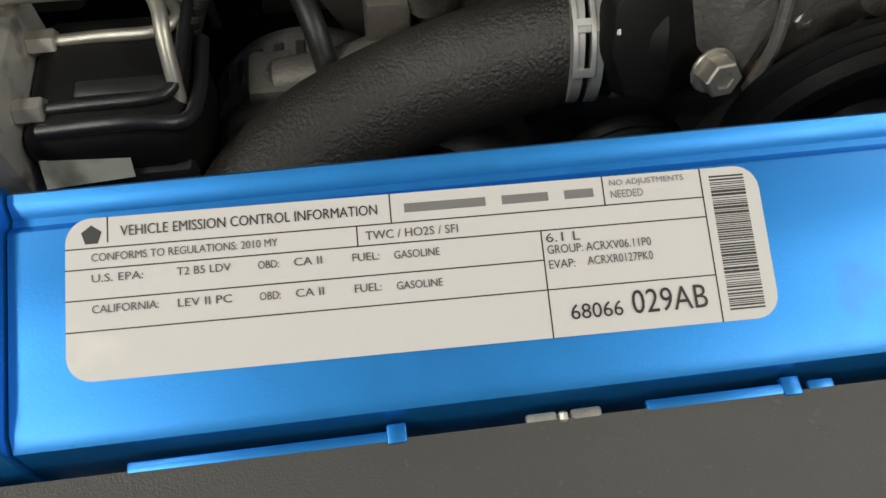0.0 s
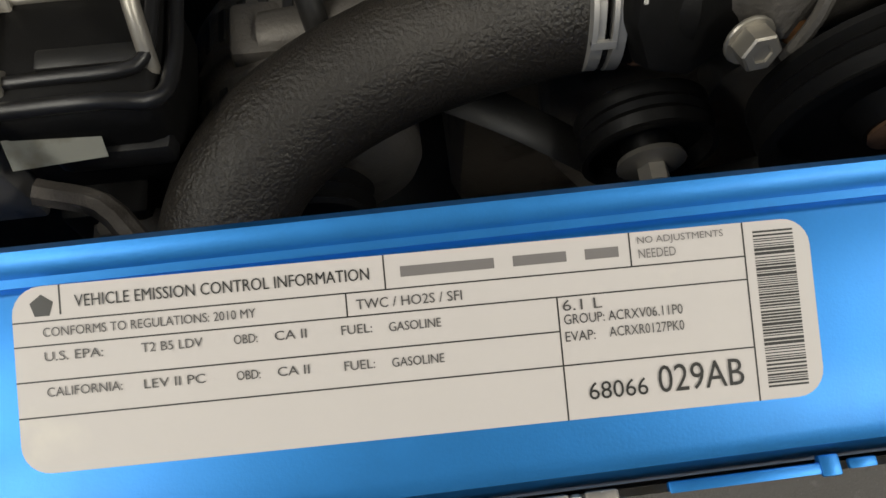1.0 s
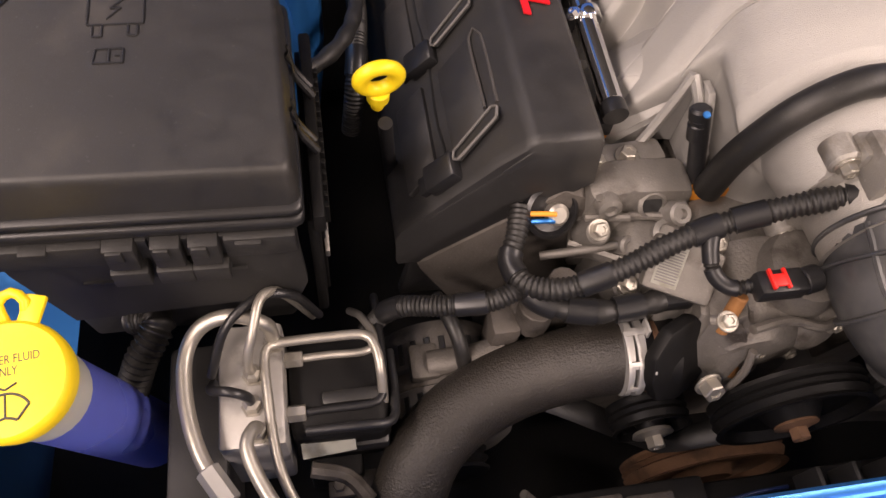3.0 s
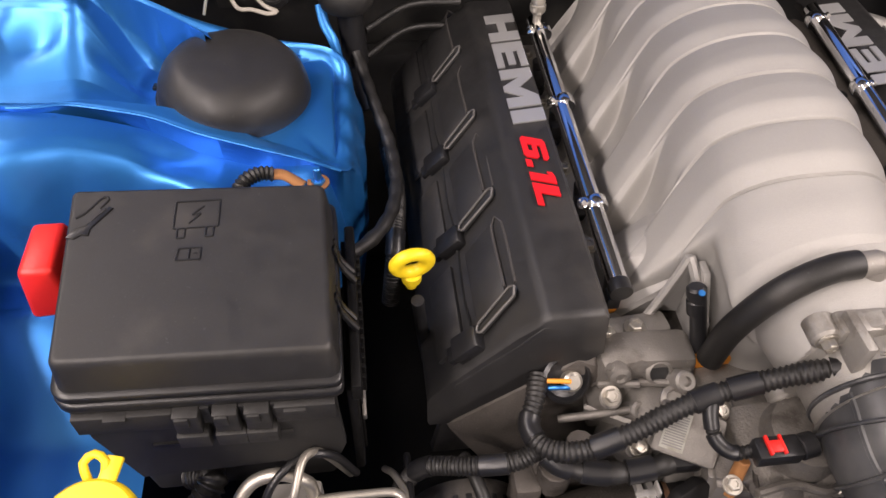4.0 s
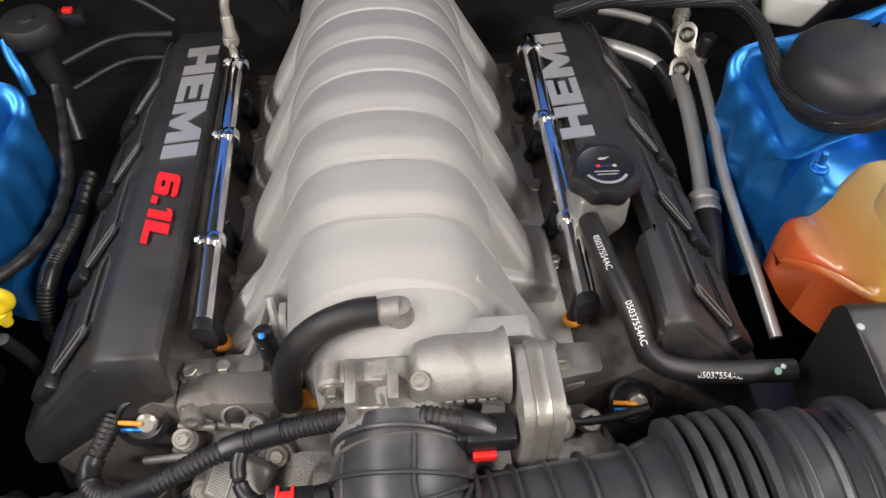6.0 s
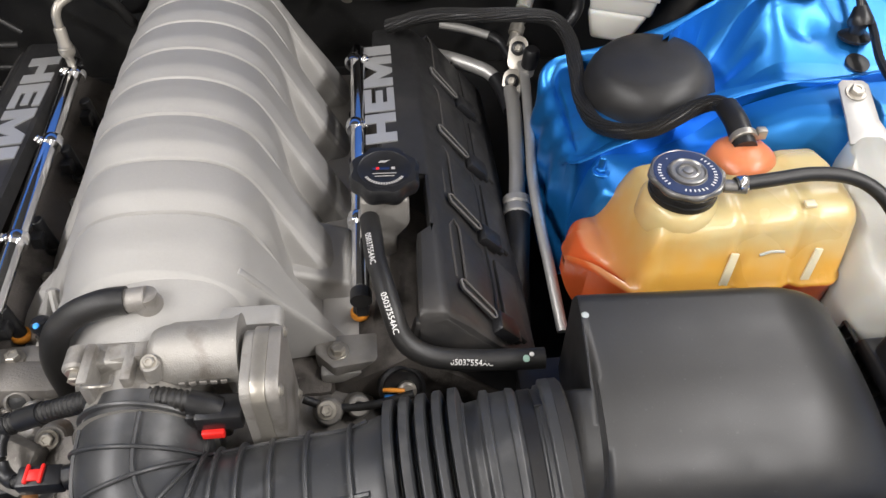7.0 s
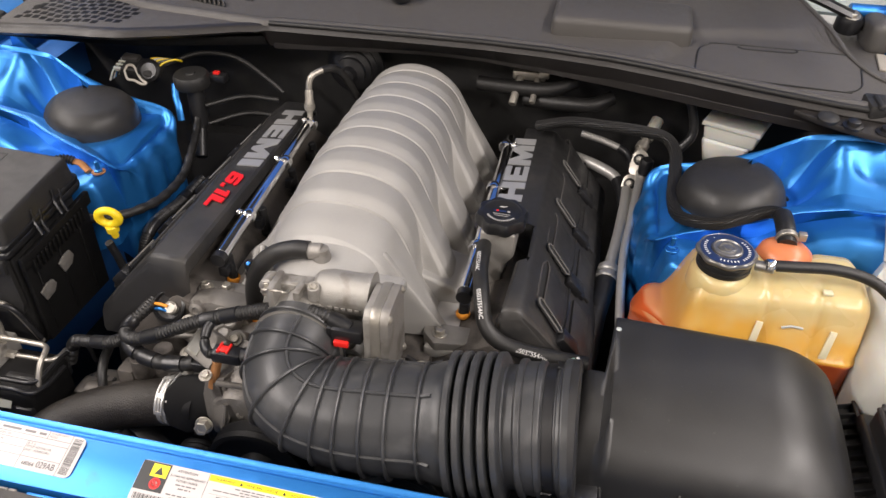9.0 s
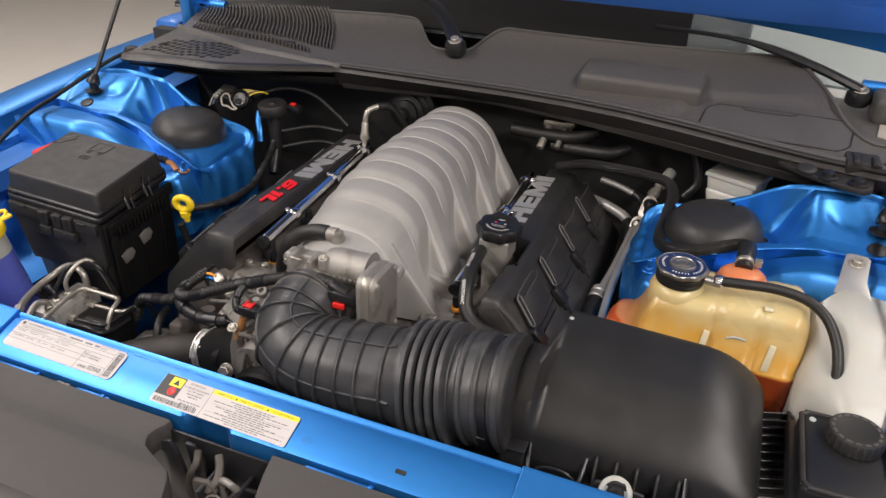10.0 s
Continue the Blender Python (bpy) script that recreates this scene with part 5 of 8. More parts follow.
def engine_cover(s):
    side = thing("engine_cover", "matt black plastic engine cover with raised lettering", "engine cover", (s * 0.25, 0.5, 0.86), "engine covers")
    rings = []
    for y, dx, dz in ((0.2605, 0.0, -0.026), (0.2655, 0.0, -0.003), (0.268, 0.0, -0.0007), (0.274, 0, 0), (0.36, 0, 0.001), (0.37, 0, 0.001), (0.438, 0, 0.002), (0.452, 0, 0.002), (0.5, 0, 0.003), (0.715, 0, 0.004), (0.722, 0, 0.0), (0.725, 0, -0.006)):
        cut = 0.044 * smooth(0.452, 0.438, y) * (0.62 + 0.38 * smooth(0.355, 0.37, y)) if s > 0 else 0.0
        rings.append([(s * (x + cut * smooth(0.222, 0.186, x)), y, z + (dz if z > 0.83 else 0)) for x, z in COVER])
    part("shell", loft(rings), BLACK, side)
    part("front_skirt", prism([(s * 0.205, 0.925), (s * 0.232, 0.929), (s * 0.30, 0.856), (s * 0.318, 0.74), (s * 0.20, 0.74), (s * 0.188, 0.85)], "y", 0.263, 0.275, 0.003), BLACK, side)
    tilt_m = math.atan(1.055)
    for k in range(4):
        y1 = 0.305 + 0.1133 * k
        ya, yb = y1, y1 + 0.082
        # raised coil panel with a rolled front edge
        poly = [(0.0, ya), (0.0, yb), (0.034, yb - 0.012), (0.034, ya - 0.010)]
        m = Matrix.Translation((s * 0.2515, 0, slope_point(0.2515))) @ Matrix.Diagonal((s, 1, 1, 1)) @ Matrix.Rotation(tilt_m, 4, "Y")
        part("coil_panel", moved(prism(poly, "z", -0.002, 0.005, 0.0018), m), BLACK, side)
        # recess shade as a blacker plate, not a sunk well
        part("panel_well", moved(prism([(-0.0095, ya + 0.010), (-0.0095, yb - 0.006), (-0.002, yb - 0.002), (-0.002, ya + 0.012)], "z", -0.001, 0.0012), m), BLACK_LIP_AND_SHADE, side)
        part("panel_edge", moved(tube([(-0.001, ya + 0.010, 0.0046), (-0.001, yb - 0.003, 0.0046), (-0.010, yb - 0.004, 0.0016), (-0.0105, ya + 0.010, 0.0016)], 0.0013, 8), m), COVER_GREY, side)
        # pocket rim, its bright edge painted by a paler grey
        loop = [(-0.010, ya - 0.0065, 0.0075), (0.028, ya - 0.0205, 0.0085), (0.032, ya - 0.0175, 0.0085), (0.030, ya - 0.0115, 0.0085), (-0.008, ya + 0.0045, 0.0075), (-0.0125, ya + 0.002, 0.0075), (-0.010, ya - 0.0065, 0.0075)]
        part("coil_slot", moved(join(*[rod(p, q, 0.0011, 8) for p, q in zip(loop, loop[1:])]), m), POCKET_GLINT, side)
        # black fill paints the pocket's dark inside
        part("slot_floor", moved(prism([(x, y) for x, y, _ in loop[:-1]], "z", 0.0045, 0.0068), m), INK_AND_SHADE, side)
        part("coil_plug", moved(join(box(0.032, 0.060, ya - 0.032, ya - 0.010, -0.002, 0.012, 0.003), box(0.056, 0.07, ya - 0.027, ya - 0.012, -0.002, 0.006, 0.002)), m), BLACK_SMOOTH, side)
        part("outer_panel", moved(prism([(0.052, ya - 0.012), (0.052, yb - 0.012), (0.082, yb - 0.02), (0.082, ya - 0.02)], "z", -0.002, 0.0045, 0.0018), m), BLACK, side)
        part("seam_strap", moved(tube([(0.044, ya - 0.03, 0.001), (0.0435, ya, 0.002), (0.0455, ya + 0.03, 0.0015), (0.043, yb, 0.0015)], 0.002, 6), m), INK_AND_SHADE, side)
        c = Vector((s * 0.290, 0.287 + 0.1133 * k, slope_point(0.290) + 0.002))
        part("clip", turned([(0.0065, -0.002), (0.0065, 0.003), (0.005, 0.005), (0.003, 0.005), (0.0025, 0.0035)], c, (s * 0.7, 0, 0.7), 14), BLACK_SMOOTH, side)
    return side


def stroke(*pts):
    return prism(list(pts), "z", 0, 0.0016, 0.0002, 1)


def block_letters(m, material, parent, word):
    """Wide block capitals, 1 unit high and drawn in strokes."""
    shapes = {
        "H": (1.35, [[(0, 0), (0.42, 0), (0.42, 1), (0, 1)], [(0.93, 0), (1.35, 0), (1.35, 1), (0.93, 1)], [(0.42, 0.36), (0.93, 0.36), (0.93, 0.64), (0.42, 0.64)]]),
        "E": (1.15, [[(0, 0), (0.42, 0), (0.42, 1), (0, 1)], [(0.42, 0), (1.15, 0), (1.15, 0.24), (0.42, 0.24)], [(0.42, 0.38), (1.05, 0.38), (1.05, 0.62), (0.42, 0.62)], [(0.42, 0.76), (1.15, 0.76), (1.15, 1), (0.42, 1)]]),
        "M": (1.65, [[(0, 0), (0.4, 0), (0.4, 1), (0, 1)], [(1.25, 0), (1.65, 0), (1.65, 1), (1.25, 1)], [(0.4, 1), (0.4, 0.55), (0.72, 0), (0.93, 0), (0.82, 0.5)], [(1.25, 1), (0.82, 0.5), (0.93, 0), (1.25, 0.55)]]),
        "I": (0.5, [[(0, 0), (0.5, 0), (0.5, 1), (0, 1)]]),
        "6": (1.0, [[(0, 0.1), (0.12, 0), (0.88, 0), (1, 0.1), (1, 0.24), (0, 0.24)], [(0, 0.24), (0.34, 0.24), (0.34, 0.76), (0, 0.76)], [(0, 0.76), (1, 0.76), (1, 0.9), (0.88, 1), (0.12, 1), (0, 0.9)], [(0.34, 0.42), (1, 0.42), (1, 0.5), (0.9, 0.62), (0.34, 0.62)], [(0.66, 0.24), (1, 0.24), (1, 0.42), (0.66, 0.42)]]),
        ".": (0.3, [[(0, 0), (0.3, 0), (0.3, 0.25), (0, 0.25)]]),
        "1": (0.5, [[(0.16, 0), (0.5, 0), (0.5, 1), (0.16, 1)], [(0, 0.72), (0.16, 0.8), (0.16, 1), (0, 0.92)]]),
        "L": (0.95, [[(0, 0), (0.4, 0), (0.4, 1), (0, 1)], [(0.4, 0), (0.95, 0), (0.95, 0.25), (0.4, 0.25)]])}
    gap = 0.14
    total = sum(shapes[c][0] for c in word) + gap * (len(word) - 1)
    u = 0.0
    for c in word:
        w, polys = shapes[c]
        bm = join(*[stroke(*[((u + px) / total, py) for px, py in poly]) for poly in polys])
        part("letter", moved(bm, m), material, parent)
        u += w + gap


def lettering(cover, s, word, y0, y1, x0, x1, material, slant=0.0):
    """Letters read along -y on the left bank and along +y on the right."""
    zt = 0.9412
    if s < 0:
        m = Matrix(((0, abs(x1 - x0), 0, -max(x0, x1)), (-(y1 - y0), slant, 0, y1), (0, 0, 1, zt), (0, 0, 0, 1)))
    else:
        m = Matrix(((0, -abs(x1 - x0), 0, max(x0, x1)), ((y1 - y0), slant, 0, y0), (0, 0, 1, zt), (0, 0, 0, 1)))
    block_letters(m, material, cover, word)


left_cover, right_cover = engine_cover(-1), engine_cover(1)
lettering(left_cover, -1, "HEMI", 0.492, 0.681, 0.184, 0.217, SILVER, 0.004)
lettering(left_cover, -1, "6.1L", 0.383, 0.474, 0.193, 0.215, RED_PAINT, -0.008)
lettering(right_cover, 1, "HEMI", 0.492, 0.678, 0.169, 0.202, SILVER, -0.004)

# ---- fuel rails ----
for s in (-1, 1):
    x = s * 0.159
    t = thing("fuel_rail", "polished chrome fuel rail with clamps beside the manifold", "fuel rail", (x, 0.5, 0.9), "fuel rails")
    a, b = (x, 0.312, 0.917), (s * 0.163, 0.668, 0.943)
    part("tube", rod(a, b, 0.0085, 18), CHROME, t)
    for y, z in ((0.395, 0.9235), (0.53, 0.933), (0.645, 0.9415)):
        part("clamp", join(turned([(0.0098, 0), (0.0105, 0.002), (0.0105, 0.010), (0.0098, 0.012)], (x - s * 0.001, y - 0.006, z), (0, 1, 0.07), 18), hexbolt((x + s * 0.011, y, z + 0.004), (s * 0.6, 0, 0.8), 0.004, 0.005)), CHROME, t)
    part("end_cap", turned([(0.0098, -0.006), (0.0098, 0.004), (0.009, 0.006)], (x, 0.306, 0.9165), (0, 1, 0.07), 18), BLACK_SMOOTH, t)
    for y in (0.325, 0.438, 0.551, 0.64):
        part("injector", join(rod((x, y, 0.91), (s * 0.155, y, 0.872), 0.0065), box(x - 0.006, x + 0.006, y - 0.018, y - 0.004, 0.885, 0.9, 0.002)), BLACK_SMOOTH, t)
        part("seal_ring", turned([(0.0078, 0), (0.009, 0.002), (0.009, 0.006), (0.0078, 0.008)], (s * 0.155, y, 0.866), (0, 0, 1), 16), ORANGE_SEAL if y < 0.33 else BLACK_SMOOTH, t)
fl = thing("fuel_line", "nickel quick connector and black hose on the fuel rail", "fuel line", (-0.163, 0.66, 0.95))
part("connector", join(turned([(0.0045, -0.03), (0.0045, -0.004), (0.0078, 0), (0.0088, 0.003), (0.0088, 0.008), (0.0076, 0.009), (0.0076, 0.013), (0.0066, 0.015), (0.0066, 0.03), (0.0056, 0.032)], (-0.163, 0.655, 0.962), (0.0, 0.12, 1), 18), tube([(-0.163, 0.659, 0.99), (-0.163, 0.662, 1.005), (-0.158, 0.668, 1.016), (-0.146, 0.68, 1.02)], 0.0050)), STEEL, fl)
part("hose", tube([(-0.147, 0.679, 1.02), (-0.132, 0.70, 1.016), (-0.12, 0.72, 0.99), (-0.11, 0.74, 0.95)], 0.0065), RUBBER, fl)

# ---- throttle body ----
tb = thing("throttle_body", "cast aluminium electronic throttle body with a motor housing", "throttle body", (0.02, 0.19, 0.9))
part("bore", turned([(0.058, 0), (0.058, 0.012), (0.05, 0.016), (0.048, 0.05), (0.052, 0.052)], (0.0, 0.222, 0.924), (0, -1, -0.04), 32), TB_CAST, tb)
part("motor_housing", turned([(0.012, -0.004), (0.019, 0.0), (0.021, 0.004), (0.0225, 0.012), (0.0235, 0.014), (0.0235, 0.055), (0.027, 0.062)], (0.012, 0.214, 0.972), (1, 0.02, -0.02), 26), TB_CAST, tb)
plate = [(y + 0.193, z + 0.942) for y, z in rounded(0.062, 0.098, 0.014)]
part("gear_cover", moved(prism(plate, "x", 0.078, 0.094, 0.0022), Matrix.Identity(4)), TB_CAST, tb)
part("gear_lid", prism([(0.193 + (y - 0.193) * 1.04, 0.942 + (z - 0.942) * 1.03) for y, z in plate], "x", 0.096, 0.106, 0.003), RAW, tb)
part("gear_rim", prism([(0.193 + (y - 0.193) * 1.06, 0.942 + (z - 0.942) * 1.04) for y, z in plate], "x", 0.086, 0.0965, 0.0012), STEEL, tb)
part("bracket", join(box(-0.04, 0.012, 0.205, 0.225, 0.962, 0.978, 0.003), box(-0.036, -0.028, 0.185, 0.22, 0.955, 0.985, 0.002), box(-0.008, 0.0, 0.188, 0.22, 0.955, 0.982, 0.002)), TB_CAST, tb)
part("connector", join(box(0.042, 0.076, 0.162, 0.184, 0.946, 0.963, 0.003), box(0.036, 0.044, 0.165, 0.181, 0.948, 0.961, 0.002)), BLACK_SMOOTH, tb)
part("lock_tab", box(0.046, 0.062, 0.158, 0.163, 0.943, 0.950, 0.001), RED, tb, "red connector lock")

for x, z in ((-0.046, 0.965), (0.046, 0.965), (-0.046, 0.880), (0.046, 0.880)):
    part("flange_ear", turned([(0.011, 0), (0.011, 0.016), (0.009, 0.018)], (x, 0.226, z), (0, -1, 0), 18), TB_CAST, tb)
    part("flange_bolt", hexbolt((x, 0.208, z), (0, -1, 0), 0.0055, 0.008), STEEL, tb)
part("housing_screw", hexbolt((0.014, 0.196, 0.988), (0, -0.4, 0.9), 0.0042, 0.004), STEEL, tb)
part("housing_lug", rod((0.014, 0.196, 0.972), (0.014, 0.196, 0.988), 0.007, 16), TB_CAST, tb)
part("spring_clip", tube([(-0.030, 0.182, 0.986), (-0.026, 0.178, 0.990), (-0.016, 0.177, 0.991), (-0.010, 0.180, 0.988), (-0.012, 0.190, 0.984)], 0.0014, 6), STEEL, tb)
for k in range(5):
    part("moulded_mark", box(0.030 + 0.0075 * k, 0.035 + 0.0075 * k, 0.1895, 0.1910, 0.9655, 0.9690, 0.0004), RAW, tb)
for y, z in ((0.168, 0.900), (0.219, 0.900), (0.168, 0.984), (0.219, 0.984)):
    part("lid_screw", hexbolt((0.1055, y, z), (1, 0, 0), 0.0036, 0.003, 1.3), STEEL, tb)

# ---- intake duct ----
duct = thing("intake_duct", "ribbed dark rubber intake duct with a bellows section", "air duct", (0.1, 0.12, 0.85))
path = [(0.002, 0.192, 0.925), (0.0, 0.168, 0.922), (0.0, 0.145, 0.915), (0.011, 0.122, 0.907), (0.036, 0.113, 0.899), (0.07, 0.112, 0.896), (0.12, 0.115, 0.897), (0.17, 0.118, 0.901), (0.22, 0.12, 0.908), (0.262, 0.121, 0.915), (0.302, 0.121, 0.921)]
TOTAL = length(path)
CUFF = [(0.0, 0.0690), (0.007, 0.0690), (0.008, 0.0655), (0.011, 0.0650), (0.012, 0.0625), (0.025, 0.0625), (0.026, 0.0655), (0.031, 0.0665), (0.032, 0.0648), (0.043, 0.0645), (0.044, 0.0675), (0.049, 0.0675), (0.051, 0.0615), (0.061, 0.0605)]


def duct_radius(s):
    """Plain elbow, five deep bellows folds, then the stepped cuff."""
    left = TOTAL - s
    if left < 0.061:
        return float(np.interp(left, [c[0] for c in CUFF], [c[1] for c in CUFF]))
    r = 0.048 + 0.0095 * smooth(0.04, 0.18, s)
    if left < 0.1215:
        w = ((left - 0.061) / 0.0121) % 1.0
        return 0.0615 + 0.0120 * smooth(0.10, 0.30, w) * smooth(0.98, 0.78, w)
    return r + 0.006 * smooth(0.150, 0.1215, left)


part("hose", tube(path, duct_radius, 56, 0.0009), DUCT, duct, sharp=50)
pts = spline(path, 0.0022)
acc, at = 0.0, 0.012
ribs = []
for i in range(1, len(pts) - 1):
    acc += (pts[i] - pts[i - 1]).length
    if acc >= at and TOTAL - acc > 0.128:
        d = (pts[i + 1] - pts[i - 1]).normalized()
        r = duct_radius(acc)
        part("rib", turned([(r - 0.002, -0.0019), (r + 0.0036, -0.0013), (r + 0.0042, 0), (r + 0.0036, 0.0013), (r - 0.002, 0.0019)], pts[i], d, 48), DUCT, duct)
        at += 0.0215 + 0.010 * smooth(0.12, 0.2, acc)
for ang in (35, 100, 165, 300):
    line = []
    acc = 0.0
    side = None
    for i in range(1, len(pts) - 1):
        d = (pts[i + 1] - pts[i - 1]).normalized()
        acc += (pts[i] - pts[i - 1]).length
        if side is None:
            side = d.cross(Vector((0, 0, 1)))
        side = (side - d * side.dot(d)).normalized()
        if 0.012 < acc < TOTAL - 0.125 and i % 4 == 0:
            top = side.cross(d)
            r = duct_radius(acc) + 0.0004
            line.append(pts[i] + side * r * math.cos(radians(ang)) + top * r * math.sin(radians(ang)))
    part("long_rib", tube(line, 0.0021, 6, 0.008), DUCT, duct)
for off, w in ((0.004, 0.012),):
    part("clamp_band", turned([(0.0625, 0), (0.0636, 0.001), (0.0636, 0.010), (0.0625, 0.011)], (0.278, 0.121, 0.9172), (1, 0, 0.15), 48), BLACK_SMOOTH, duct)
for a in (62, 205):
    v = Vector((0, math.cos(radians(a)), math.sin(radians(a)))) * 0.0650
    part("clamp_buckle", moved(box(-0.005, 0.005, -0.0012, 0.0012, -0.011, 0.011, 0.001), Matrix.Translation(Vector((0.284, 0.121, 0.9180)) + v) @ Matrix.Rotation(radians(a), 4, "X")), BLACK_SMOOTH, duct)

# ---- air box ----
ab = thing("air_filter_box", "large matt black plastic air filter box with ribbed sides", "air box", (0.45, 0.15, 0.75))


def lid_row(f):
    """A ring of the domed lid; f runs from the left end to the right end."""
    x = 0.2985 + 0.2735 * f
    yb = 0.168 + 0.092 * smooth(0.10, 0.135, f)
    yf = 0.082 + 0.002 * f
    r = (0.55 + 0.45 * math.sqrt(max(0.0, 1 - (1 - min(1.0, f / 0.05)) ** 2))) * math.sqrt(max(0.0, 1 - (1 - min(1.0, (1.0 - f) / 0.30)) ** 2))
    zt = 0.966 - 0.010 * f
    zf = 0.868
    ring = [(x, yf, 0.84), (x, yf, zf)]
    n = 30
    for k in range(n + 1):
        t = k / n
        y = yf + (yb - yf) * t
        a = math.sqrt(max(0.0, 1 - (1 - min(1.0, t / 0.86)) ** 2.1))
        b = 1 - max(0.0, (t - 0.92) / 0.08) ** 2.5 * 0.16
        z = zf + (zt - zf) * a * b * (0.25 + 0.75 * r)
        ring.append((x, y, z))
    ring += [(x, yb, 0.86), (x, yb, 0.84)]
    return ring


part("lid", loft([lid_row(k / 60) for k in range(61)]), AIRBOX, ab, sharp=55)
part("lid_collar", turned([(0.066, 0), (0.0685, 0.002), (0.0685, 0.009), (0.066, 0.011)], (0.297, 0.121, 0.921), (1, 0, 0.1), 40), BLACK, ab)
part("tray", box(0.298, 0.592, 0.068, 0.27, 0.66, 0.842, 0.006), BLACK_SMOOTH, ab)
part("rim", box(0.296, 0.60, 0.072, 0.272, 0.842, 0.852, 0.003), BLACK_SMOOTH, ab)
for k in range(5):
    x = 0.406 + 0.0215 * k
    part("front_fin", prism([(0.064, 0.80), (0.084, 0.80), (0.088, 0.895), (0.080, 0.893), (0.070, 0.868), (0.064, 0.862)], "x", x, x + 0.0028, 0.0005, 1), BLACK_DULL, ab)
part("front_ledge", box(0.398, 0.505, 0.060, 0.084, 0.845, 0.858, 0.002), BLACK_DULL, ab)
part("end_gusset", prism([(0.303, 0.885), (0.330, 0.885), (0.330, 0.852), (0.318, 0.846), (0.306, 0.852)], "y", 0.070, 0.082, 0.002), BLACK_DULL, ab)
part("end_shelf", box(0.300, 0.332, 0.066, 0.086, 0.885, 0.889, 0.001), BLACK_SMOOTH, ab)
for k in range(11):
    y = 0.075 + 0.0165 * k
    part("side_fin", prism([(0.57, 0.885 - 0.02 * abs(k - 5) / 5), (0.60, 0.85), (0.60, 0.78), (0.57, 0.78)], "y", y, y + 0.003, 0.0005, 1), BLACK_DULL, ab)
for dx, dz in ((0.0, 0.0), (0.166, 0.006)):
    part("clip_loop", tube([(0.333 + dx, 0.092, 0.890 + dz), (0.335 + dx, 0.076, 0.874 + dz), (0.338 + dx, 0.066, 0.864 + dz), (0.346 + dx, 0.063, 0.861 + dz), (0.384 + dx, 0.063, 0.861 + dz), (0.392 + dx, 0.066, 0.864 + dz), (0.395 + dx, 0.076, 0.874 + dz), (0.397 + dx, 0.092, 0.890 + dz)], 0.0024, 8, 0.004), BLACK_SMOOTH, ab)
    part("clip_spring", tube([(0.345 + dx, 0.072, 0.866 + dz), (0.355 + dx, 0.072, 0.872 + dz), (0.368 + dx, 0.072, 0.874 + dz), (0.38 + dx, 0.072, 0.871 + dz), (0.388 + dx, 0.072, 0.865 + dz)], 0.002, 8, 0.004), BLACK_SMOOTH, ab)
part("side_shelf", box(0.560, 0.604, 0.078, 0.266, 0.868, 0.873, 0.0015), BLACK_DULL, ab)
for k in range(13):
    y = 0.082 + 0.0142 * k
    part("shelf_rib", prism([(0.566, y), (0.569, y), (0.603, y + 0.012), (0.600, y + 0.012)], "z", 0.872, 0.881, 0.0006, 1), BLACK_SMOOTH, ab)
part("shelf_edge", box(0.600, 0.6045, 0.078, 0.268, 0.866, 0.882, 0.0012), BLACK_SMOOTH, ab)
mt = thing("air_box_mount", "black mounting bracket with a white grommet ring and bolt", "bracket", (0.434, 0.05, 0.86))
part("bracket", prism([(0.402, 0.862), (0.412, 0.892), (0.424, 0.893), (0.430, 0.898), (0.442, 0.898), (0.447, 0.892), (0.462, 0.890), (0.468, 0.862)], "y", 0.0545, 0.0585, 0.001), BLACK_DULL, mt)
part("foot", box(0.402, 0.468, 0.050, 0.075, 0.846, 0.862, 0.003), BLACK_DULL, mt)
part("grommet", turned([(0.0165, 0), (0.0175, 0.002), (0.0165, 0.0045), (0.0125, 0.0048), (0.0115, 0.002)], (0.434, 0.053, 0.886), (0, -0.75, 0.65), 28), MILK, mt, "white metal grommet ring")
part("mount_bolt", hexbolt((0.434, 0.0515, 0.8875), (0, -0.75, 0.65), 0.0070, 0.007, 1.3), BLACK_SMOOTH, mt)
part("paint_mark", turned([(0.0045, 0), (0.001, 0.0006)], (0.456, 0.0538, 0.882), (0, -1, 0), 8), BLUE, mt, "blue paint mark")
part("lid_rivet", turned([(0.0032, 0), (0.003, 0.001), (0.001, 0.0016)], (0.337, 0.230, 0.9640), (0, 0, 1), 12), MILK, ab, "small white dot")

# ---- fuse box ----
fb = thing("fuse_box", "black plastic fuse and relay box with a ribbed lid", "fuse box", (-0.48, 0.3, 0.8))
lid_pts = [(-0.566, 0.2235), (-0.380, 0.2235), (-0.383, 0.3645), (-0.574, 0.3645)]


def slab(low, high, z0, z1, bevel):
    bm = loft([[(x, y, z0) for x, y in low], [(x, y, z1) for x, y in high]])
    bmesh.ops.bevel(bm, geom=list(bm.edges), offset=bevel, segments=3, profile=0.5, affect="EDGES")
    return bm


def round_poly(poly, d, r, n=6):
    """The four-cornered outline grown by d, with corners of radius r."""
    out = []
    grown = []
    for k in range(4):
        p, a, b = Vector(poly[k]), Vector(poly[k - 1]), Vector(poly[(k + 1) % 4])
        grown.append(p - ((a - p).normalized() + (b - p).normalized()) * d)
    for k in range(4):
        p, a, b = grown[k], grown[k - 1], grown[(k + 1) % 4]
        u, v = (a - p).normalized(), (b - p).normalized()
        c = p + (u + v) * r
        for j in range(n + 1):
            w = j * math.pi / 2 / n
            out.append(c - v * (r * math.cos(w)) - u * (r * math.sin(w)))
    return out


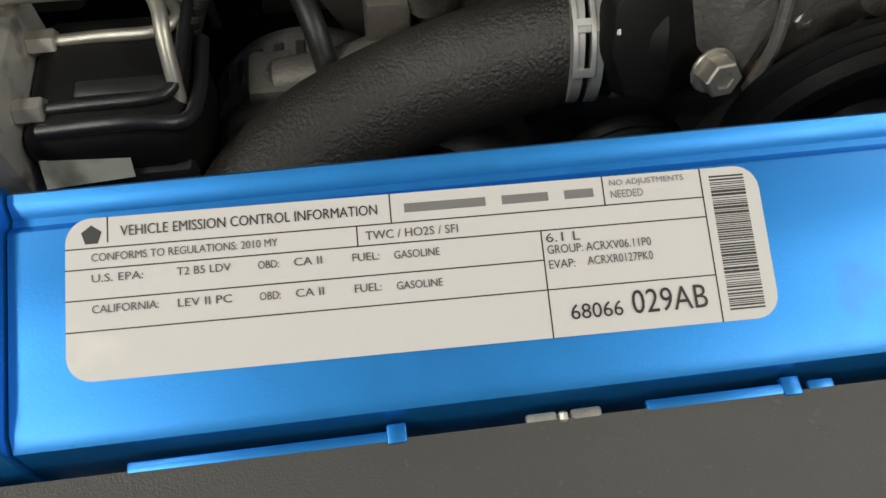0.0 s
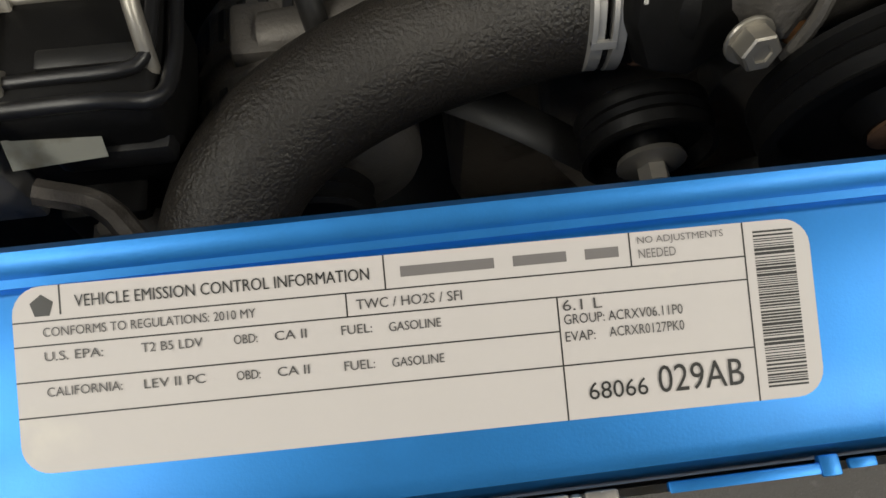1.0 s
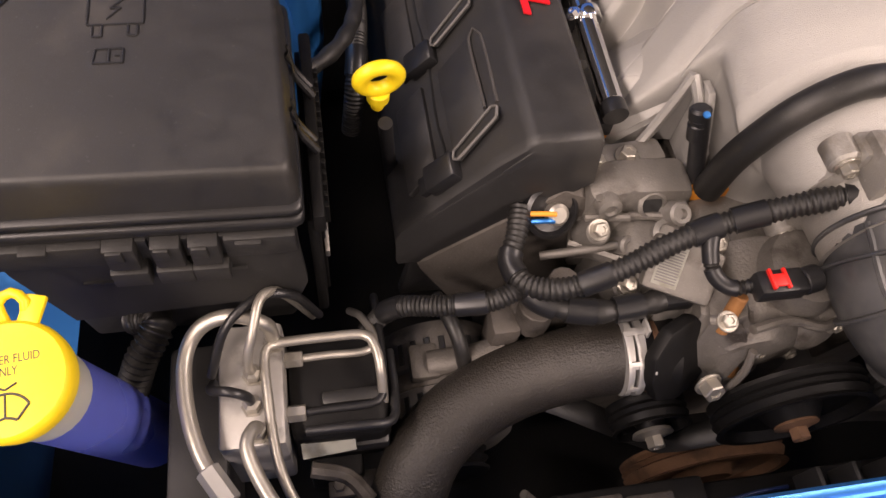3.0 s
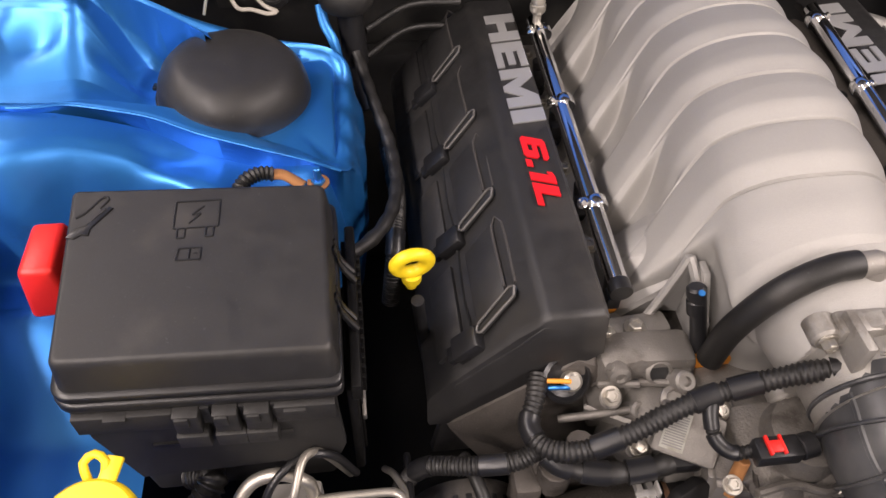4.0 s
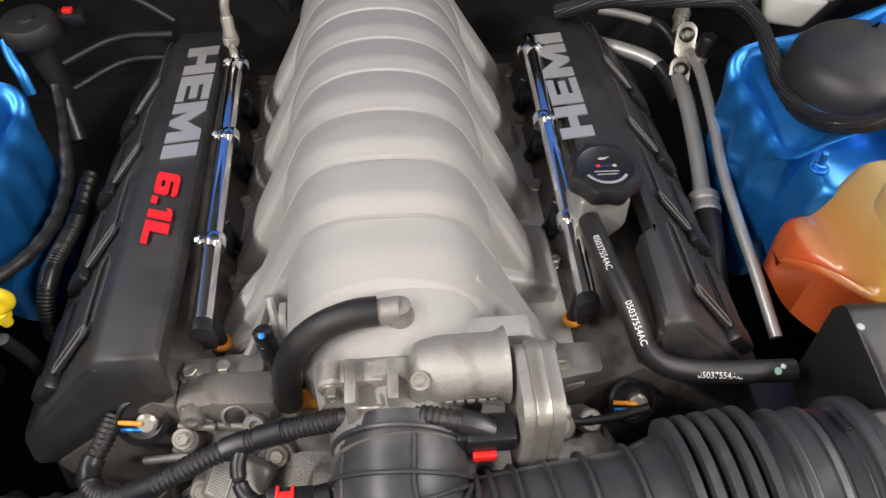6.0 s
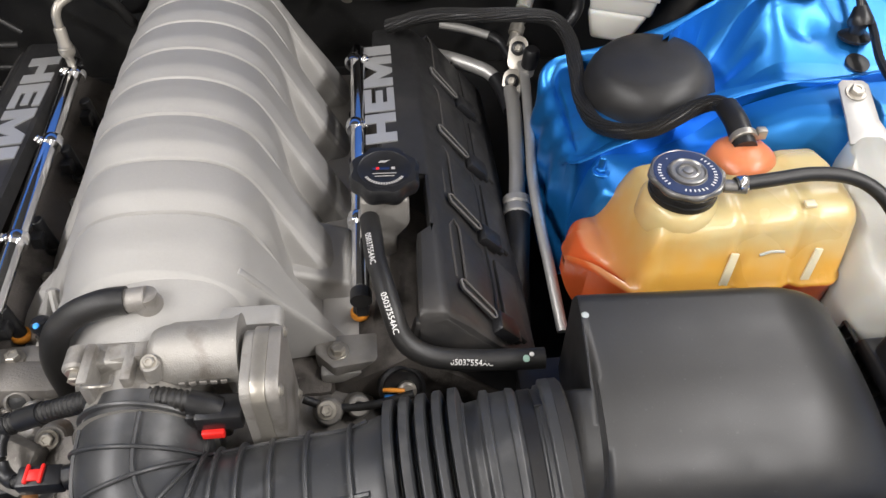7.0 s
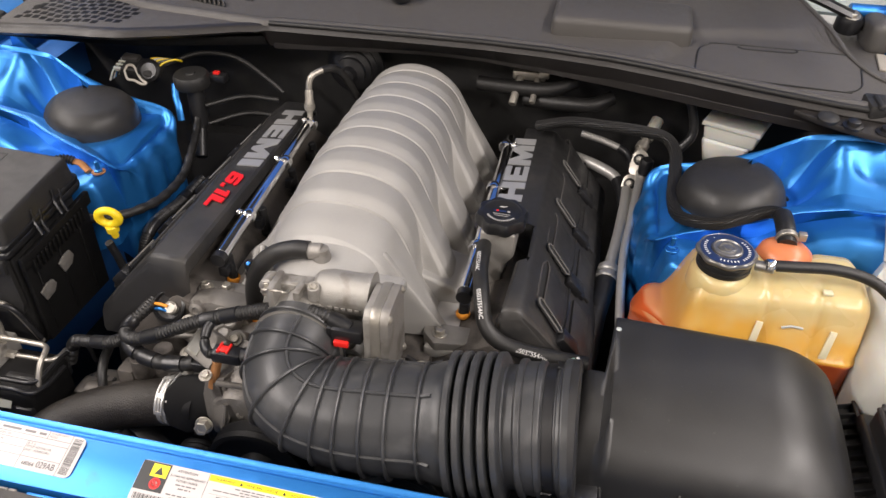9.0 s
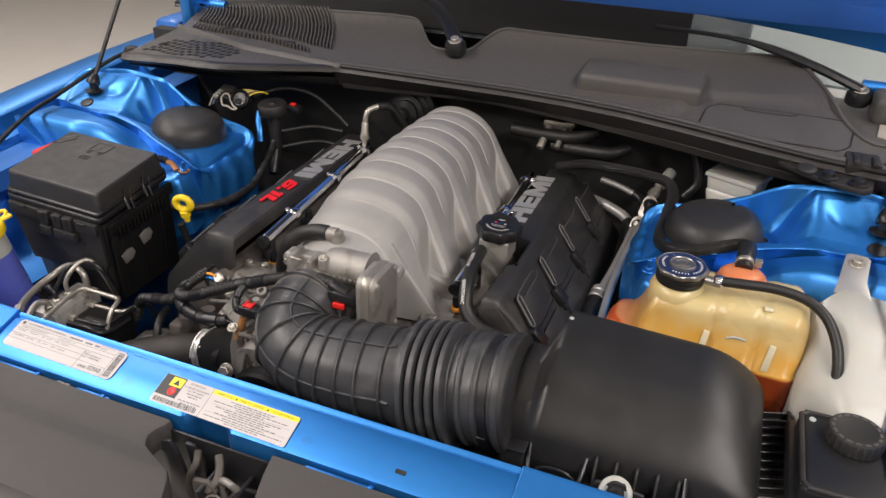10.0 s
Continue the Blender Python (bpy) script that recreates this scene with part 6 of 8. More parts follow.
def stacked(poly, rows):
    """Closed shell of rounded outlines: rows of growth, height and corner radius."""
    return loft([[(p.x, p.y, z) for p in round_poly(poly, d, r)] for d, z, r in rows])


lid = part("lid", stacked(lid_pts, [(0.0045, 0.9555, 0.009), (0.0040, 0.960, 0.009), (0.0014, 0.979, 0.006), (0.0008, 0.9815, 0.005), (-0.0003, 0.9838, 0.005), (-0.0020, 0.9850, 0.004), (-0.0030, 0.9851, 0.004), (-0.0042, 0.9851, 0.004), (-0.045, 0.9851, 0.004)]), BLACK, fb, "scuffed black lid", sharp=60)
part("lid_lip", stacked(lid_pts, [(0.004, 0.938, 0.010), (0.0085, 0.9385, 0.013), (0.0100, 0.941, 0.014), (0.0100, 0.9465, 0.014), (0.0080, 0.9480, 0.012), (0.0066, 0.9482, 0.011), (0.0066, 0.9496, 0.011), (0.0085, 0.9506, 0.012), (0.0088, 0.9545, 0.012), (0.0075, 0.9562, 0.011), (0.004, 0.9566, 0.009)]), BLACK_SMOOTH, fb, sharp=70)
part("body", stacked(lid_pts, [(-0.012, 0.78, 0.006), (-0.006, 0.86, 0.006), (-0.002, 0.94, 0.006)]), BLACK_DULL, fb)
panel = [(-0.566, 0.2145, 0.939), (-0.381, 0.2145, 0.939), (-0.381, 0.2145, 0.917), (-0.379, 0.2145, 0.870), (-0.385, 0.2145, 0.852), (-0.545, 0.2145, 0.846), (-0.562, 0.2145, 0.905)]
part("front_panel", loft([[(x, y, z) for x, y, z in panel], [(x, y + 0.006, z) for x, y, z in panel]]), BLACK_DULL, fb, "dusty black front panel")
for x0, x1 in ((-0.566, -0.500), (-0.425, -0.382)):
    part("panel_step", box(x0, x1, 0.2095, 0.2155, 0.919, 0.9385, 0.001), BLACK_DULL, fb)
for x in (-0.500, -0.471, -0.447):
    part("latch", join(box(x, x + 0.019, 0.2055, 0.2155, 0.918, 0.940, 0.001), box(x - 0.002, x + 0.022, 0.2045, 0.2155, 0.901, 0.9155, 0.001), box(x + 0.002, x + 0.012, 0.2035, 0.2065, 0.930, 0.940, 0.001)), BLACK_DULL, fb)
    # the shade between latches, put on as a black plate
    part("latch_gap", box(x + 0.0195, x + 0.026, 0.2125, 0.2155, 0.9195, 0.9385, 0), INK_AND_SHADE, fb)
for x0, x1, z in ((-0.545, -0.53, 0.939), (-0.418, -0.402, 0.937)):
    part("panel_clip", box(x0, x1, 0.207, 0.2135, z - 0.003, z, 0.0006), BLACK_DULL, fb)
# thin black plate for the darkness of a slot
part("panel_slot", box(-0.438, -0.416, 0.2135, 0.2149, 0.896, 0.9, 0), INK_AND_SHADE, fb)
part("panel_tag", box(-0.500, -0.484, 0.2135, 0.2149, 0.893, 0.8955, 0), BLUE_INK, fb, "blue paint mark")
part("panel_rib", box(-0.525, -0.502, 0.2125, 0.2149, 0.892, 0.8935, 0), BLACK_SMOOTH, fb)
# hinge brackets and side rails on the engine side
for y in (0.276, 0.318):
    part("hinge_arm", join(tube([(-0.378, y, 0.968), (-0.367, y - 0.004, 0.956), (-0.354, y - 0.010, 0.940)], 0.0028, 8), tube([(-0.378, y + 0.013, 0.960), (-0.367, y + 0.008, 0.948), (-0.355, y + 0.002, 0.935)], 0.0022, 8)), BLACK_SMOOTH, fb)
part("side_frame", join(box(-0.361, -0.353, 0.222, 0.365, 0.918, 0.936, 0.002), box(-0.368, -0.357, 0.226, 0.36, 0.80, 0.925, 0.003)), BLACK_LIP_AND_SHADE, fb)
for k in range(14):
    part("rail_tooth", box(-0.354, -0.350, 0.235 + 0.008 * k, 0.239 + 0.008 * k, 0.908, 0.926, 0.0005, 1), BLACK_LIP_AND_SHADE, fb)
for y in (0.24, 0.285, 0.33):
    part("side_rib", box(-0.3585, -0.3545, y, y + 0.004, 0.81, 0.915, 0.001, 1), BLACK_LIP_AND_SHADE, fb)
for y, z in ((0.247, 0.872), (0.290, 0.884)):
    part("metal_clip", moved(prism([(-0.009, -0.013), (0.008, -0.012), (0.010, 0.004), (0.004, 0.013), (-0.006, 0.011), (-0.010, 0.0)], "z", 0, 0.003, 0.0006), Matrix.Translation((-0.3555, y, z)) @ Matrix.Rotation(radians(90), 4, "Y") @ Matrix.Rotation(radians(15), 4, "Z")), RAW, fb, "dull metal clip plate")
# raised signs on the lid
ZS = 0.9853
icon = []
B = [(-0.498, 0.350), (-0.463, 0.3515), (-0.4635, 0.327), (-0.4985, 0.3255)]
lines = [(B[k], B[(k + 1) % 4]) for k in range(4)] + [((-0.495, 0.3255), (-0.4952, 0.317)), ((-0.4952, 0.317), (-0.4895, 0.3172)), ((-0.4895, 0.3172), (-0.4893, 0.3257)), ((-0.473, 0.3265), (-0.4732, 0.318)), ((-0.4732, 0.318), (-0.4672, 0.3183)), ((-0.4672, 0.3183), (-0.467, 0.3268)),
        ((-0.476, 0.346), (-0.485, 0.338)), ((-0.485, 0.338), (-0.478, 0.3388)), ((-0.478, 0.3388), (-0.487, 0.330)),
        ((-0.4925, 0.308), (-0.4755, 0.3085)), ((-0.4755, 0.3085), (-0.4758, 0.2985)), ((-0.4925, 0.308), (-0.494, 0.298)), ((-0.494, 0.298), (-0.4758, 0.2985)), ((-0.484, 0.308), (-0.4845, 0.2985)), ((-0.481, 0.3035), (-0.478, 0.3035))]
for p, q in lines:
    icon.append(rod((*p, ZS), (*q, ZS), 0.0008, 6))
part("battery_sign", join(*icon), BLACK_SMOOTH, lid)
hook = tube([(-0.5675, 0.3385, ZS), (-0.562, 0.3420, ZS), (-0.555, 0.3520, ZS), (-0.550, 0.3570, ZS), (-0.5470, 0.3545, ZS), (-0.552, 0.3465, ZS)], 0.0011, 8, 0.003, 0.8)
wrench = [(-0.5715, 0.3205), (-0.5665, 0.3275), (-0.559, 0.331), (-0.5455, 0.3475), (-0.5425, 0.346), (-0.5555, 0.3285), (-0.5565, 0.322), (-0.561, 0.323), (-0.5655, 0.3195)]
part("tool_sign", join(hook, prism(wrench, "z", ZS - 0.0005, ZS + 0.0009, 0.0003), rod((-0.5565, 0.3340, ZS), (-0.5475, 0.3455, ZS + 0.0006), 0.0012, 6)), BLACK_SMOOTH, lid)
# the box leans: its lid climbs to the back and to the wing
for ob in fb.children_recursive:
    for v in ob.data.vertices:
        x, y, z = v.co
        v.co.x = x - 0.010 * smooth(-0.52, -0.40, x) - 0.010 * smooth(-0.378, -0.362, x)
        v.co.z = z + (0.105 * (y - 0.2235) + 0.045 * max(0.0, -0.39 - x)) * smooth(0.84, 0.93, z)
jump = thing("jump_terminal", "red plastic cover on the jump start terminal", "terminal cover", (-0.588, 0.33, 0.95))
part("cover", slab([(-0.612, 0.30), (-0.58, 0.302), (-0.58, 0.36), (-0.612, 0.36)], [(-0.608, 0.305), (-0.583, 0.306), (-0.583, 0.355), (-0.608, 0.355)], 0.94, 0.988, 0.005), RED, jump)

# cable lug on the tower
lug = thing("ground_cable", "brown cable lug with a corrugated black sleeve", "cable", (-0.42, 0.41, 0.93))
zl = tower_height(0.402, 0.430) + 0.003
part("lug", join(turned([(0.0045, 0), (0.0098, 0), (0.0098, 0.0016), (0.0045, 0.0016)], (-0.402, 0.430, zl - 0.002), (0, 0, 1), 20), tube([(-0.415, 0.427, zl - 0.001), (-0.424, 0.4315, zl + 0.003), (-0.432, 0.433, zl + 0.008), (-0.443, 0.432, zl + 0.010)], 0.0055, 10, 0.003, 0.55)), COPPER, lug)
slv = [(-0.440, 0.4325, zl + 0.010), (-0.452, 0.430, zl + 0.013), (-0.464, 0.420, zl + 0.013), (-0.470, 0.405, zl + 0.006), (-0.472, 0.388, zl - 0.02)]
part("sleeve", tube(slv, lambda s: 0.0062 + 0.0009 * math.sin(s * 1500), 12, 0.001), RUBBER, lug)

# ---- brake hydraulic unit ----
SILVER_MATT = surface("matt_machined_aluminium", (0.5, 0.48, 0.45), 0.58, 0.7, 0.15, 200, 0.1, 700, stain=(0.2, 0.185, 0.165), stain_at=0.55, stain_scale=40)
hy = thing("brake_hydraulic_unit", "aluminium brake hydraulic block with a black motor and bent pipes", "hydraulic unit", (-0.43, 0.17, 0.7))
part("valve_block", box(-0.467, -0.4225, 0.122, 0.212, 0.735, 0.822, 0.003), SILVER_MATT, hy, "pale machined aluminium block")
part("motor", box(-0.4215, -0.350, 0.128, 0.206, 0.742, 0.806, 0.010, 3), BLACK_LIP_AND_SHADE, hy, "glossy black motor housing")
part("motor_band", box(-0.402, -0.352, 0.1245, 0.209, 0.768, 0.784, 0.004, 2), BLACK_SMOOTH, hy)
part("motor_ridge", box(-0.398, -0.356, 0.150, 0.160, 0.804, 0.8095, 0.002, 2), AIRBOX, hy)
part("motor_base", box(-0.412, -0.372, 0.112, 0.215, 0.722, 0.752, 0.004, 2), BLACK_LIP_AND_SHADE, hy)
part("mount_bracket", join(box(-0.400, -0.362, 0.100, 0.118, 0.738, 0.744, 0.002), rod((-0.392, 0.108, 0.743), (-0.392, 0.108, 0.749), 0.005, 6)), DIRTY, hy)
part("motor_guard", tube([(-0.41, 0.133, 0.808), (-0.37, 0.131, 0.812), (-0.35, 0.134, 0.806), (-0.346, 0.155, 0.80), (-0.346, 0.19, 0.798)], 0.0035), BLACK_SMOOTH, hy)
part("motor_sticker", moved(box(-0.019, 0.019, -0.0065, 0.0065, 0, 0.0004, 0), Matrix.Translation((-0.396, 0.1255, 0.790)) @ Matrix.Rotation(radians(4), 4, "Z") @ Matrix.Rotation(radians(50), 4, "X")), OLD_PAPER, hy, "white sticker with unreadable print")
part("controller", join(box(-0.505, -0.464, 0.09, 0.21, 0.72, 0.80, 0.004), box(-0.51, -0.47, 0.075, 0.13, 0.69, 0.775, 0.004)), BLACK_DULL, hy)
for k, (x, y) in enumerate(((-0.443, 0.172), (-0.444, 0.150), (-0.441, 0.131), (-0.428, 0.195))):
    part("pipe_nut", join(turned([(0.008, 0), (0.008, 0.002), (0.0062, 0.002), (0.0062, 0.010), (0.004, 0.012)], (x, y, 0.821), (0, 0, 1), 6)), STEEL, hy)
for y in (0.188, 0.147):
    part("side_nut", rod((-0.4225, y, 0.806), (-0.4095, y, 0.806), 0.0062, 6), STEEL, hy)
PIPES = [
    ([(-0.443, 0.172, 0.83), (-0.443, 0.172, 0.85), (-0.437, 0.185, 0.868), (-0.43, 0.205, 0.875), (-0.418, 0.215, 0.86), (-0.40, 0.225, 0.80)], 0.0035, STEEL),
    ([(-0.428, 0.195, 0.83), (-0.43, 0.196, 0.852), (-0.45, 0.2, 0.862), (-0.472, 0.198, 0.855), (-0.484, 0.182, 0.845), (-0.484, 0.15, 0.84), (-0.475, 0.115, 0.835), (-0.457, 0.085, 0.83), (-0.442, 0.06, 0.82), (-0.425, 0.035, 0.8)], 0.0052, STEEL),
    ([(-0.441, 0.131, 0.83), (-0.441, 0.13, 0.838), (-0.446, 0.118, 0.842), (-0.44, 0.098, 0.838), (-0.425, 0.07, 0.83), (-0.41, 0.045, 0.81), (-0.4, 0.03, 0.79)], 0.0048, STEEL),
    ([(-0.411, 0.188, 0.806), (-0.39, 0.188, 0.807), (-0.366, 0.187, 0.808), (-0.358, 0.191, 0.808), (-0.356, 0.20, 0.806), (-0.364, 0.222, 0.795), (-0.372, 0.24, 0.77)], 0.0031, STEEL),
    ([(-0.411, 0.147, 0.806), (-0.39, 0.147, 0.807), (-0.364, 0.147, 0.808), (-0.356, 0.151, 0.808), (-0.353, 0.162, 0.808), (-0.352, 0.20, 0.806), (-0.352, 0.24, 0.79), (-0.352, 0.25, 0.75)], 0.0030, BLACK_SMOOTH),
    ([(-0.354, 0.145, 0.76), (-0.354, 0.146, 0.79), (-0.355, 0.165, 0.822), (-0.357, 0.180, 0.828), (-0.364, 0.191, 0.829), (-0.39, 0.192, 0.83), (-0.424, 0.191, 0.831), (-0.432, 0.187, 0.832), (-0.434, 0.178, 0.831), (-0.433, 0.155, 0.83), (-0.430, 0.12, 0.826), (-0.424, 0.095, 0.822), (-0.41, 0.065, 0.81), (-0.395, 0.033, 0.785)], 0.0036, STEEL),
    ([(-0.444, 0.150, 0.83), (-0.445, 0.15, 0.842), (-0.456, 0.152, 0.85), (-0.468, 0.158, 0.84), (-0.47, 0.17, 0.82)], 0.0035, BLACK_SMOOTH),
    ([(-0.47, 0.172, 0.83), (-0.455, 0.192, 0.862), (-0.432, 0.208, 0.87), (-0.41, 0.212, 0.86), (-0.395, 0.22, 0.81)], 0.0033, BLACK_SMOOTH)]
for pts, r, mt in PIPES:
    part("brake_pipe", tube(pts, r, 10, 0.004), mt, hy)
part("pipe_union", join(rod((-0.472, 0.108, 0.834), (-0.458, 0.086, 0.8305), 0.0078, 6), rod((-0.456, 0.083, 0.83), (-0.451, 0.074, 0.827), 0.007, 6)), PIPE, hy, "bright steel pipe union")
part("bracket", tube([(-0.41, 0.115, 0.775), (-0.385, 0.108, 0.77), (-0.37, 0.09, 0.765)], 0.006, 8), DIRTY, hy)

hy.matrix_basis = Matrix.Translation((0.010, -0.002, 0)) @ hy.matrix_basis

# ---- washer bottle ----
wb = thing("washer_bottle", "washer bottle neck with blue fluid under a yellow cap", "washer bottle", (-0.55, 0.14, 0.7))
wc = Vector((-0.546, 0.139, 0.932))
ax = Vector((-0.05, -0.18, 1)).normalized()
part("neck", turned([(0.027, -0.25), (0.027, -0.11), (0.027, -0.04)], wc, ax, 28), BLUE_FLUID, wb, "translucent neck full of blue fluid")
part("neck_top", turned([(0.0272, -0.045), (0.0272, -0.02), (0.029, -0.012)], wc, ax, 28), MILK, wb)
yc = part("cap", join(turned([(0.030, -0.014), (0.0325, -0.012), (0.0335, -0.004), (0.0325, 0.0), (0.0305, 0.0018), (0.02, 0.0024)], wc, ax, 40), moved(box(-0.006, 0.006, 0.03, 0.048, -0.004, 0.0, 0.0015), Matrix.Translation(wc) @ frame_of(ax))), YELLOW, wb, "yellow cap with washer sign")
cm = Matrix.Translation(wc) @ frame_of(ax)
q = cm.to_3x3() @ Vector((1, 0, 0))
spin = math.atan2(q.y, q.x)
cm = cm @ Matrix.Rotation(-spin + radians(4), 4, "Z") @ Matrix.Translation((0, 0, 0.0026))
part("print", moved(letters("WASHER FLUID", 0.036, 0.0048), cm @ Matrix.Translation((-0.018, 0.008, 0))), INK_AND_SHADE, yc)
part("print", moved(letters("ONLY", 0.013, 0.0048), cm @ Matrix.Translation((-0.0065, 0.0015, 0))), INK_AND_SHADE, yc)
fan = []
for a in range(30, 151, 12):
    fan.append((0.014 * math.cos(radians(a)), -0.022 + 0.014 * math.sin(radians(a)), 0))
part("washer_sign", moved(join(tube([(x, y, 0) for x, y, _ in fan], 0.0007, 6), rod((-0.0121, -0.0150, 0), (-0.006, -0.0225, 0), 0.0007, 6), rod((0.0121, -0.0150, 0), (0.006, -0.0225, 0), 0.0007, 6), tube([(-0.006, -0.0225, 0), (0, -0.0205, 0), (0.006, -0.0225, 0)], 0.0007, 6), rod((0, -0.02, 0), (0, -0.008, 0), 0.0006, 6), rod((0, -0.006, 0), (-0.006, -0.003, 0), 0.0006, 6), rod((0, -0.006, 0), (0.006, -0.003, 0), 0.0006, 6)), cm), INK_AND_SHADE, yc)
part("cap_hook", tube([(wc.x - 0.005, wc.y + 0.034, wc.z), (wc.x - 0.007, wc.y + 0.042, wc.z + 0.008), (wc.x, wc.y + 0.047, wc.z + 0.01), (wc.x + 0.007, wc.y + 0.042, wc.z + 0.008), (wc.x + 0.005, wc.y + 0.034, wc.z)], 0.003), YELLOW, wb)
cv = [(-0.52, 0.235, 0.80), (-0.50, 0.222, 0.815), (-0.515, 0.2, 0.80), (-0.53, 0.18, 0.77)]
solo("corrugated_conduit", tube(cv, lambda s: 0.011 + 0.0015 * math.sin(s * 1300), 14, 0.001), RUBBER, "black corrugated conduit beside the washer bottle", "conduit")
solo("side_rail", box(-0.70, -0.44, 0.035, 0.12, 0.60, 0.66, 0.01), BLUE_DULL, "blue body rail low beside the radiator", "body rail")

# ---- upper radiator hose ----
uh = thing("radiator_hose", "thick black textured rubber radiator hose with a spring clamp", "hose", (-0.3, 0.1, 0.7))
hose_path = [(-0.336, 0.055, 0.66), (-0.338, 0.064, 0.702), (-0.334, 0.086, 0.740), (-0.316, 0.118, 0.760), (-0.286, 0.142, 0.770), (-0.245, 0.157, 0.780), (-0.20, 0.162, 0.793), (-0.158, 0.159, 0.808)]
part("hose", tube(hose_path, 0.0285, 32, 0.004), HOSE, uh)
cdir = Vector((0.042, -0.004, 0.002)).normalized()
part("collar", turned([(0.0262, 0), (0.028, 0.002), (0.028, 0.022), (0.026, 0.03)], (-0.156, 0.158, 0.811), cdir, 32), BLACK_LIP_AND_SHADE, uh)
for off in (0.0, 0.0085):
    part("clamp_band", turned([(0.0285, 0), (0.0305, 0.0005), (0.0305, 0.0052), (0.0285, 0.0057)], Vector((-0.168, 0.1585, 0.811)) + cdir * off, cdir, 40), PIPE, uh, "pale steel spring clamp")
for off in (-8, 38):
    a = radians(off)
    v = Vector((0, -math.sin(a), math.cos(a))) * 0.031
    part("clamp_ear", moved(join(box(-0.002, 0.0145, -0.003, 0.003, -0.001, 0.001, 0.0006), box(0.013, 0.015, -0.006, 0.006, -0.001, 0.008, 0.0006)), Matrix.Translation(Vector((-0.168, 0.1585, 0.811)) + v) @ Matrix.Rotation(a, 4, "X")), PIPE, uh)
def clamp_strip(x0, x1, a0, a1):
    rings = []
    for k in range(9):
        a = radians(a0 + (a1 - a0) * k / 8)
        u = Vector((0, -math.cos(a), math.sin(a)))
        c = Vector((-0.170, 0.1585, 0.811))
        rings.append([tuple(c + u * r + Vector((x, 0, 0))) for x, r in ((x0, 0.0308), (x1, 0.0308), (x1, 0.0328), (x0, 0.0328))])
    return loft(rings)


part("clamp_plate", join(clamp_strip(-0.0015, 0.0005, 15, 95), clamp_strip(0.0065, 0.0085, 15, 95), clamp_strip(-0.0015, 0.0085, 12, 18), clamp_strip(-0.0015, 0.0085, 52, 57), clamp_strip(-0.0015, 0.0085, 92, 98)), PIPE, uh, "slotted pale steel clamp plate")
part("red_mark", turned([(0.0284, 0), (0.0288, 0.001), (0.0288, 0.004), (0.0284, 0.005)], Vector((-0.147, 0.1565, 0.811)), cdir, 32), RUST, uh, "rust red paint mark")
part("paint_fleck", turned([(0.002, 0), (0.001, 0.001)], (-0.352, 0.036, 0.765), (0, -1, 0.3), 6), BLUE, uh, "fleck of blue paint")

# ---- alternator, pulleys, belt ----
al = thing("alternator", "cast aluminium alternator with ventilation slots", "alternator", (-0.28, 0.23, 0.6))
ac = Vector((-0.272, 0.126, 0.715))
aax = Vector((0, 1, 0.0))
part("casing", turned([(0.02, -0.002), (0.044, 0.0), (0.053, 0.006), (0.056, 0.012), (0.056, 0.034), (0.052, 0.036), (0.052, 0.05), (0.056, 0.052), (0.056, 0.078), (0.05, 0.09), (0.03, 0.092)], ac, aax, 48), ALTERNATOR, al)
part("stator", turned([(0.0525, 0.0355), (0.0535, 0.037), (0.0535, 0.049), (0.0525, 0.0505)], ac, aax, 48), DIRTY, al)
for row in (0.021, 0.065):
    for k in range(11):
        a = radians(30 + 12 * k)
        v = Vector((math.cos(a), 0, math.sin(a)))
        m = Matrix.Translation(ac + v * 0.0545 + Vector((0, row, 0))) @ Matrix.Rotation(-a + math.pi / 2, 4, "Y")
        # black block set in the casing, painting a vent's dark inside
        part("vent", moved(box(-0.0027, 0.0027, -0.009, 0.009, -0.004, 0.0022, 0.0008, 1), m), INK_AND_SHADE, al)
part("mount_arm", join(tube([(-0.285, 0.178, 0.768), (-0.25, 0.177, 0.775), (-0.225, 0.18, 0.782)], 0.011, 12, 0.006, 0.7), box(-0.30, -0.275, 0.165, 0.195, 0.755, 0.772, 0.004)), ALTERNATOR, al)
part("post", join(box(-0.238, -0.215, 0.178, 0.205, 0.74, 0.81, 0.005), box(-0.222, -0.17, 0.19, 0.22, 0.75, 0.815, 0.006)), DIRTY, al)
part("bracket_boss", join(rod((-0.205, 0.19, 0.80), (-0.205, 0.19, 0.83), 0.014), rod((-0.182, 0.205, 0.80), (-0.182, 0.205, 0.835), 0.012)), DIRTY, al)
part("wire", tube([(-0.275, 0.22, 0.80), (-0.268, 0.2, 0.802), (-0.262, 0.182, 0.795), (-0.258, 0.17, 0.775)], 0.006), RUBBER, al)
part("pulley", turned([(0.028, 0), (0.03, 0.002), (0.025, 0.006), (0.03, 0.010), (0.025, 0.014), (0.03, 0.018), (0.028, 0.02), (0.01, 0.02)], ac + Vector((0, -0.024, 0)), (0, 1, 0), 32), BLACK_LIP_AND_SHADE, al)
al.matrix_basis = Matrix.Translation((-0.020, 0.006, 0.004)) @ al.matrix_basis


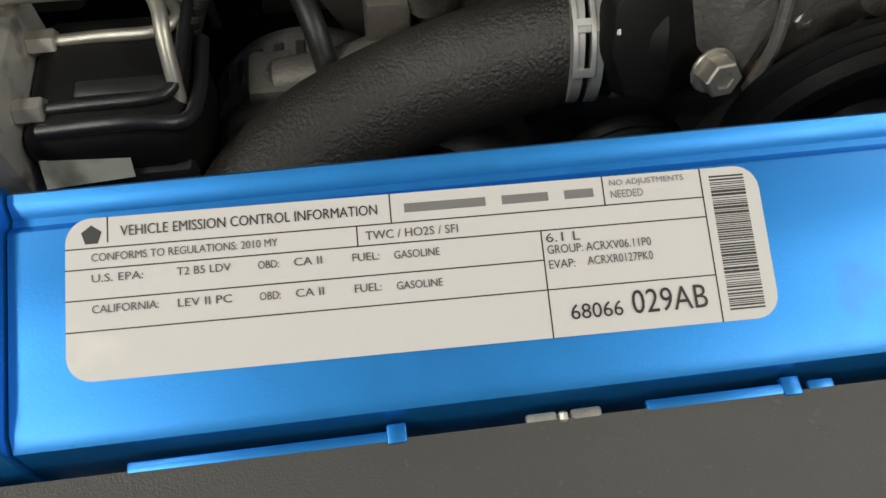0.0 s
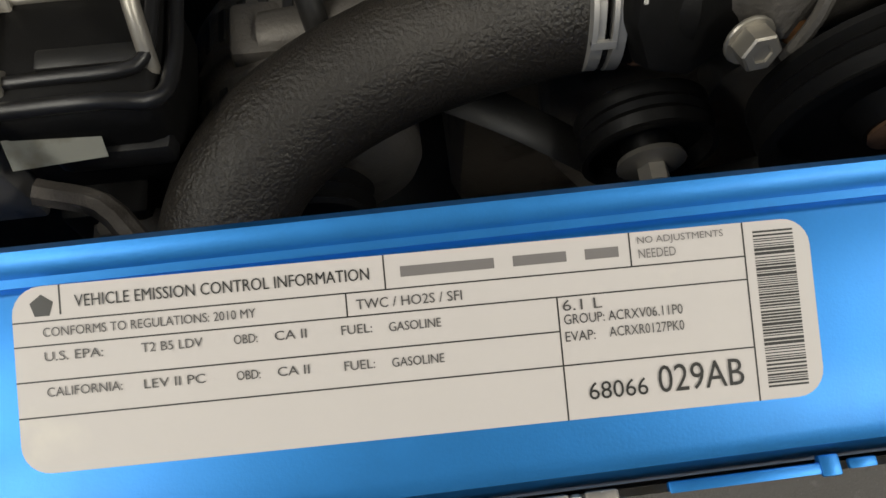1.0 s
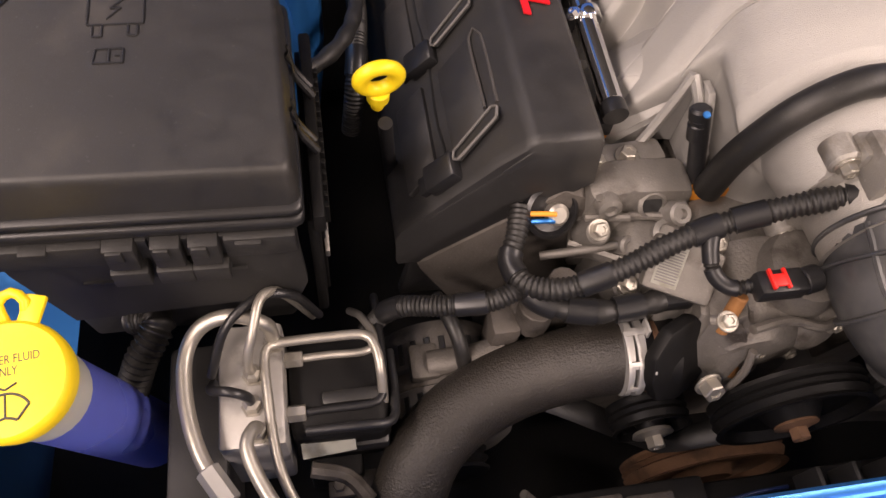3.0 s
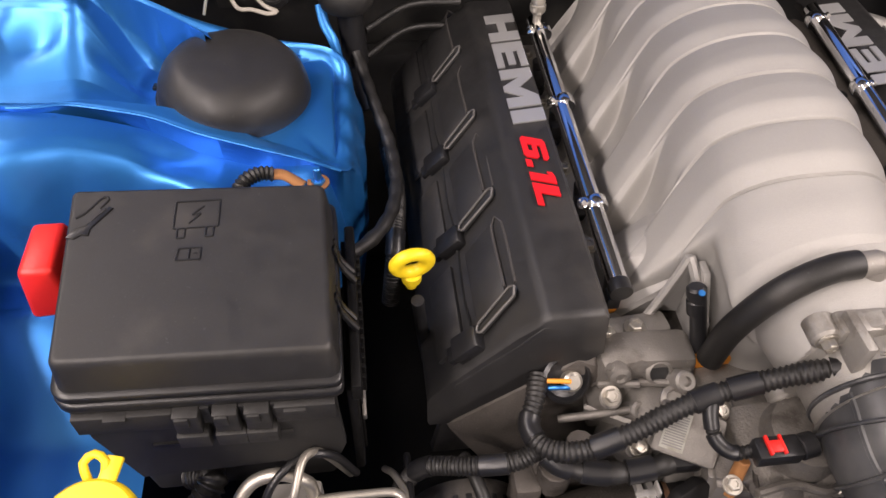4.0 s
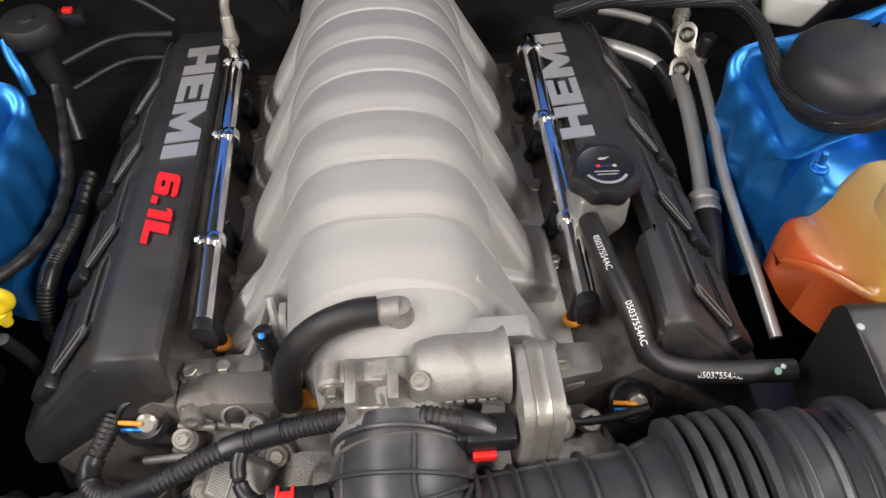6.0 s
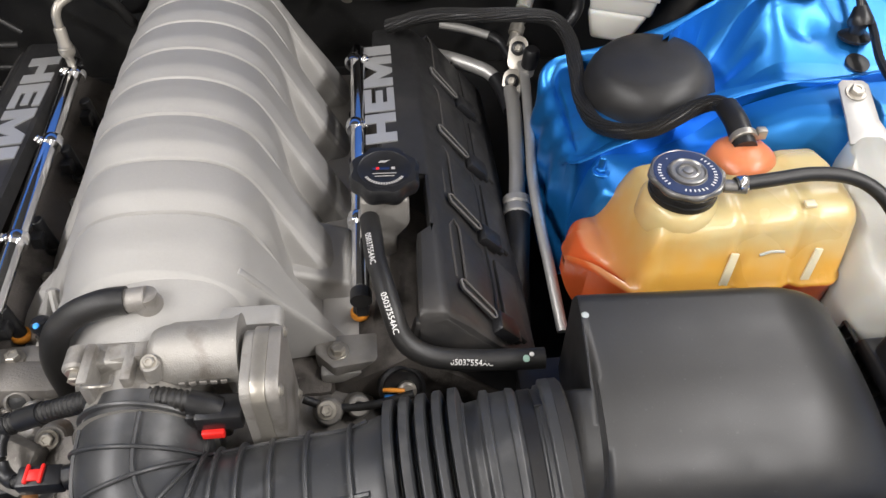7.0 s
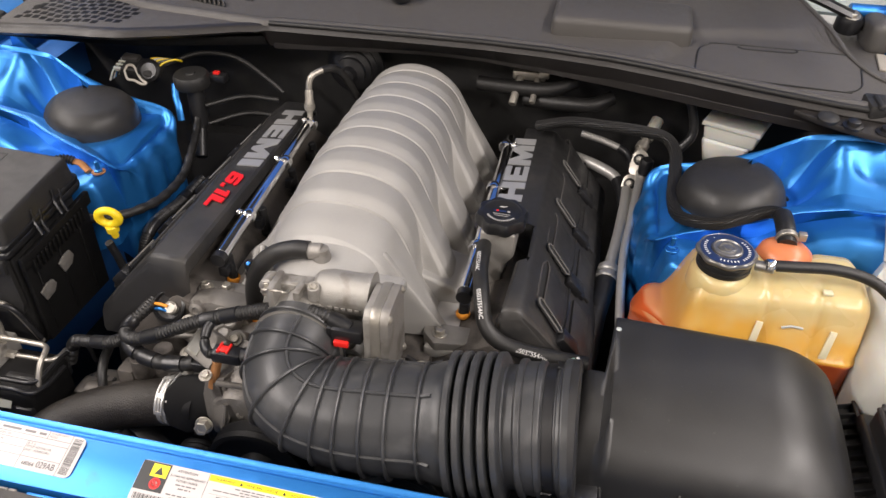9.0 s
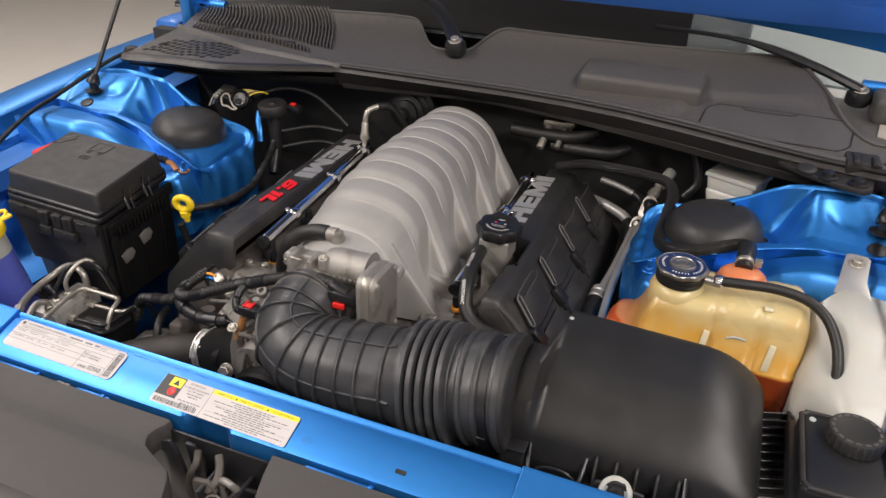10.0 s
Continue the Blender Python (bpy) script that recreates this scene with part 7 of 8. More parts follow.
def pulley(label, at, r, width, material, axis=(0, -1, 0.0), bolt=None):
    t = thing("pulley", label, "pulley", at, "belt pulleys")
    part("wheel", turned([(r * 0.25, -0.002), (r * 0.55, 0.0), (r * 0.86, -0.004), (r, -0.003), (r, 0.0), (r * 0.94, 0.003), (r, 0.006), (r * 0.94, 0.009), (r, 0.012), (r * 0.94, width - 0.003), (r, width), (r * 0.9, width), (r * 0.84, width - 0.008), (r * 0.4, width - 0.008), (r * 0.3, width + 0.002), (r * 0.1, width + 0.002)], at, axis, 40), material, t)
    if bolt:
        part("bolt", join(turned([(0.016, 0), (0.017, 0.003), (0.01, 0.005)], Vector(at) + Vector(axis) * (width + 0.001), axis, 20), hexbolt(Vector(at) + Vector(axis) * (width + 0.004), axis, 0.0075, 0.011, 1.1)), bolt, t)
    return t


pulley("small black idler pulley with a bright bolt", (-0.128, 0.138, 0.738), 0.033, 0.02, BLACK_LIP_AND_SHADE, bolt=STEEL)
pulley("black pump pulley with a rusty hub", (-0.035, 0.118, 0.787), 0.060, 0.02, BLACK_LIP_AND_SHADE, bolt=RUST)
pulley("rusty crankshaft pulley low in the bay", (-0.005, 0.135, 0.545), 0.085, 0.025, RUST)
pulley("black pulley under the intake duct", (0.12, 0.135, 0.74), 0.05, 0.02, BLACK_DULL, bolt=RAW)
belt = [(-0.283, 0.18, 0.765), (-0.2, 0.145, 0.75), (-0.128, 0.126, 0.703), (-0.09, 0.12, 0.69), (0.03, 0.115, 0.735), (0.12, 0.12, 0.692)]
solo("drive_belt", tube(belt, 0.011, 8, 0.01, 0.25), RUBBER, "black ribbed drive belt across the pulleys", "belt")
solo("tensioner_arm", tube([(0.02, 0.14, 0.735), (0.05, 0.13, 0.72), (0.10, 0.125, 0.725)], 0.014, 12, 0.006, 0.6), GRIME, "cast aluminium belt tensioner arm", "tensioner")
solo("dip_wire", tube([(-0.235, 0.09, 0.70), (-0.2, 0.07, 0.66), (-0.18, 0.055, 0.63)], 0.004), STEEL, "thin pale pipe low behind the panel", "pipe")
fanm = thing("fan_shroud", "dark fan shroud with wire plugs behind the panel", "fan shroud", (-0.1, 0.06, 0.6))
part("frame", box(-0.5, 0.5, 0.034, 0.075, 0.50, 0.725, 0.006), BLACK_LIP_AND_SHADE, fanm)
part("plug_shelf", box(-0.225, -0.10, 0.045, 0.078, 0.722, 0.742, 0.004), BLACK_LIP_AND_SHADE, fanm)
part("plug", box(-0.205, -0.172, 0.052, 0.070, 0.742, 0.755, 0.002), DIRTY, fanm)
part("plug", box(-0.168, -0.130, 0.054, 0.068, 0.742, 0.750, 0.002), GRIME, fanm)
part("wire", tube([(-0.12, 0.06, 0.742), (-0.09, 0.055, 0.745), (-0.06, 0.058, 0.743), (-0.03, 0.06, 0.735)], 0.0016), BLUE_INK, fanm)
for x in (-0.03, 0.0, 0.03):
    part("fin", prism([(x, 0.745), (x + 0.012, 0.745), (x + 0.008, 0.775), (x + 0.004, 0.775)], "y", 0.05, 0.065, 0.001), BLACK_DULL, fanm)

# ---- wiring harness over the engine front ----
def loom(name, pts, r, label, sharp=60):
    t = thing(name, label, "wiring loom", pts[0])
    part("conduit", tube(pts, lambda s: r + 0.0006 * math.sin(s * 1900), 14, 0.00085), RUBBER, t, sharp=sharp)
    tape_bands(t, pts, r, (0.3, 0.72))
    return t


def tape_bands(t, pts, r, places):
    """Turns of smooth tape round a loom, at shares of its length."""
    line = spline(pts, 0.004)
    for f in places:
        k = max(3, min(len(line) - 4, int(f * len(line))))
        part("tape_band", tube(line[k - 3:k + 3], r + 0.0011, 14, 0.003), BLACK_SMOOTH, t)


MAIN_LOOM = [(-0.232, 0.258, 0.872), (-0.238, 0.238, 0.868), (-0.246, 0.218, 0.862), (-0.238, 0.198, 0.864), (-0.215, 0.188, 0.872), (-0.18, 0.19, 0.887), (-0.145, 0.198, 0.902), (-0.115, 0.203, 0.912), (-0.075, 0.202, 0.929), (-0.036, 0.197, 0.946), (0.0, 0.187, 0.96), (0.026, 0.180, 0.965), (0.046, 0.176, 0.962), (0.064, 0.173, 0.955)]
main_loom = thing("wiring_loom", "black taped wiring loom across the engine front", "wiring loom", MAIN_LOOM[0])
part("conduit", tube(MAIN_LOOM, lambda s: 0.0078 + 0.0007 * math.sin(s * 1500) + 0.0003 * math.sin(s * 170), 16, 0.00085), RUBBER, main_loom, sharp=60)
tape_bands(main_loom, MAIN_LOOM, 0.0080, (0.12, 0.30, 0.50, 0.58, 0.76, 0.97))
loom("wiring_loom", [(-0.238, 0.200, 0.86), (-0.262, 0.195, 0.85), (-0.295, 0.20, 0.84), (-0.33, 0.212, 0.82), (-0.35, 0.215, 0.78)], 0.0075, "black corrugated wiring loom going down beside the engine")
loom("wiring_loom", [(-0.115, 0.204, 0.912), (-0.12, 0.19, 0.905), (-0.118, 0.176, 0.895), (-0.108, 0.166, 0.892), (-0.096, 0.163, 0.898)], 0.0048, "thin black corrugated loom to a red plug")
BUNDLE = [(-0.244, 0.206, 0.86), (-0.225, 0.188, 0.852), (-0.19, 0.178, 0.85), (-0.155, 0.178, 0.853), (-0.14, 0.18, 0.856)]
bundle = thing("taped_loom", "black taped cable bundle", "cable", BUNDLE[0])
part("conduit", tube(BUNDLE, lambda s: 0.0085 + 0.0008 * math.sin(s * 300), 12, 0.003), RUBBER, bundle)
tape_bands(bundle, BUNDLE, 0.0088, (0.25, 0.5, 0.8))
pl = thing("sensor_plug", "black sensor plug with a red lock tab", "plug", (-0.08, 0.16, 0.9))
part("body", join(moved(box(-0.02, 0.015, -0.009, 0.009, -0.008, 0.007, 0.003), Matrix.Translation((-0.078, 0.160, 0.902))), rod((-0.064, 0.160, 0.902), (-0.052, 0.162, 0.903), 0.0095, 16)), BLACK_SMOOTH, pl)
part("lock_tab", join(box(-0.09, -0.078, 0.155, 0.164, 0.9085, 0.9112, 0.001), box(-0.0905, -0.088, 0.153, 0.168, 0.9085, 0.912, 0.0008), box(-0.08, -0.0775, 0.153, 0.168, 0.9085, 0.9115, 0.0008)), RED, pl, "red lock tab")
pl2 = thing("sensor_plug", "small plug with blue and yellow wires", "plug", (-0.14, 0.18, 0.85))
part("body", box(-0.142, -0.118, 0.172, 0.186, 0.848, 0.862, 0.003), BLACK_SMOOTH, pl2)
part("wire", tube([(-0.142, 0.179, 0.856), (-0.15, 0.178, 0.858), (-0.158, 0.179, 0.856)], 0.002), BLUE, pl2)
part("wire", tube([(-0.142, 0.176, 0.853), (-0.15, 0.174, 0.854), (-0.158, 0.176, 0.853)], 0.002), YELLOW, pl2)
sn = thing("cam_sensor", "round sensor in the end of the engine cover", "sensor", (-0.2, 0.27, 0.85))
part("socket", turned([(0.021, -0.006), (0.021, 0.006), (0.018, 0.008), (0.016, 0.004), (0.008, 0.002)], (-0.210, 0.256, 0.868), (0.1, -0.75, 0.65), 24), BLACK_SMOOTH, sn)
part("core", turned([(0.0085, 0), (0.0085, 0.008), (0.006, 0.010), (0.002, 0.010)], (-0.206, 0.254, 0.867), (0.1, -0.75, 0.65), 16), STEEL, sn)
part("wire", tube([(-0.226, 0.250, 0.874), (-0.216, 0.247, 0.877), (-0.208, 0.247, 0.875)], 0.002), ORANGE_SEAL, sn)
part("wire", tube([(-0.226, 0.247, 0.868), (-0.216, 0.244, 0.872), (-0.208, 0.245, 0.869)], 0.002), BLUE, sn)
copy_thing(sn, Matrix.Translation((0.2, 0.262, 0.838)))

# ---- breather hose on the manifold ----
vh = thing("breather_hose", "smooth black rubber breather hose curving round the manifold", "hose", (-0.05, 0.25, 0.9))
part("hose", tube([(-0.012, 0.2535, 0.991), (-0.03, 0.2525, 0.990), (-0.052, 0.25, 0.982), (-0.07, 0.249, 0.965), (-0.082, 0.25, 0.94), (-0.088, 0.252, 0.915), (-0.09, 0.254, 0.88)], 0.0108, 18), RUBBER, vh)
lp = part("lower_pipe", join(rod((-0.104, 0.284, 0.932), (-0.092, 0.262, 0.862), 0.0068, 16), turned([(0.0082, 0), (0.0082, 0.012), (0.0070, 0.013), (0.0070, 0.016), (0.0082, 0.017), (0.0082, 0.024), (0.006, 0.026)], (-0.1015, 0.279, 0.912), (-0.16, 0.3, 0.94), 16)), BLACK_SMOOTH, vh, "black quick connector pipe")
part("paint_dot", turned([(0.0030, 0), (0.0026, 0.0008), (0.0008, 0.001)], (-0.1045, 0.2785, 0.9375), (-0.1, -0.3, 0.95), 10), BLUE, lp, "small blue paint dot")

# ---- oil filler ----
of = thing("oil_filler", "pale metal oil filler neck with a black scalloped cap", "oil filler", (0.195, 0.405, 0.9))
neck_low = [(0.168, 0.386), (0.194, 0.386), (0.196, 0.428), (0.168, 0.428)]
neck_high = [(0.1625, 0.382), (0.2075, 0.382), (0.2075, 0.430), (0.1625, 0.430)]
body = loft([[(x, y, z) for x, y in ring] for ring, z in ((neck_low, 0.868), (neck_low, 0.905), (neck_high, 0.926), (neck_high, 0.959))])
bmesh.ops.bevel(body, geom=list(body.edges), offset=0.004, segments=3, profile=0.5, affect="EDGES", clamp_overlap=True)
part("neck", body, TB_CAST, of, "pale cast filler neck")
part("collar", turned([(0.0235, 0), (0.0235, 0.008), (0.021, 0.010)], (0.185, 0.406, 0.956), (0, 0, 1), 28), BLACK_SMOOTH, of)
oc = (0.186, 0.406, 0.9600)
cap = part("cap", turned([(0.022, 0), (0.0312, 0.002), (0.0325, 0.006), (0.0325, 0.014), (0.0298, 0.018), (0.0245, 0.0185), (0.0235, 0.0178), (0.003, 0.0178)], oc, (0.02, -0.06, 1), 64, lambda a, k: 1 + 0.055 * math.cos(8 * a) if 1 <= k <= 4 else 1), BLACK_SMOOTH, of, "black scalloped cap with printed sign")
om = Matrix.Translation(oc) @ frame_of((0.02, -0.06, 1))
q = om.to_3x3() @ Vector((1, 0, 0))
om = om @ Matrix.Rotation(-math.atan2(q.y, q.x), 4, "Z") @ Matrix.Translation((0, 0, 0.0182))
part("print_bar", moved(box(-0.011, 0.005, -0.001, 0.002, 0, 0.0003, 0), om), BLUE_INK, cap)
part("print_bar", moved(box(-0.0075, -0.0045, -0.001, 0.002, 0.0003, 0.0005, 0), om), RED_INK, cap)
part("print_bar", moved(box(0.0065, 0.010, -0.001, 0.002, 0, 0.0003, 0), om), FADED, cap)
for v, w in ((-0.006, 0.011), (-0.0095, 0.009)):
    part("print_bar", moved(box(-w, w, v - 0.0004, v + 0.0004, 0, 0.0003, 0), om), FADED, cap)
for a in range(212, 330, 7):
    part("arc_print", moved(box(-0.0008, 0.0008, -0.0013, 0.0013, 0, 0.0003, 0), om @ Matrix.Rotation(radians(a + 90), 4, "Z") @ Matrix.Translation((0, -0.0195, 0))), FADED, cap)
part("can_sign", moved(prism([(-0.005, 0.0085), (0.001, 0.0082), (0.006, 0.0118), (0.001, 0.0108), (-0.003, 0.011)], "z", 0, 0.0003), om), FADED, cap)
fh = thing("filler_hose", "black rubber crankcase hose with white part numbers", "hose", (0.2, 0.28, 0.9))
fpts = [(0.170, 0.374, 0.945), (0.172, 0.352, 0.946), (0.174, 0.325, 0.945), (0.18, 0.295, 0.943), (0.186, 0.27, 0.935), (0.194, 0.254, 0.918), (0.212, 0.245, 0.906), (0.245, 0.241, 0.90), (0.285, 0.239, 0.899), (0.313, 0.238, 0.899)]
hose = part("hose", tube(fpts, 0.0094, 18), RUBBER, fh)
line = spline(fpts, 0.004)
for i0 in (10, 24, 44, 60):
    if i0 + 5 >= len(line):
        continue
    p, d = line[i0], (line[i0 + 3] - line[i0 - 3]).normalized()
    eye = Vector((0.05, -0.3, 1.42)) - p
    up = (eye - d * eye.dot(d)).normalized()
    sidev = up.cross(d)
    m = Matrix((d, sidev, up)).transposed().to_4x4()
    m.translation = p + up * 0.00955 - d * 0.017
    bm = letters("05037554AC", 0.036, 0.0052)
    for vtx in bm.verts:
        y = vtx.co.y - 0.0026
        vtx.co.y, vtx.co.z = y, -(y * y) / (2 * 0.0094)
    part("print", moved(bm, m), WHITE_INK, hose)
part("paint_dot", turned([(0.0032, 0), (0.0028, 0.0006), (0.001, 0.0008)], (0.296, 0.2335, 0.9065), (0, -0.55, 0.83), 10), GREEN_PAINT, fh, "pale green paint dot")
part("paint_dot", turned([(0.0022, 0), (0.0018, 0.0006), (0.0008, 0.0008)], (0.301, 0.2365, 0.9080), (0, -0.2, 0.98), 10), WHITE_INK, fh, "white paint dot")
solo("thin_vacuum_hose", tube([(0.105, 0.235, 0.868), (0.13, 0.228, 0.862), (0.165, 0.228, 0.862), (0.20, 0.232, 0.868)], 0.0038), RUBBER, "thin black vacuum hose under the throttle", "hose")

# ---- air conditioning lines ----
acl = thing("refrigerant_line", "aluminium refrigerant pipe with bolted joint blocks", "pipe", (0.36, 0.6, 0.8))
part("suction_pipe", tube([(0.351, 0.680, 0.872), (0.352, 0.660, 0.876), (0.350, 0.62, 0.872), (0.343, 0.55, 0.858), (0.334, 0.49, 0.845)], 0.0092, 14), PIPE, acl)
part("suction_hose", tube([(0.334, 0.486, 0.844), (0.328, 0.45, 0.838), (0.321, 0.41, 0.828), (0.316, 0.36, 0.80), (0.312, 0.31, 0.75)], 0.0150, 16), RUBBER, acl)
part("crimp", turned([(0.0145, 0), (0.0165, 0.002), (0.0165, 0.01), (0.0145, 0.012), (0.0165, 0.016), (0.0165, 0.024), (0.0145, 0.026)], (0.335, 0.496, 0.847), (-0.14, -0.95, -0.2), 18), PIPE, acl)
part("liquid_pipe", tube([(0.368, 0.690, 0.900), (0.366, 0.650, 0.902), (0.361, 0.60, 0.897), (0.356, 0.55, 0.888), (0.351, 0.50, 0.876), (0.350, 0.44, 0.862), (0.352, 0.38, 0.846), (0.355, 0.32, 0.825)], 0.0060, 12), PIPE, acl)
for at in ((0.355, 0.676, 0.876), (0.366, 0.707, 0.904)):
    blk = part("joint_block", moved(prism(rounded(0.024, 0.044, 0.0118), "z", -0.007, 0.007, 0.002), Matrix.Translation(at) @ Matrix.Rotation(radians(-16), 4, "Z") @ Matrix.Rotation(radians(50), 4, "X")), STEEL, acl)
    m = Matrix.Translation(at) @ Matrix.Rotation(radians(-16), 4, "Z") @ Matrix.Rotation(radians(50), 4, "X")
    part("joint_bolt", moved(join(turned([(0.0092, 0), (0.0092, 0.003), (0.007, 0.0045)], (0, 0.006, 0.007), (0, 0, 1), 18)), m), BLACK_SMOOTH, blk)
    part("bolt_head", moved(hexbolt((0, 0.006, 0.0112), (0, 0, 1), 0.0048, 0.005, 1.1), m), STEEL, blk)
part("rear_pipe", tube([(0.27, 0.765, 0.918), (0.305, 0.757, 0.914), (0.335, 0.748, 0.908)], 0.0056, 12), PIPE, acl)
part("rear_stub", tube([(0.333, 0.748, 0.909), (0.345, 0.742, 0.905), (0.353, 0.728, 0.90), (0.358, 0.712, 0.894)], 0.0072, 12), BLACK_SMOOTH, acl)
part("rear_pipe", tube([(0.262, 0.745, 0.885), (0.295, 0.728, 0.884), (0.325, 0.710, 0.88), (0.338, 0.695, 0.876)], 0.0090, 12), PIPE, acl)
part("rear_stub", tube([(0.336, 0.697, 0.877), (0.343, 0.680, 0.872), (0.347, 0.660, 0.866), (0.350, 0.645, 0.862)], 0.0098, 12), BLACK_SMOOTH, acl)
part("service_valve", join(rod((0.371, 0.668, 0.900), (0.372, 0.664, 0.916), 0.0085, 14)), PIPE, acl)
part("valve_cap", join(turned([(0.0098, 0), (0.0102, 0.002), (0.0102, 0.022), (0.0075, 0.026), (0.002, 0.0265)], (0.372, 0.664, 0.914), (0.05, -0.15, 1), 16)), BLACK_SMOOTH, acl)
part("pressure_sensor", join(rod((0.360, 0.722, 0.906), (0.374, 0.752, 0.926), 0.0072, 12), rod((0.366, 0.736, 0.916), (0.371, 0.746, 0.922), 0.010, 18), rod((0.374, 0.752, 0.926), (0.380, 0.765, 0.935), 0.0105, 6)), STEEL, acl)
part("sensor_plug", join(rod((0.380, 0.765, 0.935), (0.389, 0.785, 0.948), 0.0105, 10)), MILK, acl, "pale grey sensor plug")

# ---- coolant tank ----
ct = thing("coolant_tank", "translucent amber plastic coolant tank half full", "coolant tank", (0.48, 0.32, 0.85))
def tank_rings(n=84):
    rings = []
    for k in range(n + 1):
        x = 0.3605 + 0.2465 * (0.5 - 0.5 * math.cos(math.pi * k / n))
        e = math.sqrt(max(0.0, 1 - (1 - min(1.0, (x - 0.3603) / 0.016)) ** 2)) * math.sqrt(max(0.0, 1 - (1 - min(1.0, (0.6073 - x) / 0.020)) ** 2))
        groove = 0.0045 * (math.exp(-((x - 0.4985) / 0.0055) ** 2) + math.exp(-((x - 0.552) / 0.0055) ** 2)) + 0.003 * math.exp(-((x - 0.43) / 0.006) ** 2)
        zt = 0.908 + 0.066 * smooth(0.392, 0.430, x) + 0.008 * smooth(0.43, 0.56, x) - 0.5 * groove
        zt -= 0.024 * (1 - e)
        y0 = 0.297 + 0.040 * smooth(0.415, 0.365, x) + groove + 0.022 * (1 - e)
        y1 = 0.412 - 0.03 * (1 - e)
        ring = [(x, y0 + 0.004, 0.83), (x, y0, 0.896), (x, y0 - 0.0035, 0.901), (x, y0 - 0.004, 0.904), (x, y0 - 0.003, 0.907), (x, y0 + 0.0012, 0.9095)]
        for a in (0, 20, 40, 60, 80):
            w = radians(a)
            ring.append((x, y0 + 0.010 + 0.018 * (1 - math.cos(w)), zt - 0.018 + 0.018 * math.sin(w)))
        ring += [(x, y0 + 0.05, zt + 0.0015), (x, y1 - 0.03, zt + 0.001), (x, y1 - 0.012, zt - 0.003), (x, y1 - 0.003, zt - 0.012), (x, y1, zt - 0.03), (x, y1, 0.83)]
        k_end = 0.30 + 0.70 * math.sqrt(max(0.0, 1 - (1 - min(1.0, (x - 0.3603) / 0.030)) ** 2))
        yc, zc = 0.375, 0.868
        rings.append([(x, yc + (y - yc) * k_end, zc + (z - zc) * k_end) for x, y, z in ring])
    return loft(rings)


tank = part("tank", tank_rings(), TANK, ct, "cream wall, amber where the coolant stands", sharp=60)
part("rear_hump", turned([(0.033, -0.05), (0.033, 0.0), (0.029, 0.013), (0.021, 0.020), (0.008, 0.023)], (0.522, 0.392, 0.970), (0, 0, 1), 28), ORANGE, ct)
for x in (0.4885, 0.566):
    part("sight_strip", moved(prism([(x - 0.0045, 0.9025), (x + 0.0040, 0.9025), (x + 0.0075, 0.944), (x + 0.0005, 0.945)], "y", -0.0012, 0.0012, 0.0004), Matrix.Translation((0, 0.2972, 0.9025)) @ Matrix.Rotation(radians(-7.6), 4, "X") @ Matrix.Translation((0, 0, -0.9025))), SIGHT, ct, "pale amber sight strip")
part("weld_tab", box(0.551, 0.561, 0.318, 0.326, 0.980, 0.9835, 0.001), SIGHT, ct)
part("moulded_mark", tube([(0.516, 0.3030, 0.940), (0.526, 0.3037, 0.9432), (0.538, 0.3036, 0.9420)], 0.0015, 8), MILK, ct)
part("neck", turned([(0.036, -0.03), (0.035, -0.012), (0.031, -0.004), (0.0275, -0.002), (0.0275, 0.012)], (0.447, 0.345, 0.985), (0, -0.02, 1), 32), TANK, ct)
part("gasket", turned([(0.0295, 0.0), (0.030, 0.001), (0.030, 0.006), (0.0285, 0.0065), (0.0285, 0.008), (0.030, 0.0085), (0.030, 0.013), (0.028, 0.014)], (0.447, 0.345, 0.984), (0, -0.02, 1), 32), RUBBER, ct)
rc = (0.447, 0.345, 0.999)
capm = part("pressure_cap", turned([(0.028, 0), (0.0308, 0.0005), (0.0318, 0.0025), (0.0318, 0.0048), (0.0308, 0.0064), (0.0302, 0.0067), (0.0297, 0.0063), (0.0135, 0.0063), (0.0128, 0.0075), (0.010, 0.008), (0.006, 0.0078), (0.002, 0.0078)], rc, (0, -0.02, 1), 72, lambda a, k: 1 + (0.035 * math.cos(8 * a) + 0.05 * max(0.0, math.cos(2 * a + 0.5)) ** 6 if 1 <= k <= 4 else 0)), TIN, ct, "metal pressure cap with blue printed ring")
part("cap_ring", turned([(0.0290, 0), (0.0290, 0.0006), (0.0175, 0.0006), (0.0175, 0)], (rc[0], rc[1], rc[2] + 0.0063), (0, -0.02, 1), 48), BLUE_INK, capm)
for k in range(40):
    a = 2 * math.pi * k / 40 + 0.1
    if k in (5, 6, 14, 15, 24, 25, 26, 33):
        continue
    part("cap_print", moved(box(-0.0006, 0.0006, -0.0014, 0.0014, 0, 0.0003, 0), Matrix.Translation((rc[0] + 0.0240 * math.cos(a), rc[1] + 0.0240 * math.sin(a), rc[2] + 0.0070)) @ Matrix.Rotation(a + math.pi / 2, 4, "Z")), WHITE_INK, capm)
part("cap_nipple", rod((0.478, 0.336, 0.996), (0.497, 0.33, 0.998), 0.006, 12), TIN, ct)
part("cap_disc", turned([(0.0165, -0.002), (0.0165, 0.0010), (0.0150, 0.0016), (0.0138, 0.0004), (0.0105, 0.0004), (0.0100, 0.0016), (0.0080, 0.0020), (0.0074, 0.0006), (0.0045, 0.0006), (0.0040, 0.0022), (0.0012, 0.0024)], (rc[0], rc[1], rc[2] + 0.0080), (0, -0.02, 1), 32), TIN, capm, "plain metal centre disc")
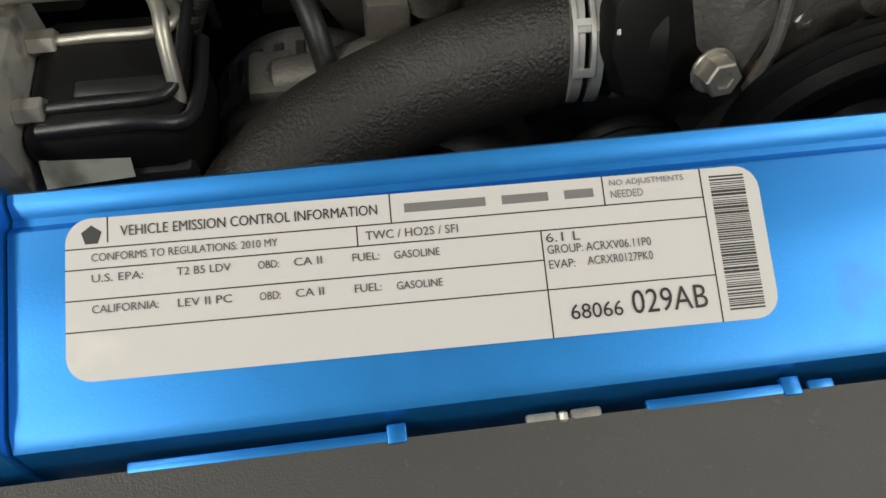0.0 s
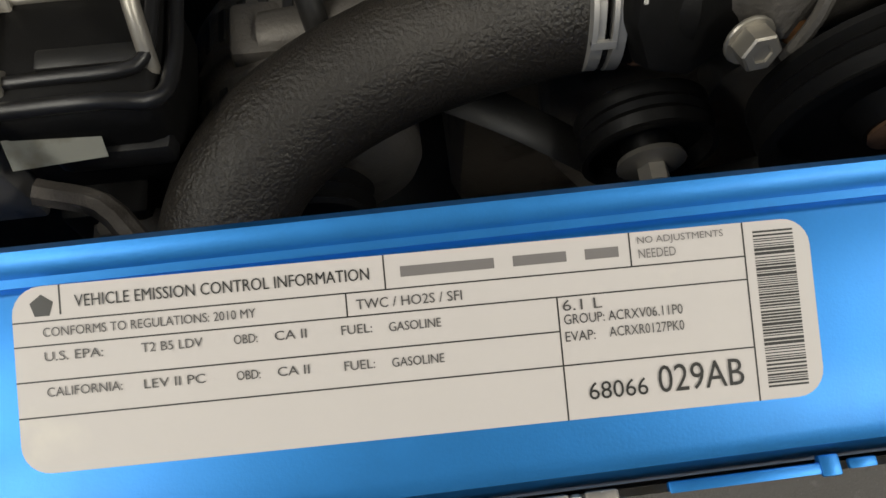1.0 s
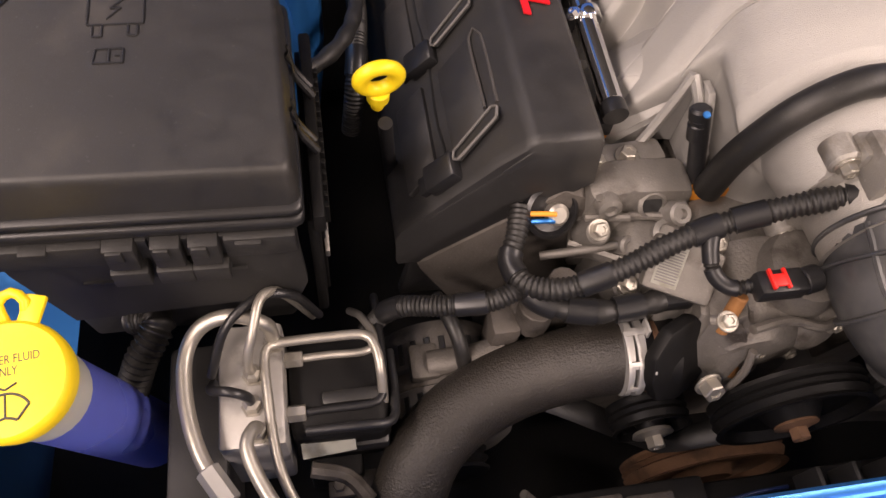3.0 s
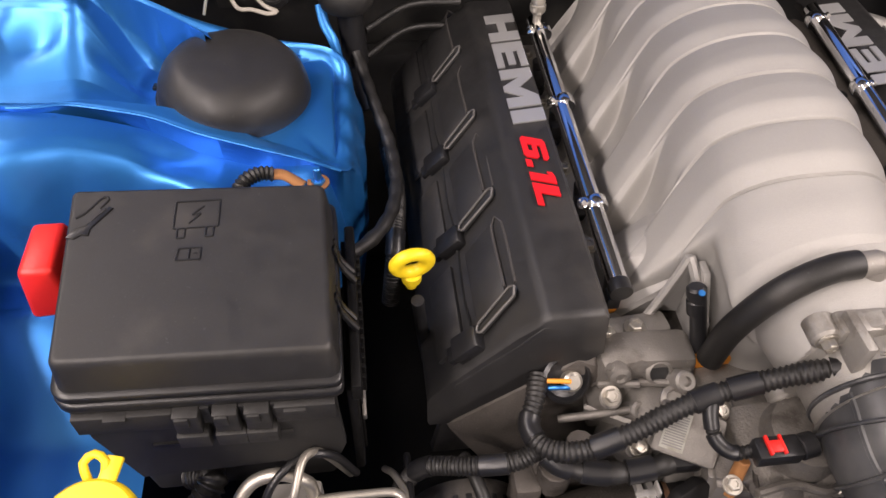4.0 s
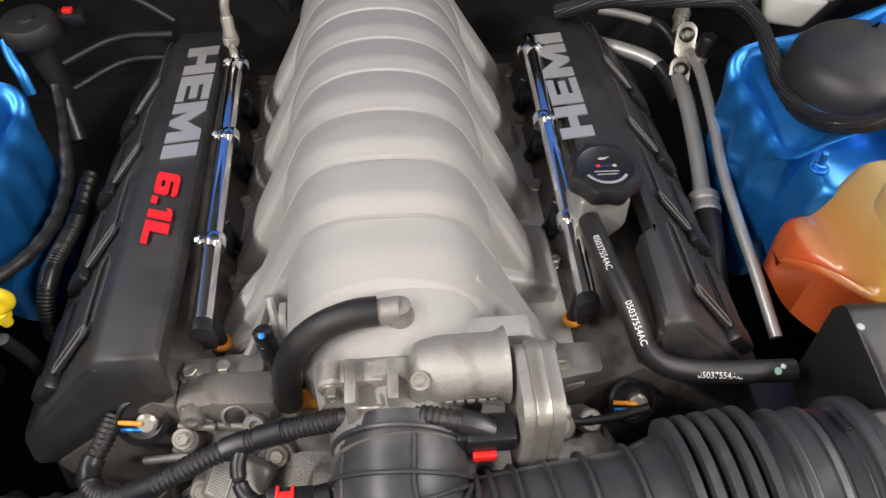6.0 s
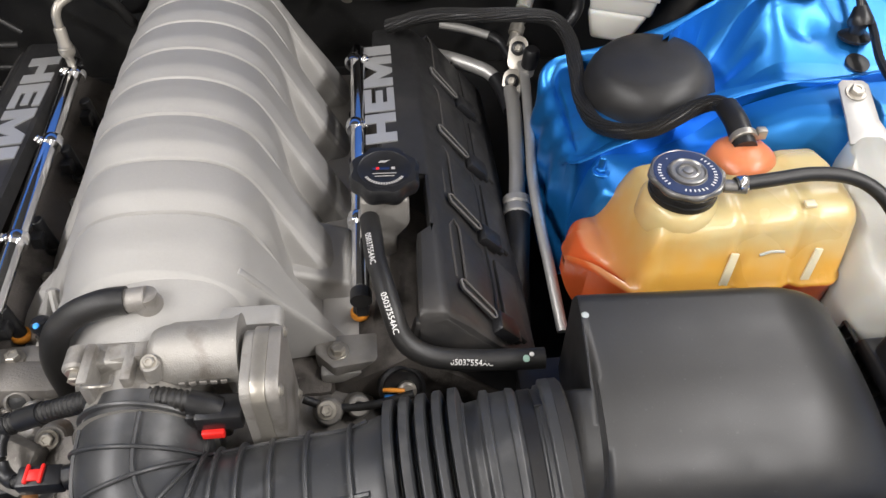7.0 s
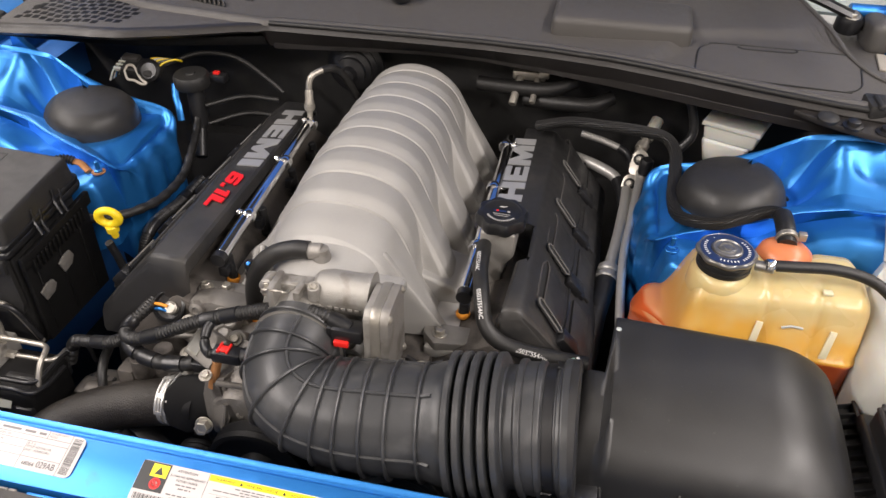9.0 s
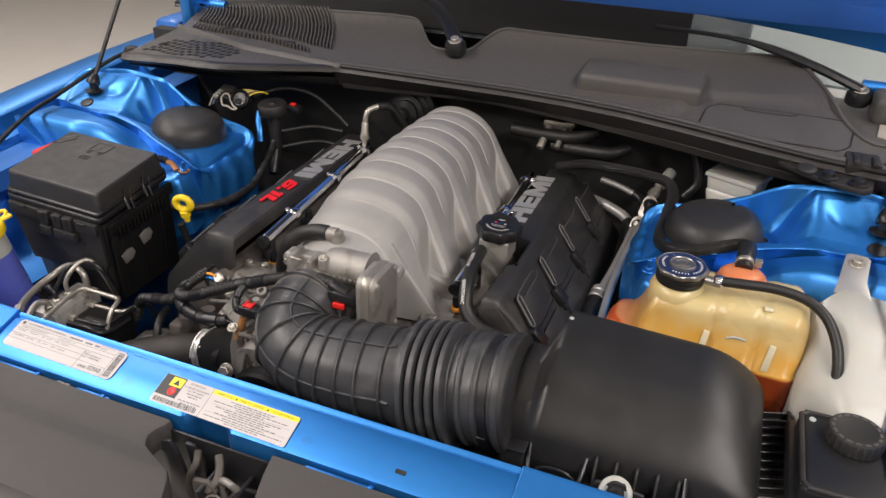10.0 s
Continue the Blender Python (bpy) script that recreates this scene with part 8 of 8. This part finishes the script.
oh = thing("overflow_hose", "black rubber overflow hose from the pressure cap", "hose", (0.58, 0.33, 0.97))
part("hose", tube([(0.487, 0.333, 0.999), (0.52, 0.335, 1.001), (0.56, 0.338, 1.002), (0.595, 0.334, 0.998), (0.618, 0.321, 0.988), (0.632, 0.302, 0.971), (0.638, 0.284, 0.953), (0.640, 0.272, 0.935)], 0.0064, 14), RUBBER, oh)
part("clip", turned([(0.0070, 0), (0.0076, 0.002), (0.0076, 0.008), (0.0070, 0.01)], (0.488, 0.333, 0.999), (1, 0.2, 0), 14), CHROME, oh)

wt = thing("overflow_tank", "milky white translucent plastic overflow tank", "overflow tank", (0.68, 0.32, 0.8))
rings = []
for k in range(31):
    f = k / 30
    x = 0.602 + 0.155 * f
    e = math.sqrt(max(0, 1 - (1 - min(1, f / 0.12)) ** 2)) if f < 0.12 else 1
    y0, y1 = 0.215 + 0.05 * smooth(0.35, 0.0, f), 0.425 - 0.05 * smooth(0.3, 0.0, f)
    zt = 0.945 + 0.03 * e + 0.004 * math.sin(f * 6)
    ring = [(x, y0, 0.76), (x, y0, zt - 0.075), (x, y0 + 0.01, zt - 0.05), (x, y0 + 0.035, zt - 0.040), (x, y0 + 0.06, zt - 0.030), (x, y0 + 0.085, zt - 0.014), (x, y0 + 0.11, zt - 0.002), (x, y1 - 0.02, zt + 0.006), (x, y1 - 0.005, zt - 0.005), (x, y1, zt - 0.03), (x, y1, 0.76)]
    rings.append(ring)
part("tank", loft(rings), MILK, wt, sharp=60)
part("bracket", join(moved(prism([(-0.015, 0.014), (-0.010, 0.019), (0.010, 0.019), (0.015, 0.014), (0.016, -0.03), (0.026, -0.06), (-0.018, -0.06), (-0.016, -0.03)], "z", 0, 0.0025, 0.0006), Matrix.Translation((0.657, 0.456, 0.9955)) @ Matrix.Rotation(radians(-8), 4, "Z") @ Matrix.Rotation(radians(16), 4, "X"))), PIPE, wt, "pale bolted bracket")
part("bracket_bolt", hexbolt((0.657, 0.458, 0.9985), (0, -0.25, 1), 0.007, 0.007), STEEL, wt)

# ---- braided hose and brake reservoir ----
bh = thing("braided_hose", "black braided hose looping over the strut tower", "hose", (0.45, 0.55, 0.95))
bpts = [(0.2, 0.7, 0.955), (0.25, 0.685, 0.975), (0.303, 0.66, 0.987), (0.36, 0.66, 0.985), (0.394, 0.655, 0.980), (0.407, 0.625, 0.972), (0.406, 0.58, 0.963), (0.404, 0.535, 0.952), (0.407, 0.490, 0.955), (0.422, 0.462, 0.964), (0.450, 0.452, 0.970), (0.475, 0.457, 0.977), (0.500, 0.466, 0.984), (0.518, 0.463, 0.991), (0.526, 0.440, 0.995), (0.523, 0.415, 0.997), (0.521, 0.395, 0.99)]
part("hose", tube(bpts, 0.0084, 16, 0.004, 0.85), BLACK_SMOOTH, bh)


def strands(points, r, flat, count, turns, thick):
    """Sleeve threads wound slowly round a hose."""
    pts = spline(points, 0.005)
    side, frames = None, []
    for i, p in enumerate(pts):
        d = (pts[min(i + 1, len(pts) - 1)] - pts[max(i - 1, 0)]).normalized()
        side = d.cross(Vector((0, 0, 1))) if side is None else side
        side = (side - d * side.dot(d)).normalized()
        frames.append((p, side, side.cross(d)))
    out = []
    for k in range(count):
        rings = []
        for i, (p, a, b) in enumerate(frames):
            w = 2 * math.pi * (k / count + turns * i / len(frames))
            c = p + a * (math.cos(w) * r) + b * (math.sin(w) * r * flat)
            rings.append([c + a * (thick * math.cos(q)) + b * (thick * math.sin(q)) for q in (0.3, 1.87, 3.44, 5.01)])
        out.append(loft(rings))
    return out


for thread in strands(bpts, 0.0083, 0.85, 15, 1.2, 0.0012) + strands(bpts, 0.0089, 0.85, 12, -16.0, 0.0006):
    part("sleeve_thread", thread, RUBBER, bh)
part("end_sleeve", tube([(0.524, 0.45, 0.994), (0.522, 0.42, 0.997), (0.521, 0.392, 0.99)], 0.0112, 14), RUBBER, bh)
part("spring_clip", join(turned([(0.012, 0), (0.0128, 0.001), (0.0128, 0.006), (0.012, 0.007)], (0.5215, 0.405, 0.995), (0, -1, -0.2), 18), box(0.533, 0.542, 0.398, 0.406, 0.994, 1.004, 0.001)), STEEL, bh)
RESERVOIR = surface("white_nylon_plastic", (0.8, 0.78, 0.72), 0.38, 0, 0.05, 40, 0.1, 500, through_light=0.3)
br = thing("brake_fluid_reservoir", "milky plastic brake fluid reservoir under the cowl", "brake reservoir", (0.5, 0.73, 0.9))
bm_ = Matrix.Translation((0.497, 0.728, 0.012)) @ Matrix.Rotation(radians(-22), 4, "Z") @ Matrix.Diagonal((0.80, 0.9, 1.0, 1.0))
part("tank", moved(slab([(-0.038, -0.028), (0.022, -0.028), (0.022, 0.028), (-0.038, 0.028)], [(-0.048, -0.036), (0.046, -0.036), (0.046, 0.036), (-0.048, 0.036)], 0.905, 0.948, 0.007), bm_), RESERVOIR, br)
part("upper_tank", moved(slab([(-0.044, -0.033), (0.05, -0.033), (0.05, 0.033), (-0.044, 0.033)], [(-0.048, -0.036), (0.056, -0.036), (0.056, 0.036), (-0.048, 0.036)], 0.946, 0.972, 0.005), bm_), RESERVOIR, br)
part("rim", moved(slab([(-0.051, -0.039), (0.059, -0.039), (0.059, 0.039), (-0.051, 0.039)], [(-0.05, -0.038), (0.058, -0.038), (0.058, 0.038), (-0.05, 0.038)], 0.970, 0.978, 0.002), bm_), RESERVOIR, br)

# ---- steering fluid tank, front right ----
ps = thing("fluid_reservoir", "black plastic fluid reservoir with a knurled cap", "reservoir", (0.66, 0.2, 0.75))
part("tank", slab([(0.602, 0.095), (0.745, 0.095), (0.745, 0.238), (0.602, 0.238)], [(0.605, 0.105), (0.735, 0.105), (0.735, 0.230), (0.605, 0.230)], 0.72, 0.918, 0.009), BLACK_SMOOTH, ps)
part("rim", slab([(0.596, 0.09), (0.75, 0.09), (0.75, 0.243), (0.596, 0.243)], [(0.60, 0.094), (0.746, 0.094), (0.746, 0.239), (0.60, 0.239)], 0.88, 0.893, 0.003), BLACK_SMOOTH, ps)
bead = [(0.670 + x, 0.1675 + y, 0.9165) for x, y in rounded(0.126, 0.121, 0.012)]
part("bead", tube(bead + bead[:1], 0.0030, 8, 0.004), BLACK, ps, "raised grey edge bead")
cp = part("cap", turned([(0.026, 0), (0.0285, 0.001), (0.0285, 0.014), (0.027, 0.017), (0.021, 0.0175), (0.019, 0.0165), (0.003, 0.0165)], (0.657, 0.194, 0.918), (0, 0, 1), 96, lambda a, k: 1 + 0.03 * math.cos(24 * a) if 1 <= k <= 2 else 1), BLACK_DULL, ps)
for k in range(16):
    a = 2 * math.pi * k / 16
    part("cap_print", moved(box(-0.003, 0.003, -0.0016, 0.0016, 0, 0.0005, 0), Matrix.Translation((0.657 + 0.0232 * math.cos(a), 0.194 + 0.0232 * math.sin(a), 0.9353)) @ Matrix.Rotation(a + math.pi / 2, 4, "Z")), GREY_COWL, cp)
part("rivet", turned([(0.004, 0), (0.0035, 0.001), (0.001, 0.0015)], (0.618, 0.215, 0.9182), (0, 0, 1), 12), MILK, ps, "small white dot")

# ---- dipstick ----
ds = thing("oil_dipstick", "yellow plastic oil dipstick ring handle", "dipstick", (-0.326, 0.335, 0.9))
dz_ = Vector((0.15, -0.97, -0.08)).normalized()
dy_ = (Vector((0, 0, 1)) - dz_ * dz_.z).normalized()
dx_ = dy_.cross(dz_)
dm = Matrix((dx_, dy_, dz_)).transposed().to_4x4()
dm.translation = (-0.328, 0.334, 0.934)
ring = []
for k in range(33):
    a = 2 * math.pi * k / 32
    ring.append([Vector(((0.0122 + 0.0060 * math.cos(b)) * math.cos(a) * 1.08, (0.0122 + 0.0060 * math.cos(b)) * math.sin(a) * 0.92, 0.0055 * math.sin(b))) for b in [2 * math.pi * j / 12 for j in range(12)]])
part("ring", moved(loft(ring, caps=False), dm), YELLOW, ds)
part("stem", moved(join(rod((0, -0.013, 0), (0, -0.0235, -0.001), 0.0085, 14), rod((0, -0.02, 0.0), (0.0, -0.034, -0.002), 0.005, 12)), dm), YELLOW, ds)
part("tube", tube([(-0.325, 0.318, 0.905), (-0.322, 0.325, 0.87), (-0.315, 0.33, 0.80), (-0.30, 0.335, 0.70)], 0.0055), BLACK_SMOOTH, ds)

# ---- left side hoses and rear fittings ----
lh = [(-0.405, 0.378, 0.892), (-0.372, 0.392, 0.890), (-0.345, 0.425, 0.888), (-0.332, 0.47, 0.886), (-0.333, 0.53, 0.888), (-0.345, 0.585, 0.90), (-0.356, 0.63, 0.915), (-0.364, 0.655, 0.93)]
solo("taped_cable", tube(lh, lambda s: 0.0066 + 0.0006 * math.sin(s * 260), 12, 0.004), RUBBER, "black taped cable running beside the strut tower", "cable")
loom("wiring_loom", [(-0.345, 0.40, 0.80), (-0.340, 0.41, 0.84), (-0.335, 0.44, 0.858), (-0.33, 0.5, 0.855), (-0.335, 0.58, 0.85)], 0.0085, "black corrugated loom along the engine side")
rg = thing("purge_valve", "round black valve on a blue strap", "valve", (-0.37, 0.66, 0.9))
part("body", turned([(0.027, 0), (0.029, 0.003), (0.029, 0.018), (0.026, 0.022), (0.008, 0.022), (0.007, 0.024), (0.002, 0.024)], (-0.368, 0.664, 0.968), (0, -0.08, 1), 32), BLACK_DULL, rg)
part("stem", join(rod((-0.366, 0.664, 0.968), (-0.362, 0.655, 0.90), 0.014, 16), rod((-0.362, 0.655, 0.90), (-0.35, 0.62, 0.86), 0.010, 12)), BLACK_SMOOTH, rg)
part("strap", tube([(-0.395, 0.655, 0.972), (-0.392, 0.645, 0.955), (-0.384, 0.635, 0.94), (-0.380, 0.628, 0.92)], 0.0055, 8, 0.006, 0.4), BLUE, rg, "blue strap")
part("plug", box(-0.345, -0.315, 0.672, 0.69, 0.972, 0.986, 0.003), BLACK_SMOOTH, rg)
part("lock_tab", box(-0.336, -0.326, 0.676, 0.684, 0.985, 0.990, 0.001), RED, rg)
cn = thing("bulkhead_plug", "grey multi wire plug with a pale lever", "plug", (-0.47, 0.67, 0.97))
part("body", moved(join(box(-0.034, 0.010, -0.016, 0.018, -0.012, 0.012, 0.003), box(0.006, 0.034, -0.018, 0.018, -0.012, 0.010, 0.008)), Matrix.Translation((-0.466, 0.675, 0.980)) @ Matrix.Rotation(radians(-8), 4, "Z") @ Matrix.Rotation(radians(20), 4, "X")), BLACK_DULL, cn)
lev = tube([(-0.024, -0.002, 0), (-0.02, 0.008, 0), (-0.008, 0.009, 0), (0.002, 0.0, 0), (0.014, -0.010, 0), (0.026, -0.014, 0), (0.016, -0.017, 0), (0.0, -0.014, 0), (-0.014, -0.014, 0), (-0.024, -0.002, 0)], 0.0022, 8, 0.003, 0.7)
pm = Matrix.Translation((-0.466, 0.675, 0.980)) @ Matrix.Rotation(radians(-8), 4, "Z") @ Matrix.Rotation(radians(20), 4, "X")
part("cover", moved(box(-0.036, -0.004, 0.004, 0.020, 0.008, 0.017, 0.003), pm), COVER_GREY, cn, "grey plug cover")
part("shroud", moved(turned([(0.018, -0.006), (0.020, -0.002), (0.020, 0.004), (0.016, 0.008), (0.013, 0.003), (0.004, 0.002)], (0.024, -0.006, 0.008), (0.2, -0.5, 0.8), 20), pm), BLACK_SMOOTH, cn)
for k in range(4):
    part("terminal", moved(box(-0.040, -0.026, -0.016 + 0.0075 * k, -0.0115 + 0.0075 * k, 0.004, 0.0125, 0.001), pm), MILK, cn)
part("lever", moved(lev, Matrix.Translation((-0.462, 0.655, 0.985)) @ Matrix.Rotation(radians(-12), 4, "Z") @ Matrix.Rotation(radians(55), 4, "X")), LEVER, cn, "pale plastic lever")
for k, mt in enumerate((YELLOW, MILK, YELLOW, BLACK_SMOOTH, YELLOW)):
    part("wire", tube([(-0.452 + 0.006 * k, 0.672, 0.992), (-0.446 + 0.006 * k, 0.68, 1.000 - 0.001 * k), (-0.425 + 0.004 * k, 0.690, 0.998), (-0.41 + 0.002 * k, 0.70, 0.992)], 0.0016, 6), mt, cn)
for k in range(6):
    part("wire", tube([(-0.498, 0.664 + 0.005 * k, 0.985), (-0.508, 0.662 + 0.005 * k, 0.982), (-0.514, 0.655 + 0.005 * k, 0.965)], 0.0016, 6), (MILK, BLACK_SMOOTH, MILK, BLUE, BLACK_SMOOTH, MILK)[k], cn)
for thing_up in (cn, rg):
    thing_up.matrix_basis = Matrix.Translation((0, 0, 0.009)) @ thing_up.matrix_basis
solo("bulkhead_cable", tube([(-0.43, 0.69, 0.995), (-0.38, 0.72, 1.01), (-0.32, 0.73, 1.005), (-0.27, 0.73, 0.975), (-0.24, 0.73, 0.95)], 0.0042, 10), RUBBER, "taped black cable along the firewall", "cable")
for z, y in ((0.945, 0.70), (0.912, 0.705)):
    solo("firewall_hose", tube([(-0.35, 0.66, z), (-0.30, y, z + 0.004), (-0.24, y + 0.01, z)], 0.0042, 10), RUBBER, "black hose running to the firewall", "hose")
solo("firewall_hose", tube([(0.09, 0.775, 0.985), (0.15, 0.77, 0.985), (0.21, 0.765, 0.99), (0.25, 0.775, 1.005)], 0.012, 12), RUBBER, "black hose running along the firewall", "hose")
solo("firewall_hose", tube([(0.17, 0.775, 0.965), (0.23, 0.76, 0.97), (0.28, 0.755, 0.975), (0.31, 0.77, 0.985)], 0.012, 12), RUBBER, "black hose running along the firewall", "hose")
bb = thing("firewall_grommet", "black rubber grommet on the firewall", "grommet", (-0.13, 0.8, 0.99))
part("disc", turned([(0.050, 0), (0.050, 0.008), (0.040, 0.012), (0.042, 0.018), (0.034, 0.022), (0.035, 0.030), (0.026, 0.034), (0.026, 0.042), (0.014, 0.046), (0.012, 0.060), (0.006, 0.062)], (-0.128, 0.80, 0.985), (0, -1, 0), 28), BLACK_SMOOTH, bb)
hv = thing("heater_valve", "pale metal heater valve under the cowl", "valve", (0.17, 0.8, 1.0))
part("body", join(box(0.145, 0.20, 0.785, 0.805, 0.992, 1.008, 0.004), box(0.188, 0.206, 0.778, 0.796, 1.000, 1.012, 0.003), rod((0.158, 0.786, 0.998), (0.152, 0.746, 0.966), 0.0068), rod((0.187, 0.786, 0.998), (0.184, 0.746, 0.972), 0.0052)), STEEL, hv)
solo("brake_line_cable", tube([(0.415, 0.73, 1.03), (0.43, 0.72, 1.0), (0.437, 0.71, 0.965), (0.42, 0.70, 0.94)], 0.007, 10), BLACK_SMOOTH, "black taped cable beside the brake reservoir", "cable")

# ---- fender side cables, holes, cowl bolts ----
for s in (-1, 1):
    run = [(0.70, 0.30, 0.980), (0.696, 0.357, 0.992), (0.693, 0.40, 1.001), (0.692, 0.44, 1.006), (0.694, 0.49, 1.012), (0.700, 0.54, 1.03), (0.69, 0.60, 1.055), (0.675, 0.64, 1.07)]
    if s < 0:
        run = [(0.66, 0.25, 0.975), (0.70, 0.34, 0.990), (0.728, 0.42, 1.000), (0.738, 0.476, 1.006), (0.728, 0.53, 1.024), (0.70, 0.60, 1.055), (0.675, 0.64, 1.07)]
    solo("hood_cable", tube([(s * x, y, z) for x, y, z in run], 0.0042, 8), BLACK_SMOOTH, "thin black cable along the fender gutter", "cable", "gutter cables")
    # uncut panel: the drain hole's dark is a black disc laid on it
    zh = tower_top(0.686, 0.512) + 0.0005
    solo("drain_hole", turned([(0.0125, -0.003), (0.0125, 0.0022), (0.0115, 0.0026), (0.001, 0.0026)], (s * 0.686, 0.512, zh), (0, -0.30, 1), 20), INK_AND_SHADE, "black disc painting the shade of a drain hole in the blue panel", "hole", "drain holes")
for x, y in ((0.611, 0.585), (0.649, 0.575)):
    solo("push_clip", turned([(0.013, 0), (0.013, 0.003), (0.0085, 0.004), (0.008, 0.009), (0.005, 0.010)], (x, y, 1.060), (0, -0.1, 1), 20), BLACK_SMOOTH, "black push clip in the cowl corner", "clip", "cowl clips")
solo("hood_bumper", turned([(0.013, 0), (0.016, 0.004), (0.016, 0.014), (0.012, 0.02), (0.004, 0.022)], (0.735, 0.70, 1.035), (0, 0, 1), 20), RUBBER, "black rubber hood bumper", "bumper")
solo("hood_bumper", turned([(0.013, 0), (0.016, 0.004), (0.016, 0.014), (0.012, 0.02), (0.004, 0.022)], (-0.735, 0.70, 1.035), (0, 0, 1), 20), RUBBER, "black rubber hood bumper", "bumper")
